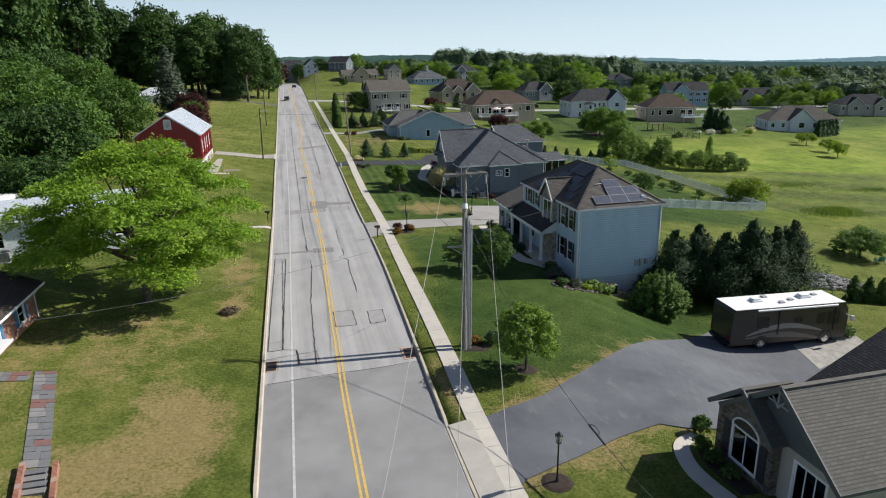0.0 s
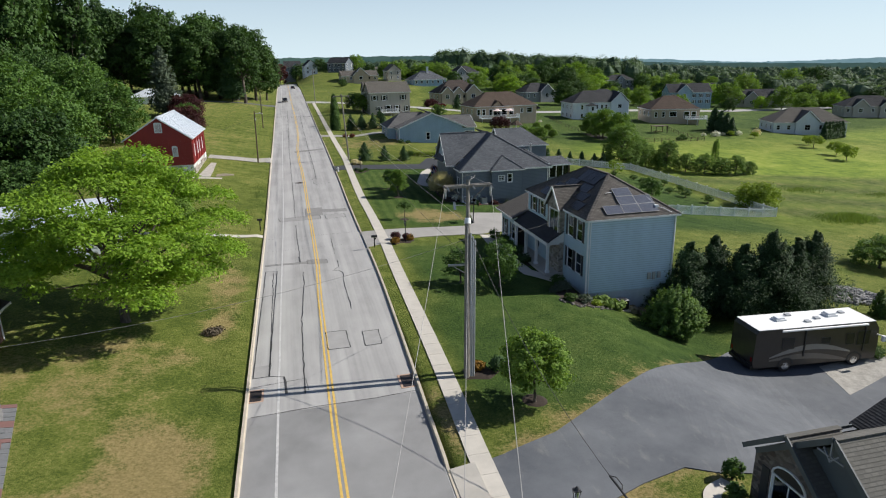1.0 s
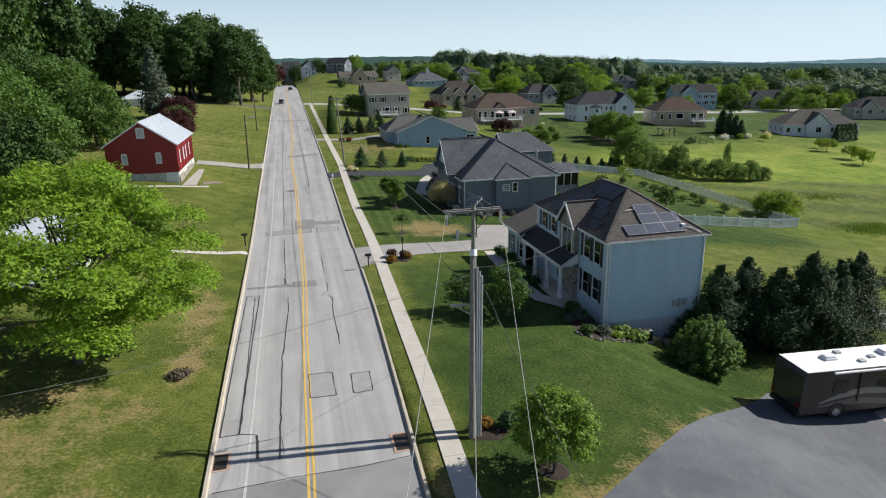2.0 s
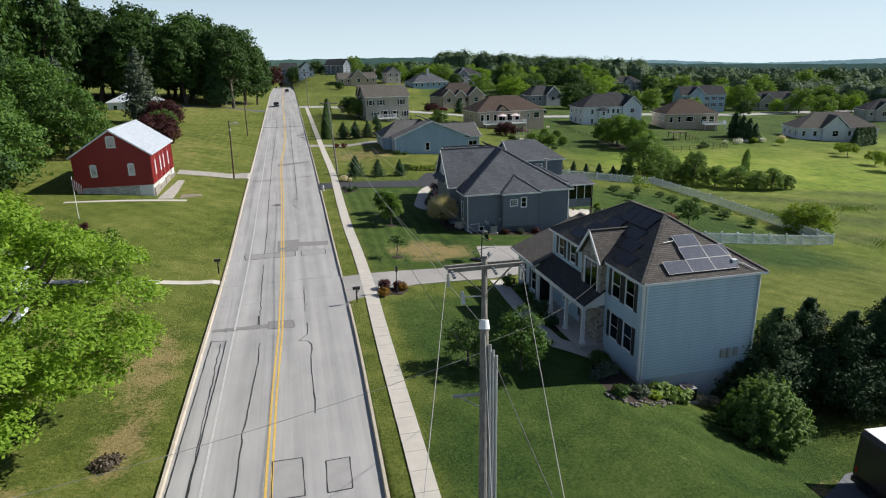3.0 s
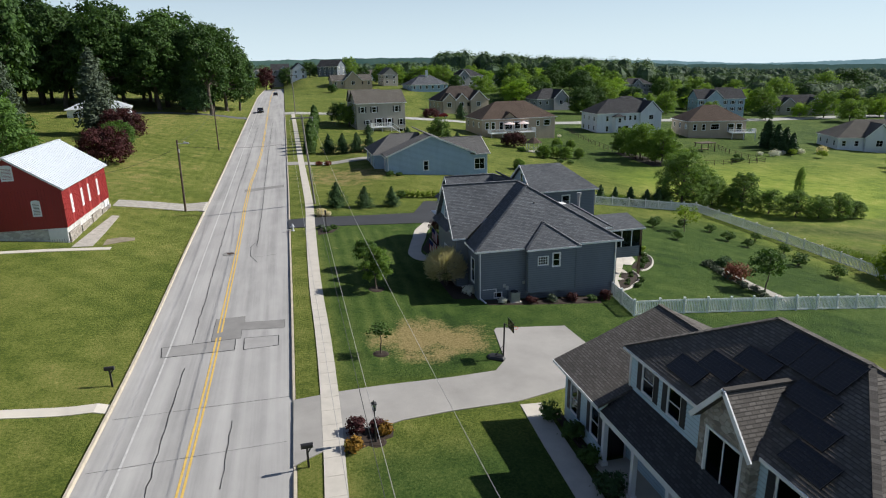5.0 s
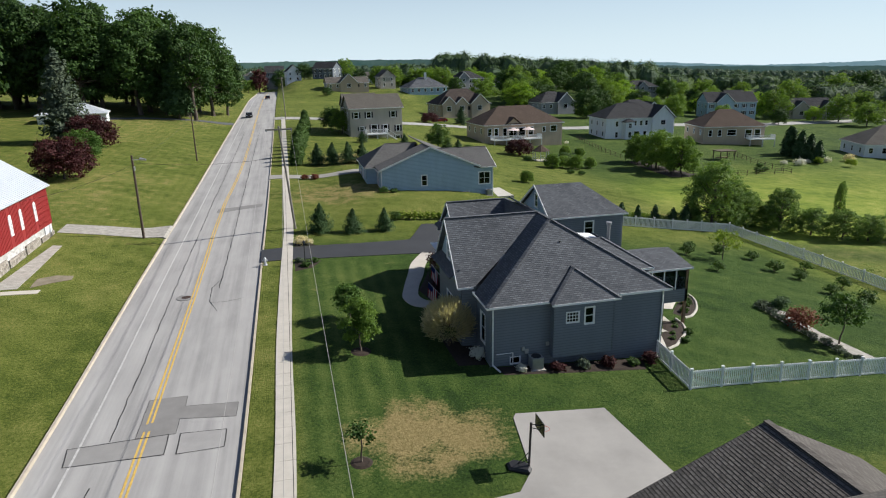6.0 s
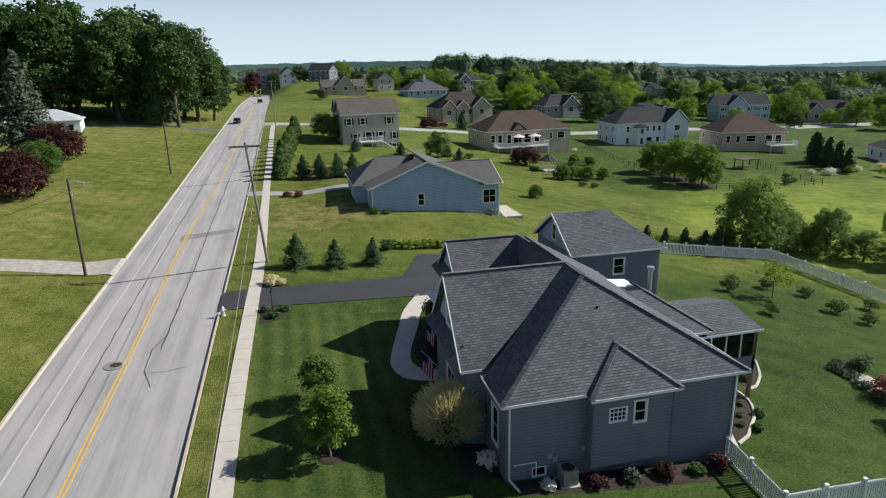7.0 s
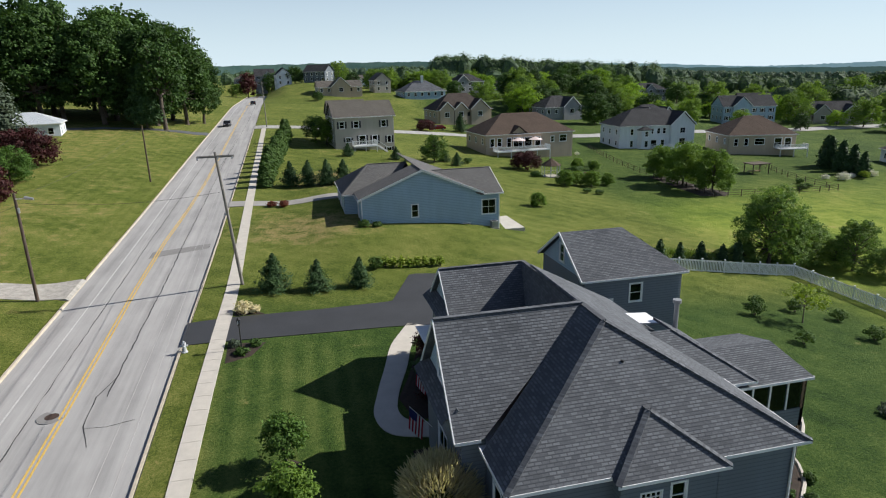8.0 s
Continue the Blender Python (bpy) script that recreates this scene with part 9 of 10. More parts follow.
pole(7.5, 35.6, 8.35, 38.2, 10.95, M_WOOD_POLE, "grey weathered utility pole with a timber crossarm")
pole(8.95, 118.6, 8.1, 117.4, 12.4, M_WOOD_POLE, "grey weathered utility pole with a timber crossarm")
pole(-6.9, 119.3, -6.68, 118.5, 9.95, M_WOOD_POLE_DARK, "dark brown utility pole beside the farm lane", arm=0)
lp = [o for o in bpy.data.objects if o.name.startswith("utility_pole")][-1]
part("bracket", Mesh().beam((-6.7, 118.5, 9.5), (-5.7, 118.2, 9.55), 0.06), M_STEEL, lp, "grey bracket arm")
part("lamp_head", Mesh().tube((-5.9, 118.25, 9.6), (-5.3, 118.1, 9.5), 0.14, 0.09, 10), M_STEEL, lp, "grey street lamp head")
part("junction", Mesh().tube((-6.62, 118.6, 8.4), (-6.6, 118.55, 8.8), 0.09, 0.09, 8), M_STEEL, lp)
pole(-7.3, 169.3, -7.3, 169.0, 11.0, M_WOOD_POLE_DARK, "dark brown utility pole on the lawn", arm=0)
pole(8.85, 236.5, 8.6, 236.5, 16.0, M_WOOD_POLE, "grey utility pole further along the road")


def fence():
    f = thing("fence", 40, 80, ground_z(40, 80), "white vinyl picket fence round the back garden", "fence")
    line = [(32.6, 84.3), (32.1, 79.3), (44, 80.1), (56, 81.0), (69, 82.0), (68.4, 95), (67.4, 108), (66.4, 120.0), (58, 120.6), (50, 121.2), (41, 121.8)]
    gap = 2.4
    rest = Mesh()
    picket = Mesh().box(-0.045, 0.045, -0.012, 0.012, 0.05, 1.3).data("picket", M_VINYL)
    for a, b in zip(line, line[1:]):
        L = math.hypot(b[0] - a[0], b[1] - a[1])
        n = max(1, round(L / gap))
        for i in range(n):
            p = Vector((a[0] + (b[0] - a[0]) * i / n, a[1] + (b[1] - a[1]) * i / n, 0))
            q = Vector((a[0] + (b[0] - a[0]) * (i + 1) / n, a[1] + (b[1] - a[1]) * (i + 1) / n, 0))
            p.z, q.z = ground_z(p.x, p.y), ground_z(q.x, q.y)
            m = Mesh().box(p.x - 0.065, p.x + 0.065, p.y - 0.065, p.y + 0.065, p.z - 0.2, p.z + 1.42)
            m.box(p.x - 0.085, p.x + 0.085, p.y - 0.085, p.y + 0.085, p.z + 1.42, p.z + 1.46)
            part("post", m, M_VINYL, f)
            up = Vector((0, 0, 1))
            for h in (0.12, 1.2):
                part("rail", Mesh().beam(p + up * h, q + up * h, 0.05, 0.12), M_VINYL, f)
            k = 15
            d = (q - p).xy.normalized()
            for j in range(k):
                mm = Matrix((Vector((d.x, d.y, 0)), Vector((-d.y, d.x, 0)), up)).transposed().to_4x4()
                mm.translation = p.lerp(q, (j + 0.5) / k)
                if a[1] < 83 and b[1] < 83:
                    ob = new("picket", picket)
                    ob.parent = f
                    ob.matrix_parent_inverse = world_of(f).inverted()
                    ob.matrix_basis = mm
                else:
                    rest.box(-0.045, 0.045, -0.012, 0.012, 0.05, 1.3, mm)
    tagged(part("picket_run", rest, M_VINYL, f), kind="stuff")


fence()


def wire(name, pts, r, mat, label, sag=0.0, group="overhead wires"):
    q = []
    for a, b in zip(pts, pts[1:]):
        a, b = Vector(a), Vector(b)
        n = 16
        q += [a.lerp(b, i / n) - Vector((0, 0, sag * 4 * (i / n) * (1 - i / n))) for i in range(n + 1 if b == Vector(pts[-1]) else n)]
    return single(name, Mesh().path(q, r, 5), mat, label, "overhead wire", group)


pole(-7.6, -16.0, -7.6, -16.0, 10.4, M_WOOD_POLE, "grey weathered utility pole across the road")
for u, v, wm in ((6.98, -8.8, M_WIRE), (9.72, -6.5, M_WIRE)):
    wire("overhead_wire", [(v, -16, 10.2), (u, 38.2, 10.55)], 0.009, M_WIRE, "pale bare conductor strung between utility poles", 0.9)
    wire("overhead_wire", [(u, 38.2, 10.55), (u - 0.4, 117.4, 11.9)], 0.008, wm, "bare conductor strung between utility poles", 1.2)
wire("overhead_cable", [(-7.4, -16, 8.2), (8.1, 37.4, 8.6), (8.2, 117.8, 9.8)], 0.010, M_WIRE, "grey cable lashed between utility poles", 0.9)
wire("overhead_cable", [(8.2, 36.9, 6.5), (8.3, 117.9, 7.6)], 0.013, M_CABLE, "black telephone cable between utility poles", 1.0)
wire("service_cable", [(8.1, 37.2, 8.2), (10.0, 14.5, 2.0)], 0.014, M_CABLE, "black service cable from pole to house", 2.0)
m = Mesh().path([(9.33, 22.5, 2.36), (9.37, 22.0, 2.3), (9.44, 21.2, 2.17)], 0.045, 7)
m.path([(9.33, 22.5, 2.36), (9.48, 22.3, 2.42), (9.52, 21.9, 2.36), (9.4, 21.7, 2.24)], 0.02, 6)
single("cable_splice", m, M_CABLE, "black splice sleeve with a drip loop on the service cable", "cable splice")
wire("service_cable", [(8.1, 37.2, 7.8), (-19.2, 36.4, 4.4)], 0.009, M_WIRE, "thin pale service cable across the road", 0.8)
wire("service_cable", [(8.1, 37.4, 8.0), (21.0, 52.0, 5.0)], 0.012, M_CABLE, "thin black service cable from pole to house", 0.6)
wire("overhead_cable", [(8.15, 117.6, 11.0), (8.6, 236.5, 15.0)], 0.013, M_CABLE, "black cable between utility poles", 1.2)
wire("service_cable", [(8.1, 117.6, 9.2), (-6.7, 118.6, 9.2)], 0.012, M_CABLE, "black cable across the road", 0.5)
wire("overhead_cable", [(-6.7, 118.5, 9.6), (-7.3, 169.1, 10.6)], 0.012, M_CABLE, "black cable between the brown poles", 0.8)
wire("service_cable", [(-6.7, 118.5, 9.0), (-15.4, 112.0, 7.0)], 0.014, M_CABLE, "black service cable to the barn", 0.4)

# fittings of the near pole
np_ = [o for o in bpy.data.objects if o.name == "utility_pole"][0]
part("stub_pole", Mesh().tube((7.35, 35.2, 0.0), (8.0, 37.1, 8.7), 0.17, 0.15, 14), M_WOOD_POLE, np_, "grey stub pole strapped to the main pole")
part("cap", Mesh().tube((8.0, 37.1, 8.68), (8.03, 37.2, 8.98), 0.19, 0.16, 14), M_TRIM, np_, "pale metal pole cap")
for dx, top in ((0.2, 8.2), (0.3, 8.0), (0.4, 7.8)):
    part("conduit", Mesh().tube((7.35 + dx, 35.15, 0.0), (7.93 + dx, 36.95 * top / 8.7 + 35.15 * (1 - top / 8.7), top), 0.05, n=8), M_STEEL, np_, "grey metal conduit")
part("bracket", Mesh().beam((7.8, 36.75, 6.4), (6.75, 36.75, 6.45), 0.08, 0.1).beam((7.75, 36.7, 5.9), (7.0, 36.75, 6.4), 0.04), M_ALU, np_, "silver bracket arm")
for s in (-1, 1):
    part("brace", Mesh().beam((8.3, 38.05, 9.6), (8.35 + s * 1.0, 38.15, 10.5), 0.06, 0.03), M_WOOD_POLE, np_)
    part("arrester", Mesh().tube((8.35 + s * 1.33, 38.2, 10.45), (8.35 + s * 1.33, 38.2, 9.95), 0.06, 0.05, 8), M_STEEL, np_, "grey insulator hanging from the crossarm")
jumper = [Vector((8.35 + 0.42 * math.sin(k * 0.5), 38.2 - 0.3 + 0.1 * k, 10.95 + 0.28 * math.sin(k * math.pi / 8))) for k in range(9)]
part("jumper_wire", Mesh().path(jumper, 0.016, 6), M_WIRE, np_, "grey looped jumper wire")
part("pin_insulator", Mesh().tube((8.5, 38.15, 10.9), (8.5, 38.15, 11.12), 0.035, 0.035, 8).tube((8.5, 38.15, 11.0), (8.5, 38.15, 11.06), 0.08, 0.06, 10), M_INSULATOR, np_)
part("cutout", Mesh().tube((7.5, 38.1, 9.75), (7.5, 38.0, 9.3), 0.07, 0.09, 8).beam((8.2, 38.1, 9.5), (7.5, 38.1, 9.55), 0.04), M_STEEL, np_, "grey fuse cutout")


# ---- small garden things ----
def lamp_post(x, y, h=2.4, mat=None):
    z = ground_z(x, y)
    p = thing("lamp_post", x, y, z, "black garden lamp post in a planted ring", "lamp post", "garden lamps")
    part("post", Mesh().tube((x, y, z - 0.1), (x, y, z + h - 0.45), 0.045, 0.035, 10).tube((x, y, z - 0.05), (x, y, z + 0.25), 0.09, 0.06, 10), M_BLACK, p)
    m = Mesh()
    for sx, sy in ((-1, -1), (-1, 1), (1, -1), (1, 1)):
        m.beam((x + sx * 0.07, y + sy * 0.07, z + h - 0.45), (x + sx * 0.11, y + sy * 0.11, z + h - 0.12), 0.02)
    m.box(x - 0.13, x + 0.13, y - 0.13, y + 0.13, z + h - 0.13, z + h - 0.09).tube((x, y, z + h - 0.09), (x, y, z + h + 0.06), 0.12, 0.01, 8)
    m.box(x - 0.09, x + 0.09, y - 0.09, y + 0.09, z + h - 0.48, z + h - 0.44)
    l = part("lantern", m, M_BLACK, p)
    part("globe", Mesh().tube((x, y, z + h - 0.42), (x, y, z + h - 0.15), 0.07, 0.08, 10), M_GLASS, l)
    return p


def mailbox(x, y, mat, label, turn=0.0):
    z = ground_z(x, y)
    b = thing("mailbox", x, y, z, label, "mailbox")
    part("post", Mesh().box(x - 0.05, x + 0.05, y - 0.05, y + 0.05, z - 0.2, z + 1.05).beam((x, y, z + 0.75), (x + 0.2, y, z + 1.05), 0.06), mat, b)
    m = Mesh()
    n = 8
    prof = [(-0.1, 0.0), (0.1, 0.0)] + [(0.1 * math.cos(math.pi * i / n), 0.13 + 0.1 * math.sin(math.pi * i / n)) for i in range(n + 1)]
    for s in (0, 1):
        pts = [(x - 0.28 + 0.56 * s, y + a, z + 1.05 + h) for a, h in prof]
        m.face(pts if s else pts[::-1])
    for (a, h), (a2, h2) in zip(prof, prof[1:] + prof[:1]):
        m.face([(x - 0.28, y + a, z + 1.05 + h), (x - 0.28, y + a2, z + 1.05 + h2), (x + 0.28, y + a2, z + 1.05 + h2), (x + 0.28, y + a, z + 1.05 + h)])
    part("box", m, mat, b)


def bed(poly, mat, label, name="mulch_bed", up=0.03):
    m = Mesh()
    cx, cy = sum(p[0] for p in poly) / len(poly), sum(p[1] for p in poly) / len(poly)
    rings = [[(cx + (x - cx) * k, cy + (y - cy) * k) for x, y in poly] for k in (1.0, 0.66, 0.33)]
    for a, b in zip(rings, rings[1:]):
        for i in range(len(poly)):
            j = (i + 1) % len(poly)
            m.face([(*p, ground_z(*p) + u) for p, u in ((a[i], up - 0.05 if a is rings[0] else up + 0.02), (a[j], up - 0.05 if a is rings[0] else up + 0.02), (b[j], up + 0.03), (b[i], up + 0.03))], [a[i], a[j], b[j], b[i]])
    m.face([(*p, ground_z(*p) + up + 0.03) for p in rings[-1]], rings[-1])
    return single(name, m, mat, label, "flower bed", kind="structure")


def ring(x, y, r, label="round mulch ring under a young tree"):
    bed([(x + r * math.cos(2 * math.pi * i / 14), y + r * math.sin(2 * math.pi * i / 14)) for i in range(14)], M_MULCH, label)


for x, y, r in ((10.17, 32.0, 0.75), (12.5, 87.3, 0.75), (12.4, 92.5, 0.7), (11.1, 75.2, 0.6), (7.7, 21.9, 0.75), (9.4, 64.9, 0.55)):
    ring(x, y, r)
bed([(19.3, 66.6), (19.3, 61), (18.9, 55.2), (19.7, 55.2), (19.8, 61), (19.9, 66.6)][::-1], M_MULCH, "mulch bed along the front walk")
bed([(18.2, 45.9), (19.2, 45.2), (21.5, 46.2), (25.4, 47.9), (27.1, 48.2), (21.0, 48.3), (20.6, 51.0), (19.0, 50.6), (18.0, 48.2)], M_MULCH, "planted bed round the house corner")
bed([(20.6, 82.7), (25.2, 82.4), (31.3, 82.1), (32.2, 83.9), (24, 83.85), (20.4, 83.9)], M_MULCH, "dark mulch bed along the grey wall")
bed([(18.4, 84.0), (20.5, 83.9), (20.4, 86.9), (19.4, 87.1), (19.3, 93.4), (18.4, 93.3), (18.2, 88.5)], M_MULCH, "dark mulch bed before the gable")
bed([(19.0, 95.3), (20.4, 95.2), (21.9, 97.0), (21.9, 106.8), (20.9, 104.0), (19.6, 100.4), (18.5, 97.8)], M_MULCH, "dark mulch bed inside the curving walk")
bed([(8.5, 103.7), (10.2, 104.6), (11.2, 106.8), (8.5, 107.0)], M_MULCH, "mulch bed beside the drive")
bed([(8.6, 111.6), (11.1, 111.6), (10.0, 112.8), (8.6, 113.4)], M_MULCH, "mulch bed beside the drive")
bed([(7.8, 64.0), (10.4, 65.2), (10.6, 66.4), (8.9, 66.6), (7.9, 65.6)][::1], M_MULCH, "mulch bed at the drive's mouth")
bed([(7.2, 34.9), (8.6, 34.6), (9.6, 35.6), (8.6, 36.4), (7.3, 36.3)], M_MULCH, "mulch bed round the utility pole")
PATIO_BEDS = ([(34.2, 84.9), (35.3, 85.5), (36.2, 86.4), (37.1, 87.2), (37.7, 88.0), (38.1, 88.7), (38.3, 89.3), (38.3, 90.2)], [(39.3, 90.4), (40.1, 90.7), (40.8, 91.3), (41.5, 92.0), (42.1, 92.8), (42.8, 93.9), (43.2, 94.9), (43.3, 96.4)])
for edge, inner in zip(PATIO_BEDS, (((36.9, 90.0), (35.6, 87.9), (33.9, 86.1)), ((42.0, 95.8), (41.0, 93.9), (39.5, 92.4), (38.6, 91.2)))):
    bed(list(edge) + list(inner), M_MULCH, "curved mulch bed beside the patio")
    m = Mesh()
    m.path([(px, py, ground_z(px, py) + 0.03) for px, py in edge], 0.11, 6)
    single("bed_border", m, M_CONCRETE, "pale curved concrete border of the mulch bed", "border", kind="structure")
for poly in ([(38.3, 92.4), (39.4, 92.3), (40.7, 93.8), (41.1, 95.4), (39.9, 95.6)], [(36.2, 90.2), (37.5, 89.7), (37.6, 90.7), (37.0, 91.4)], [(34.8, 88.0), (36.2, 87.6), (35.6, 89.0), (35.2, 89.4)]):
    bed(poly, M_CONCRETE, "pale concrete patio slab under the porch", "patio", 0.06)
bed([(48.6, 93.6), (48.2, 91.0), (48.0, 87.4), (48.5, 84.0), (49.6, 82.0), (50.9, 82.2), (50.2, 87.6), (50.6, 92.0), (49.8, 93.6)], M_GRAVEL, "stone-edged island bed on the lawn")
bed([(82.5, 158.5), (87, 157.5), (90, 160), (88, 170), (86.5, 178), (83, 178), (82.5, 168)], M_MULCH, "mulch bed under the shade trees")
bed([(15.5, 23.2), (15.0, 22.7), (14.75, 21.6), (14.9, 19.4), (15.9, 19.4), (15.9, 23.3)][::-1], M_MULCH, "planted bed along the stone front")
sheet("patio", [(34.0, 84.6), (35.3, 87.8), (37.6, 91.0), (39.8, 94.4)], [(33.2, 86.5), (33.4, 89.0), (34.5, 93.0), (36.0, 96.0)], M_CONCRETE, "pale concrete patio under the porch", "patio", 0.06, 4)

lamp_post(7.7, 21.9, 2.4)
lamp_post(9.35, 64.9, 2.3)
lamp_post(9.55, 105.6, 2.3)
mailbox(-5.25, 75.3, M_BLACK, "black mailbox on a post by the kerb")
mailbox(6.0, 63.6, M_BLACK, "dark mailbox on a timber post by the kerb")

for i, (x, y, h, r, mat, label) in enumerate((
        (18.95, 65.4, 1.25, 0.7, M_LEAF_BUSH, "clipped round evergreen shrub"), (19.35, 63.4, 1.1, 0.7, M_LEAF_BUSH, "clipped round evergreen shrub"), (19.2, 61.2, 1.0, 0.65, M_LEAF_BUSH, "clipped round evergreen shrub"),
        (19.0, 58.8, 1.2, 0.8, M_LEAF_FIR, "dark evergreen shrub by the porch"), (19.0, 56.6, 1.0, 0.7, M_LEAF_FIR, "dark evergreen shrub by the porch"),
        (8.5, 66.0, 0.9, 0.6, M_LEAF_MAROON, "dark red barberry shrub"), (9.6, 65.9, 0.7, 0.5, M_LEAF_MAROON, "dark red barberry shrub"), (9.9, 65.5, 0.75, 0.45, M_LEAF_GOLD, "golden orange mound shrub"), (8.2, 64.4, 0.7, 0.5, M_LEAF_GOLD, "golden orange mound shrub"),
        (18.9, 46.4, 0.7, 0.6, M_LEAF_BUSH, "leafy green border plant"), (20.2, 46.6, 0.8, 0.6, M_LEAF_BLUE, "blue-green shrub in the border"), (21.2, 46.7, 0.45, 0.45, M_LEAF_LIME, "rounded yellow-green tuft in the border"),
        (19.4, 49.0, 0.9, 0.8, M_LEAF_BLUE, "blue-green spreading shrub in the border"), (19.6, 50.4, 1.0, 0.8, M_LEAF_BUSH, "rounded green shrub in the border"), (18.6, 48.4, 0.6, 0.6, M_LEAF_BLUE, "blue-green spreading shrub in the border"), (27.3, 47.4, 2.2, 1.1, M_LEAF_FIR, "dark loose evergreen by the wall"),
        (8.2, 35.9, 0.6, 0.5, M_LEAF_GOLD, "yellow flowering plant by the pole"), (9.4, 35.7, 0.9, 0.6, M_LEAF_FIR, "dark clipped mound shrub"),
        (24.8, 82.9, 0.6, 0.55, M_LEAF_MAROON, "dark red low shrub in mulch"), (26.6, 83.0, 0.65, 0.55, M_LEAF_BLUE, "blue-green low shrub in mulch"), (28.4, 83.0, 0.75, 0.6, M_LEAF_MAROON, "dark red low shrub in mulch"), (30.2, 82.9, 0.5, 0.45, M_LEAF_BUSH, "green low shrub in mulch"), (31.6, 83.1, 0.9, 0.6, M_LEAF_MAROON, "dark red shrub by the fence"),
        (20.0, 85.2, 0.9, 0.6, M_PETAL_WHITE, "white flowering hydrangea by the wall"), (22.3, 83.1, 0.5, 0.4, M_PETAL_WHITE, "small white flowering plant"),
        (19.2, 90.5, 1.2, 0.8, M_LEAF_MAROON, "dark red shrub before the gable"), (19.0, 88.6, 0.8, 0.6, M_LEAF_BUSH, "green shrub before the gable"), (20.4, 97.5, 1.4, 0.9, M_LEAF_MAROON, "dark red shrub by the walk"), (20.6, 100.3, 1.3, 0.8, M_LEAF_FIR, "dark evergreen by the walk"), (21.2, 103.2, 1.8, 0.8, M_LEAF_MAROON, "dark red shrub by the walk"),
        (9.6, 105.0, 0.5, 0.5, M_LEAF_BUSH, "low plant in the bed"), (10.4, 106.2, 0.45, 0.45, M_LEAF_BUSH, "low plant in the bed"), (9.0, 106.3, 0.5, 0.45, M_LEAF_BLUE, "low plant in the bed"), (9.3, 112.2, 0.9, 0.8, M_LEAF_WILLOW, "pale flowering shrub beside the drive"), (10.1, 112.1, 0.6, 0.5, M_LEAF_WILLOW, "pale flowering shrub beside the drive"),
        (48.9, 88.4, 1.9, 1.6, M_LEAF_RUST, "russet cut-leaf maple shrub in gravel"), (50.2, 92.2, 1.4, 0.8, M_LEAF_FIR, "dark rounded evergreen in the island bed"), (16.2, 24.1, 1.0, 0.5, M_LEAF_BUSH, "clipped round yew by the walk"), (15.4, 22.9, 0.8, 0.45, M_LEAF_BUSH, "small green shrub by the walk"), (15.3, 21.9, 0.7, 0.5, M_LEAF_BUSH, "small green shrub by the walk"), (15.3, 20.8, 0.6, 0.45, M_LEAF_BUSH, "small green shrub by the walk"),
        (12.5, 148.9 - 1.6, 0.9, 0.8, M_LEAF_RUST, "russet shrub beside the drive"), (11.0, 147.4, 0.8, 0.7, M_LEAF_RUST, "russet shrub beside the drive"), (21.2, 133.6, 0.8, 0.8, M_LEAF_BUSH, "green shrub at the house corner"), (22.6, 133.4, 0.6, 0.6, M_LEAF_BUSH, "green shrub at the house corner"), (20.6, 121.2, 1.2, 0.8, M_LEAF_BUSH, "green shrub by the blacktop"),
        (-19.1, 87.0, 1.0, 0.6, M_LEAF_MAROON, "small dark red shrub by the flagpole"), (-17.6, 85.5, 0.4, 0.5, M_LEAF_RUST, "red bedding flowers on the lawn"), (-18.9, 84.5, 0.35, 0.4, M_LEAF_RUST, "red bedding flowers on the lawn"), (-7.3, 45.7, 0.4, 0.75, M_LEAF_DRY, "withered bedding plants on the lawn"),
        (43.2, 97.0, 0.7, 0.5, M_LEAF_LIME, "yellow-green clump by the patio"), (40.0, 91.5, 0.5, 0.35, M_LEAF_BUSH, "small clipped shrub round the patio"), (41.2, 93.3, 0.5, 0.35, M_LEAF_BUSH, "small clipped shrub round the patio"), (37.6, 87.4, 0.5, 0.35, M_LEAF_BUSH, "small clipped shrub round the patio"), (36.4, 86.0, 0.5, 0.35, M_LEAF_BUSH, "small clipped shrub round the patio"),
        (38.6, 37.2, 0.9, 0.8, M_LEAF_BUSH, "green shrub in the gravel"), (36.0, 42.3, 0.8, 0.7, M_LEAF_BUSH, "low shrub behind the motorhome"))):
    shrub("shrub", x, y, h, r, mat, label, 200 + i, int(500 + 500 * r), 0.11 + 0.04 * r)
for i, (x, y, r) in enumerate(((22.0, 47.45, 0.7), (22.8, 47.2, 0.8), (23.6, 47.4, 0.75))):
    shrub("hosta", x, y, 0.75, r, M_LEAF_HOSTA, "broad-leaved light green hosta clump by the wall", 270 + i, 330, 0.32, "hostas", "hosta")
M_TAN_STONE = plain("tan_boulder", (0.22, 0.19, 0.12), 0.9, vary=0.3, scale=3.0, bump=0.4, fine=20)
for i, (x, y, r) in enumerate(((25.0, 47.55, 0.5), (25.95, 47.6, 0.55))):
    single("boulder", Mesh().blob((x, y, ground_z(x, y) + 0.2), (r, r * 0.7, 0.42), 14, 9, 0.22, 40 + i), M_TAN_STONE, "rounded tan garden boulder by the wall", "boulder", "boulders")


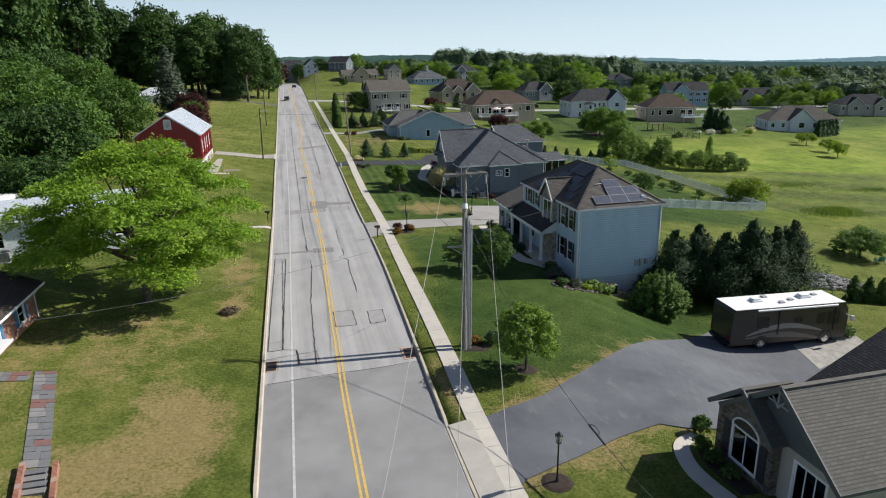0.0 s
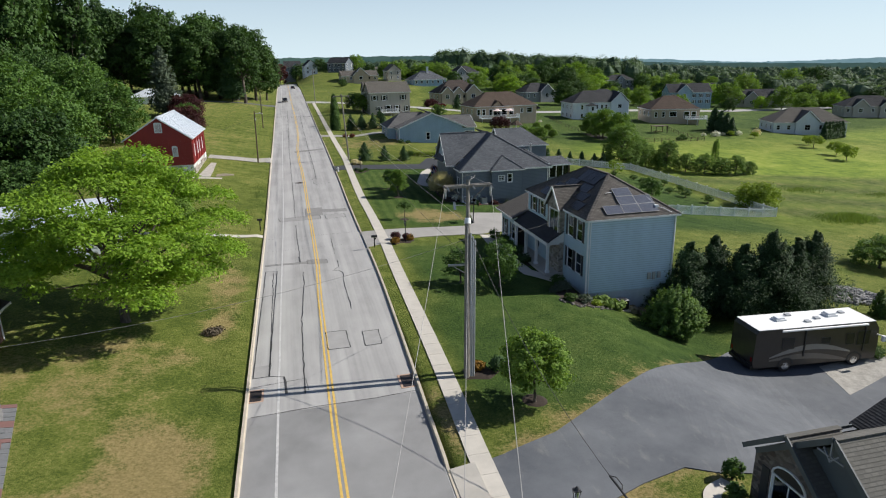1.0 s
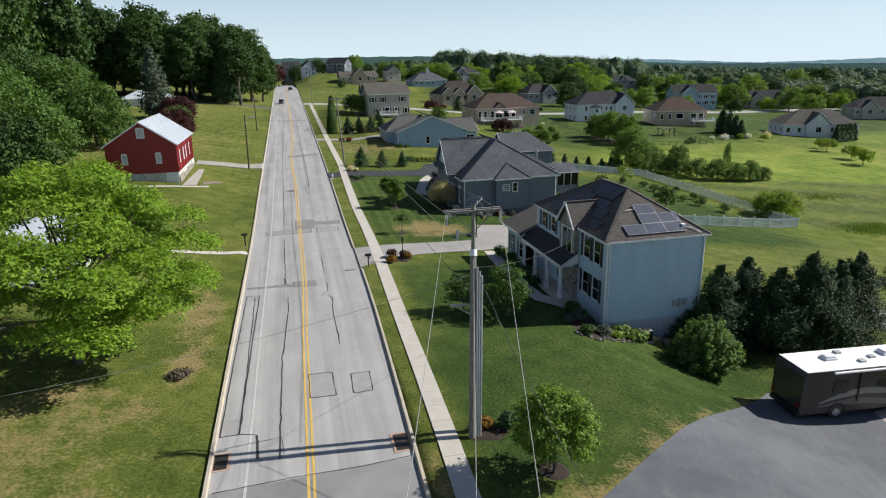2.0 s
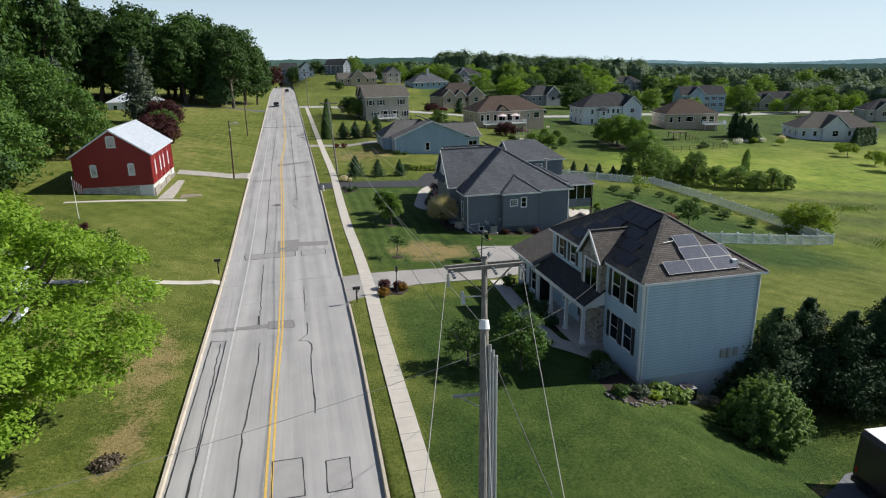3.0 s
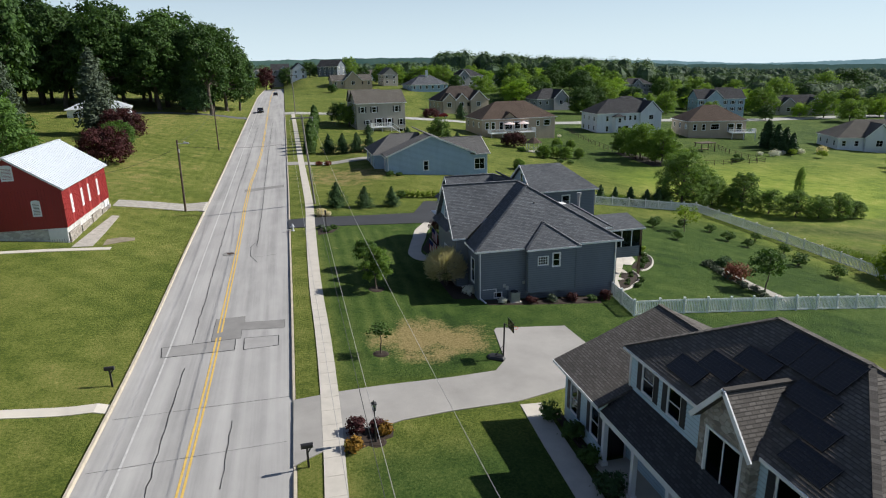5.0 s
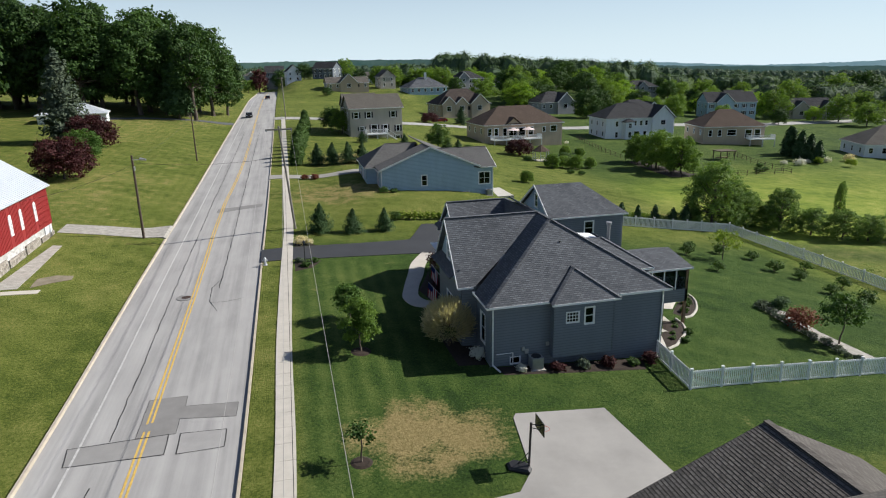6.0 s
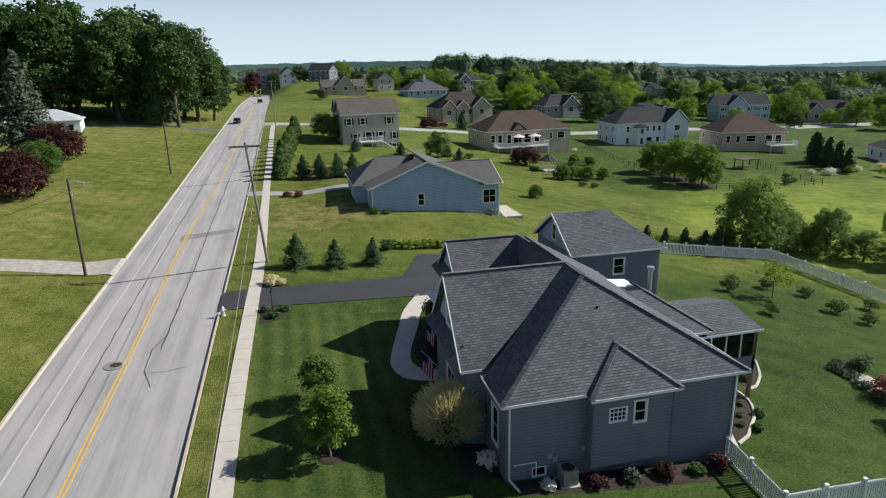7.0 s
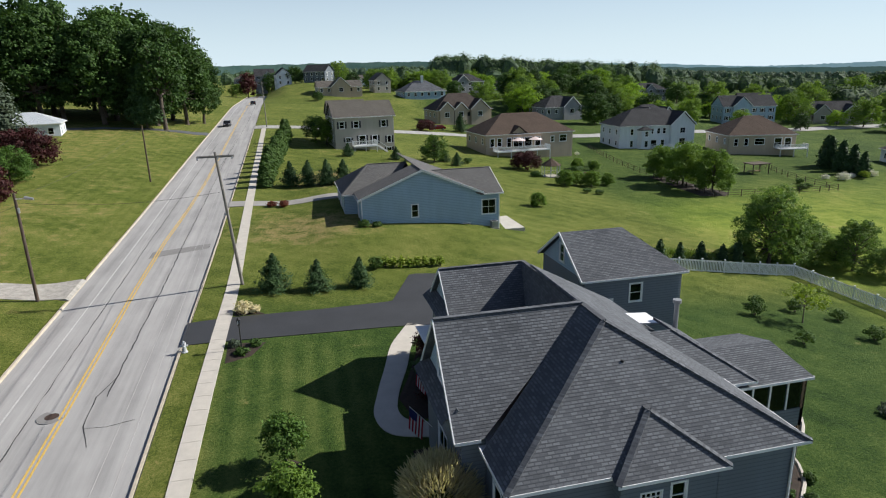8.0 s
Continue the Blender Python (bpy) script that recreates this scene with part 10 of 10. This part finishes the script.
def stone_edging():
    """Loose stones along the front of the planted bed."""
    rnd = random.Random(15)
    e = thing("stone_edging", 19.2, 45.7, ground_z(19.2, 45.7), "loose grey stones edging the planted bed", "stone edging")
    for i in range(46):
        u = rnd.random() * 2
        a, b = ((18.0, 46.6), (19.3, 45.4)) if u < 1 else ((19.3, 45.4), (22.2, 46.5))
        x, y = a[0] + (b[0] - a[0]) * (u % 1) + rnd.gauss(0, 0.16), a[1] + (b[1] - a[1]) * (u % 1) + rnd.gauss(0, 0.16)
        r = rnd.uniform(0.06, 0.15)
        part("stone", Mesh().blob((x, y, ground_z(x, y) + 0.05), (r, r * rnd.uniform(0.7, 1.2), r * 0.6), 7, 4, 0.25, i), M_RIPRAP_PALE, e)


M_RIPRAP_PALE = plain("garden_stone", (0.14, 0.13, 0.115), 0.9, vary=0.35, scale=2.0)
stone_edging()
Hg = shrub("grass_clump", 21.6, 121.6, 1.1, 0.5, M_LEAF_LIME, "upright ornamental grass beside the blacktop", 290, 420, 0.16, "ornamental grasses")
for i in range(1, 8):
    again(Hg, 21.6 + 0.75 * i, 121.4, 0.9 + 0.05 * (i % 3), i * 50)
Ys = shrub("shrub", 52.0, 108.7, 1.4, 0.9, M_LEAF_BUSH, "young green shrub on the back lawn", 291, 600, 0.16, "back lawn shrubs")
for x, y, s in ((51.7, 102.8, 0.9), (59.8, 107.5, 0.9), (59.4, 103.4, 1.1), (60.3, 100.8, 0.9), (60.3, 96.7, 0.9), (61.4, 93.8, 1.3), (57.0, 109.5, 1.0), (54.0, 111.0, 0.8), (63.0, 90.0, 1.2), (64.0, 104.0, 0.9), (63.5, 98.5, 1.0)):
    again(Ys, x, y, s, x * 30, 0.9)
broadleaf("tree", 49.7, 85.3, 4.4, 1.6, M_LEAF_MID, "small upright tree in the island bed", 292, 0.3, 1800, 0.22, 10, thick=0.06)
broadleaf("tree", 55.5, 107.0, 3.6, 1.9, M_LEAF_LIME, "airy young tree on the back lawn", 293, 0.3, 900, 0.2, 10, thick=0.05)
At = conifer("arborvitae", 45.6, 43.4, 2.4, 0.75, M_LEAF_BUSH, "clipped conical arborvitae on the lawn", 294, 3200, 0.11, 0.0, "arborvitae row", power=0.7, ragged=(0.9, 1.06))
for x, y in ((46.8, 43.0), (48.0, 42.7), (49.3, 42.4)):
    again(At, x, y, 1.0, x * 40)


def rock_pile():
    rnd = random.Random(5)
    p = thing("rock_pile", 47.5, 48.0, ground_z(47.5, 48.0), "heap of grey riprap stones on the lawn", "rock pile")
    for i in range(170):
        a, r = rnd.uniform(0, 6.28), rnd.random() ** 0.5
        x, y = 47.5 + 3.6 * r * math.cos(a), 48.2 + 2.4 * r * math.sin(a)
        s = rnd.uniform(0.16, 0.34)
        part("stone", Mesh().blob((x, y, ground_z(x, y) + 0.55 * (1 - r) + 0.1), (s, s * rnd.uniform(0.7, 1.2), s * 0.7), 7, 4, 0.3, i), M_RIPRAP, p)


M_RIPRAP = plain("riprap", (0.26, 0.255, 0.25), 0.9, vary=0.35, scale=2.0)
rock_pile()


def ac_unit(x, y, label="grey outdoor air-conditioning unit on a pad", mat=None):
    mat = mat or M_STEEL
    z = ground_z(x, y)
    u = thing("air_conditioner", x, y, z, label, "air conditioner")
    part("pad", Mesh().box(x - 0.5, x + 0.5, y - 0.5, y + 0.5, z - 0.1, z + 0.08), M_CONCRETE, u)
    m = Mesh().box(x - 0.38, x + 0.38, y - 0.38, y + 0.38, z + 0.08, z + 0.85)
    for i in range(14):
        q = -0.36 + 0.72 * i / 13
        part("slat", Mesh().box(x + q - 0.01, x + q + 0.01, y - 0.4, y - 0.38, z + 0.12, z + 0.8), mat, u)
    part("casing", m, mat, u)
    part("lid", Mesh().box(x - 0.4, x + 0.4, y - 0.4, y + 0.4, z + 0.85, z + 0.88), M_STEEL, u, "pale grey lid")
    part("fan_grille", Mesh().tube((x, y, z + 0.88), (x, y, z + 0.92), 0.33, 0.3, 16), M_BLACK, u)


ac_unit(24.2, 47.75, "dark air-conditioning unit with a pale lid on a pad", M_BLACK)
ac_unit(23.4, 83.35)
ac_unit(36.6, 134.3)
ac_unit(-25.3, 57.2)


def lawn_chair(x, y, turn):
    """A slatted garden chair with a leaning back."""
    c = thing("lawn_chair", x, y, ground_z(x, y), "teal slatted garden chair on the lawn", "chair", turn=turn)
    for i in range(5):
        u = -0.28 + 0.14 * i
        local("seat_slat", Mesh().beam((u, -0.3, 0.36), (u, 0.28, 0.27), 0.12, 0.03), M_TEAL, c)
        local("back_slat", Mesh().beam((u, 0.26, 0.27), (u * 1.15, 0.6, 1.0 - 0.5 * abs(u)), 0.12, 0.03), M_TEAL, c)
    for s in (-0.36, 0.36):
        local("armrest", Mesh().box(s - 0.07, s + 0.07, -0.35, 0.42, 0.54, 0.57), M_TEAL, c)
        local("leg", Mesh().beam((s, -0.3, 0.0), (s, -0.3, 0.54), 0.09, 0.04), M_TEAL, c)
        local("leg", Mesh().beam((s, 0.55, 0.0), (s, -0.3, 0.34), 0.03, 0.1), M_TEAL, c)


M_TEAL = plain("teal_paint", (0.02, 0.19, 0.17), 0.5)
lawn_chair(61.4, 54.9, 160)


def basketball_hoop(x, y):
    """Portable hoop: weighted base on the grass, leaning post, clear board in a dark frame."""
    z = ground_z(x, y)
    b = thing("basketball_hoop", x, y, z, "portable black basketball hoop with a clear board beside the driveway", "basketball hoop")
    m = Mesh()
    low = [(x - 0.98, y + 0.1), (x - 0.1, y - 0.42), (x + 0.12, y - 0.1), (x + 0.05, y + 0.35), (x - 0.6, y + 0.78), (x - 0.95, y + 0.6)]
    cx, cy = x - 0.42, y + 0.2
    top = [(cx + (p - cx) * 0.8, cy + (q - cy) * 0.8) for p, q in low]
    for i in range(6):
        j = (i + 1) % 6
        m.face([(*low[i], z - 0.03), (*low[j], z - 0.03), (*low[j], z + 0.13), (*low[i], z + 0.13)])
        m.face([(*low[i], z + 0.13), (*low[j], z + 0.13), (*top[j], z + 0.24), (*top[i], z + 0.24)])
    m.face([(*p, z + 0.24) for p in top])
    part("base", m, M_BLACK, b, "black moulded water-filled base")
    part("post", Mesh().tube((x, y, z + 0.1), (x + 0.08, y + 0.06, z + 2.55), 0.055, n=10), M_BLACK, b)
    for h in (0.6, 1.0):
        part("brace", Mesh().tube((x - 0.5, y + 0.3, z + 0.2), (x, y, z + h), 0.02, n=6), M_BLACK, b)
    board = part("backboard", Mesh().box(x + 0.5, x + 0.515, y - 0.48, y + 0.56, z + 2.02, z + 2.66), M_GLASS, b, "clear backboard")
    m = Mesh()
    for p, q in (((-0.5, 2.0), (0.58, 2.0)), ((0.58, 2.0), (0.58, 2.68)), ((0.58, 2.68), (-0.5, 2.68)), ((-0.5, 2.68), (-0.5, 2.0)), ((-0.12, 2.1), (0.2, 2.1)), ((-0.12, 2.4), (0.2, 2.4)), ((-0.12, 2.1), (-0.12, 2.4)), ((0.2, 2.1), (0.2, 2.4))):
        m.beam((x + 0.525, y + p[0], z + p[1]), (x + 0.525, y + q[0], z + q[1]), 0.025)
    part("board_frame", m, M_BLACK, board)
    m = Mesh()
    for i in range(14):
        a0, a1 = 2 * math.pi * i / 14, 2 * math.pi * (i + 1) / 14
        m.tube((x + 0.78 + 0.23 * math.cos(a0), y + 0.04 + 0.23 * math.sin(a0), z + 2.12), (x + 0.78 + 0.23 * math.cos(a1), y + 0.04 + 0.23 * math.sin(a1), z + 2.12), 0.014, n=5, caps=False)
    part("rim", m, M_HOOP, b, "faded red rim")
    for h in (0.0, 0.2):
        part("arm", Mesh().tube((x + 0.06, y + 0.05, z + 2.3 + h), (x + 0.5, y + 0.04, z + 2.12 + h), 0.022, n=6), M_BLACK, b)


basketball_hoop(18.94, 73.17)


def hydrant(x, y):
    z = ground_z(x, y)
    h = thing("fire_hydrant", x, y, z, "pale silver fire hydrant by the kerb", "fire hydrant")
    part("barrel", Mesh().tube((x, y, z), (x, y, z + 0.6), 0.13, 0.12, 12).tube((x, y, z + 0.6), (x, y, z + 0.78), 0.14, 0.05, 12).tube((x, y, z), (x, y, z + 0.06), 0.2, 0.2, 12), M_HYDRANT, h)
    for a, b in (((-0.24, 0), (0.24, 0)), ((0, -0.24), (0, 0.0))):
        part("outlet", Mesh().tube((x + a[0], y + a[1], z + 0.45), (x + b[0], y + b[1], z + 0.45), 0.07, n=10), M_HYDRANT, h)


M_HYDRANT = plain("silver_paint", (0.55, 0.57, 0.6), 0.4)
hydrant(5.95, 106.2)


def flag(x, y, zb, tilt, label):
    f = thing("flag", x, y, zb, label, "flag")
    top = Vector((x - 1.1 * tilt, y, zb + 1.3))
    part("staff", Mesh().tube((x, y, zb), top, 0.02, n=6), M_TRIM, f)
    m1 = [Mesh(), Mesh()]
    n = 9
    for i in range(n):
        a = top.lerp(Vector((x, y, zb)), 0.02 + 0.6 * i / n)
        b = top.lerp(Vector((x, y, zb)), 0.02 + 0.6 * (i + 1) / n)
        d = Vector((-0.15, -0.25, -1.0))
        m1[i % 2].face([a, b, b + d, a + d])
    part("stripe", m1[0], M_FLAG_RED, f, "red cloth")
    part("stripe", m1[1], M_TRIM, f, "white cloth")
    a = top.lerp(Vector((x, y, zb)), 0.02) + Vector((-0.012, -0.012, 0))
    b = top.lerp(Vector((x, y, zb)), 0.34) + Vector((-0.012, -0.012, 0))
    d = Vector((-0.06, -0.1, -0.42))
    q = Mesh()
    q.face([a, b, b + d, a + d])
    part("canton", q, M_FLAG_BLUE, f, "blue cloth")


M_FLAG_RED, M_FLAG_BLUE = plain("red_cloth", (0.4, 0.03, 0.04), 0.9), plain("navy_cloth", (0.02, 0.03, 0.12), 0.9)
flag(19.4, 92.4, 1.2, 1.0, "striped flag on a short staff at the house front")
flag(20.4, 96.6, 1.2, 0.8, "striped flag on a short staff at the house front")
fp = thing("flagpole", -21.0, 92.0, ground_z(-21, 92), "white flagpole with a striped flag on the lawn", "flagpole")
z = ground_z(-21, 92)
part("pole", Mesh().tube((-21, 92, z), (-21, 92, z + 4.6), 0.04, 0.025, 8), M_TRIM, fp)
m1 = [Mesh(), Mesh()]
for i in range(9):
    m1[i % 2].face([(-20.95 + 0.11 * i, 92 - 0.03 * i, z + 4.4 - 0.1 * i), (-20.95 + 0.11 * (i + 1), 92 - 0.03 * (i + 1), z + 4.4 - 0.1 * (i + 1)), (-20.95 + 0.09 * (i + 1), 92 - 0.03 * (i + 1), z + 3.2 - 0.05 * (i + 1)), (-20.95 + 0.09 * i, 92 - 0.03 * i, z + 3.2 - 0.05 * i)])
part("stripe", m1[0], M_FLAG_RED, fp, "red cloth")
part("stripe", m1[1], M_TRIM, fp, "white cloth")


def gazebo(x, y):
    z = ground_z(x, y)
    g = thing("gazebo", x, y, z, "small white garden gazebo with a brown roof", "gazebo")
    n = 8
    p = [(x + 1.7 * math.cos(2 * math.pi * (i + 0.5) / n), y + 1.7 * math.sin(2 * math.pi * (i + 0.5) / n)) for i in range(n)]
    part("floor", Mesh().prism(p, z - 0.2, z + 0.2), M_CONCRETE, g)
    for a in p:
        part("post", Mesh().box(a[0] - 0.06, a[0] + 0.06, a[1] - 0.06, a[1] + 0.06, z, z + 2.3), M_TRIM, g)
    r = Mesh()
    for a, b in zip(p, p[1:] + p[:1]):
        k = 1.18
        slope(r, [(x + (a[0] - x) * k, y + (a[1] - y) * k, z + 2.25), (x + (b[0] - x) * k, y + (b[1] - y) * k, z + 2.25), (x, y, z + 3.6)], thick=0.06)
        m = Mesh().beam((*a, z + 0.9), (*b, z + 0.9), 0.06)
        part("rail", m, M_TRIM, g)
    part("roof", r, M_SHINGLE_BROWN, g)


gazebo(62.9, 178.5)


def parasol(x, y, z):
    p = thing("parasol", x, y, z, "pale pink and white garden parasol on the deck", "parasol", "deck parasols")
    part("pole", Mesh().tube((x, y, z), (x, y, z + 2.6), 0.03, n=6), M_TRIM, p)
    m = Mesh()
    for i in range(8):
        a0, a1 = 2 * math.pi * i / 8, 2 * math.pi * (i + 1) / 8
        m.face([(x + 1.7 * math.cos(a0), y + 1.7 * math.sin(a0), z + 2.2), (x + 1.7 * math.cos(a1), y + 1.7 * math.sin(a1), z + 2.2), (x, y, z + 2.85)])
    part("canopy", m, M_PARASOL, p)


M_PARASOL = plain("pale_pink_cloth", (0.72, 0.6, 0.57), 0.9)
parasol(65.0, 201.9, -0.15)
parasol(69.2, 202.2, -0.15)


def car(x, y, turn, mat, label, z=None):
    z = ground_z(x, y) if z is None else z
    c = thing("car", x, y, z, label, "car", "cars", turn)
    L, W = 4.5, 1.8
    body = Mesh()
    prof = [(-2.25, 0.35), (-2.25, 0.85), (-1.9, 0.95), (-1.35, 1.42), (0.35, 1.45), (1.1, 0.98), (2.1, 0.85), (2.25, 0.6), (2.2, 0.35)]
    for s in (-1, 1):
        pts = [(s * W / 2 * (0.86 if h > 1.2 else 1.0), a, h) for a, h in prof]
        body.face(pts if s > 0 else pts[::-1])
    for (a, h), (a2, h2) in zip(prof, prof[1:] + prof[:1]):
        w, w2 = W / 2 * (0.86 if h > 1.2 else 1.0), W / 2 * (0.86 if h2 > 1.2 else 1.0)
        body.face([(-w, a, h), (w, a, h), (w2, a2, h2), (-w2, a2, h2)])
    local("body", body, mat, c)
    for pts in (((-0.75, 1.02, 1.05), (0.75, 1.02, 1.05), (0.72, 0.42, 1.42), (-0.72, 0.42, 1.42)), ((0.75, -1.82, 1.02), (-0.75, -1.82, 1.02), (-0.72, -1.4, 1.4), (0.72, -1.4, 1.4))):
        m = Mesh()
        m.face([(p[0], p[1] + (0.03 if p[1] > 0 else -0.03), p[2] + 0.02) for p in pts])
        local("windscreen", m, M_SOLAR_BLACK, c)
    for s in (-1, 1):
        local("side_window", Mesh().box(s * 0.84 - 0.02, s * 0.84 + 0.02, -1.3, 0.6, 1.0, 1.35), M_SOLAR_BLACK, c)
        for yy in (-1.4, 1.4):
            t = local("tyre", Mesh().tube((s * 0.7, yy, 0.33), (s * 0.92, yy, 0.33), 0.33, n=16), M_RUBBER, c)
            local("rim", Mesh().tube((s * 0.9, yy, 0.33), (s * 0.935, yy, 0.33), 0.2, n=12), M_ALU, t)
        local("headlight", Mesh().box(s * 0.62 - 0.18, s * 0.62 + 0.18, 2.2, 2.27, 0.62, 0.78), M_TRIM, c)
        local("tail_light", Mesh().box(s * 0.68 - 0.15, s * 0.68 + 0.15, -2.27, -2.23, 0.65, 0.85), M_TAIL, c)


M_CAR = plain("dark_car_paint", (0.02, 0.02, 0.024), 0.2)
car(-1.6, 246, 180, M_CAR, "dark car standing on the road")
car(2.4, 318, 0, M_CAR, "dark car standing far along the road", z=road_z(318) + 0.07)
car(97, 250, 80, M_CAR, "dark car parked by the side street", z=far_z(97, 250) + 0.05)
car(58, 252, 90, plain("red_car_paint", (0.2, 0.01, 0.012), 0.25), "dark red car parked by a house", z=far_z(58, 252) + 0.02)


# ---- things in the far gardens ----
def rail_fence(line, label):
    f = thing("garden_fence", *line[0], ground_z(*line[0]), label, "fence", "garden fences")
    for a, b in zip(line, line[1:]):
        n = max(1, round(math.hypot(b[0] - a[0], b[1] - a[1]) / 2.6))
        for i in range(n):
            p, q = [Vector((a[0] + (b[0] - a[0]) * k / n, a[1] + (b[1] - a[1]) * k / n, 0)) for k in (i, i + 1)]
            p.z, q.z = ground_z(p.x, p.y), ground_z(q.x, q.y)
            part("post", Mesh().box(p.x - 0.045, p.x + 0.045, p.y - 0.045, p.y + 0.045, p.z - 0.2, p.z + 1.2), M_WOOD_POLE_DARK, f)
            for h in (0.35, 0.75, 1.15):
                part("rail", Mesh().beam(p + Vector((0, 0, h)), q + Vector((0, 0, h)), 0.03, 0.05), M_WOOD_POLE_DARK, f)


rail_fence([(88.5, 214.0), (84.6, 192.0), (83.4, 178.0), (84.5, 158.0), (95.0, 157.6), (104.2, 158.0)], "dark weathered timber rail fence round a garden")
rail_fence([(115.6, 184.0), (112.0, 172.0), (111.0, 164.0), (111.5, 159.0), (104.4, 158.0)], "dark weathered timber rail fence round a garden")
z = ground_z(108.5, 177)
play = thing("play_frame", 108.5, 177.0, z, "dark timber play frame with a flat roof", "play frame")
for x in (106.6, 110.4):
    for y in (175.6, 178.2):
        part("post", Mesh().box(x - 0.08, x + 0.08, y - 0.08, y + 0.08, z - 0.3, z + 2.1), M_WOOD_POLE_DARK, play)
part("roof", Mesh().box(106.3, 110.7, 175.3, 178.5, z + 2.05, z + 2.2), M_WOOD_POLE_DARK, play)
part("bench", Mesh().box(107.0, 110.0, 177.2, 177.9, z + 0.35, z + 0.5), M_TIMBER, play)
Wh = shrub("shrub", 121.3, 167.5, 1.7, 1.4, M_PETAL_WHITE, "white flowering shrub in a garden border", 401, 900, 0.22, "garden border shrubs")
for x, y, k in ((118.5, 169.2, 0.6), (125.5, 169.6, 0.6), (131.4, 170.2, 0.8), (77.0, 205.0, 0.5), (79.0, 205.3, 0.45), (81.4, 205.7, 0.5)):
    again(Wh, x, y, k, x * 9)
shrub("shrub", 138.4, 170.8, 1.9, 1.5, M_LEAF_WILLOW, "pale round shrub on the far lawn", 402, 900, 0.22, "far garden shrubs")
Gs = shrub("shrub", 66.7, 179.0, 1.3, 1.2, M_LEAF_BUSH, "green rounded shrub beside the gazebo", 403, 900, 0.2, "gazebo garden shrubs")
for x, y, k in ((68.8, 178.0, 1.0), (70.5, 183.1, 1.2), (77.5, 190.2, 0.9), (59.2, 177.0, 0.9), (48.8, 187.8, 0.9), (63.0, 163.2, 0.7), (65.0, 162.5, 0.7), (104.8, 160.5, 0.9), (107.0, 161.5, 0.8), (109.4, 166.0, 0.8), (72.5, 186.0, 0.8)):
    again(Gs, x, y, k, x * 5)
Gr = shrub("shrub", 69.4, 180.0, 0.9, 0.8, M_LEAF_RUST, "orange-red flowering border plant", 404, 500, 0.18, "gazebo garden flowers")
again(Gr, 71.4, 180.6, 0.8, 40)
broadleaf("tree", 41.5, 186.5, 5.6, 2.6, M_LEAF_BUSH, "loose green conifer-like tree behind the blue house", 405, 0.05, 3600, 0.3, 16)


# plants along the patio border and the island bed
Pb = shrub("shrub", 37.2, 88.6, 0.35, 0.3, M_LEAF_BUSH, "small clipped plant in the patio bed", 501, 220, 0.1, "patio plants")
for x, y, k in ((36.2, 87.4, 0.9), (35.6, 86.5, 1.0), (37.6, 89.4, 0.8), (40.2, 91.9, 1.2), (41.2, 92.9, 1.1), (42.0, 94.0, 1.3), (42.5, 95.2, 1.4), (41.8, 93.4, 1.0)):
    again(Pb, x, y, k, x * 40)
Pg = shrub("shrub", 48.4, 92.6, 0.6, 0.55, M_LEAF_BLUE, "pale grey-green edging plant in the island bed", 502, 420, 0.12, "island bed edging")
for i in range(15):
    y = 92.0 - 0.68 * i
    again(Pg, 48.35 + 0.25 * math.sin(i * 1.9) - (0.25 if 3 < i < 10 else 0.0), y, 0.8 + 0.25 * math.sin(i * 2.7), i * 70)
again(Pg, 49.2, 93.1, 1.0, 10)
again(Pg, 49.9, 92.8, 0.9, 50)
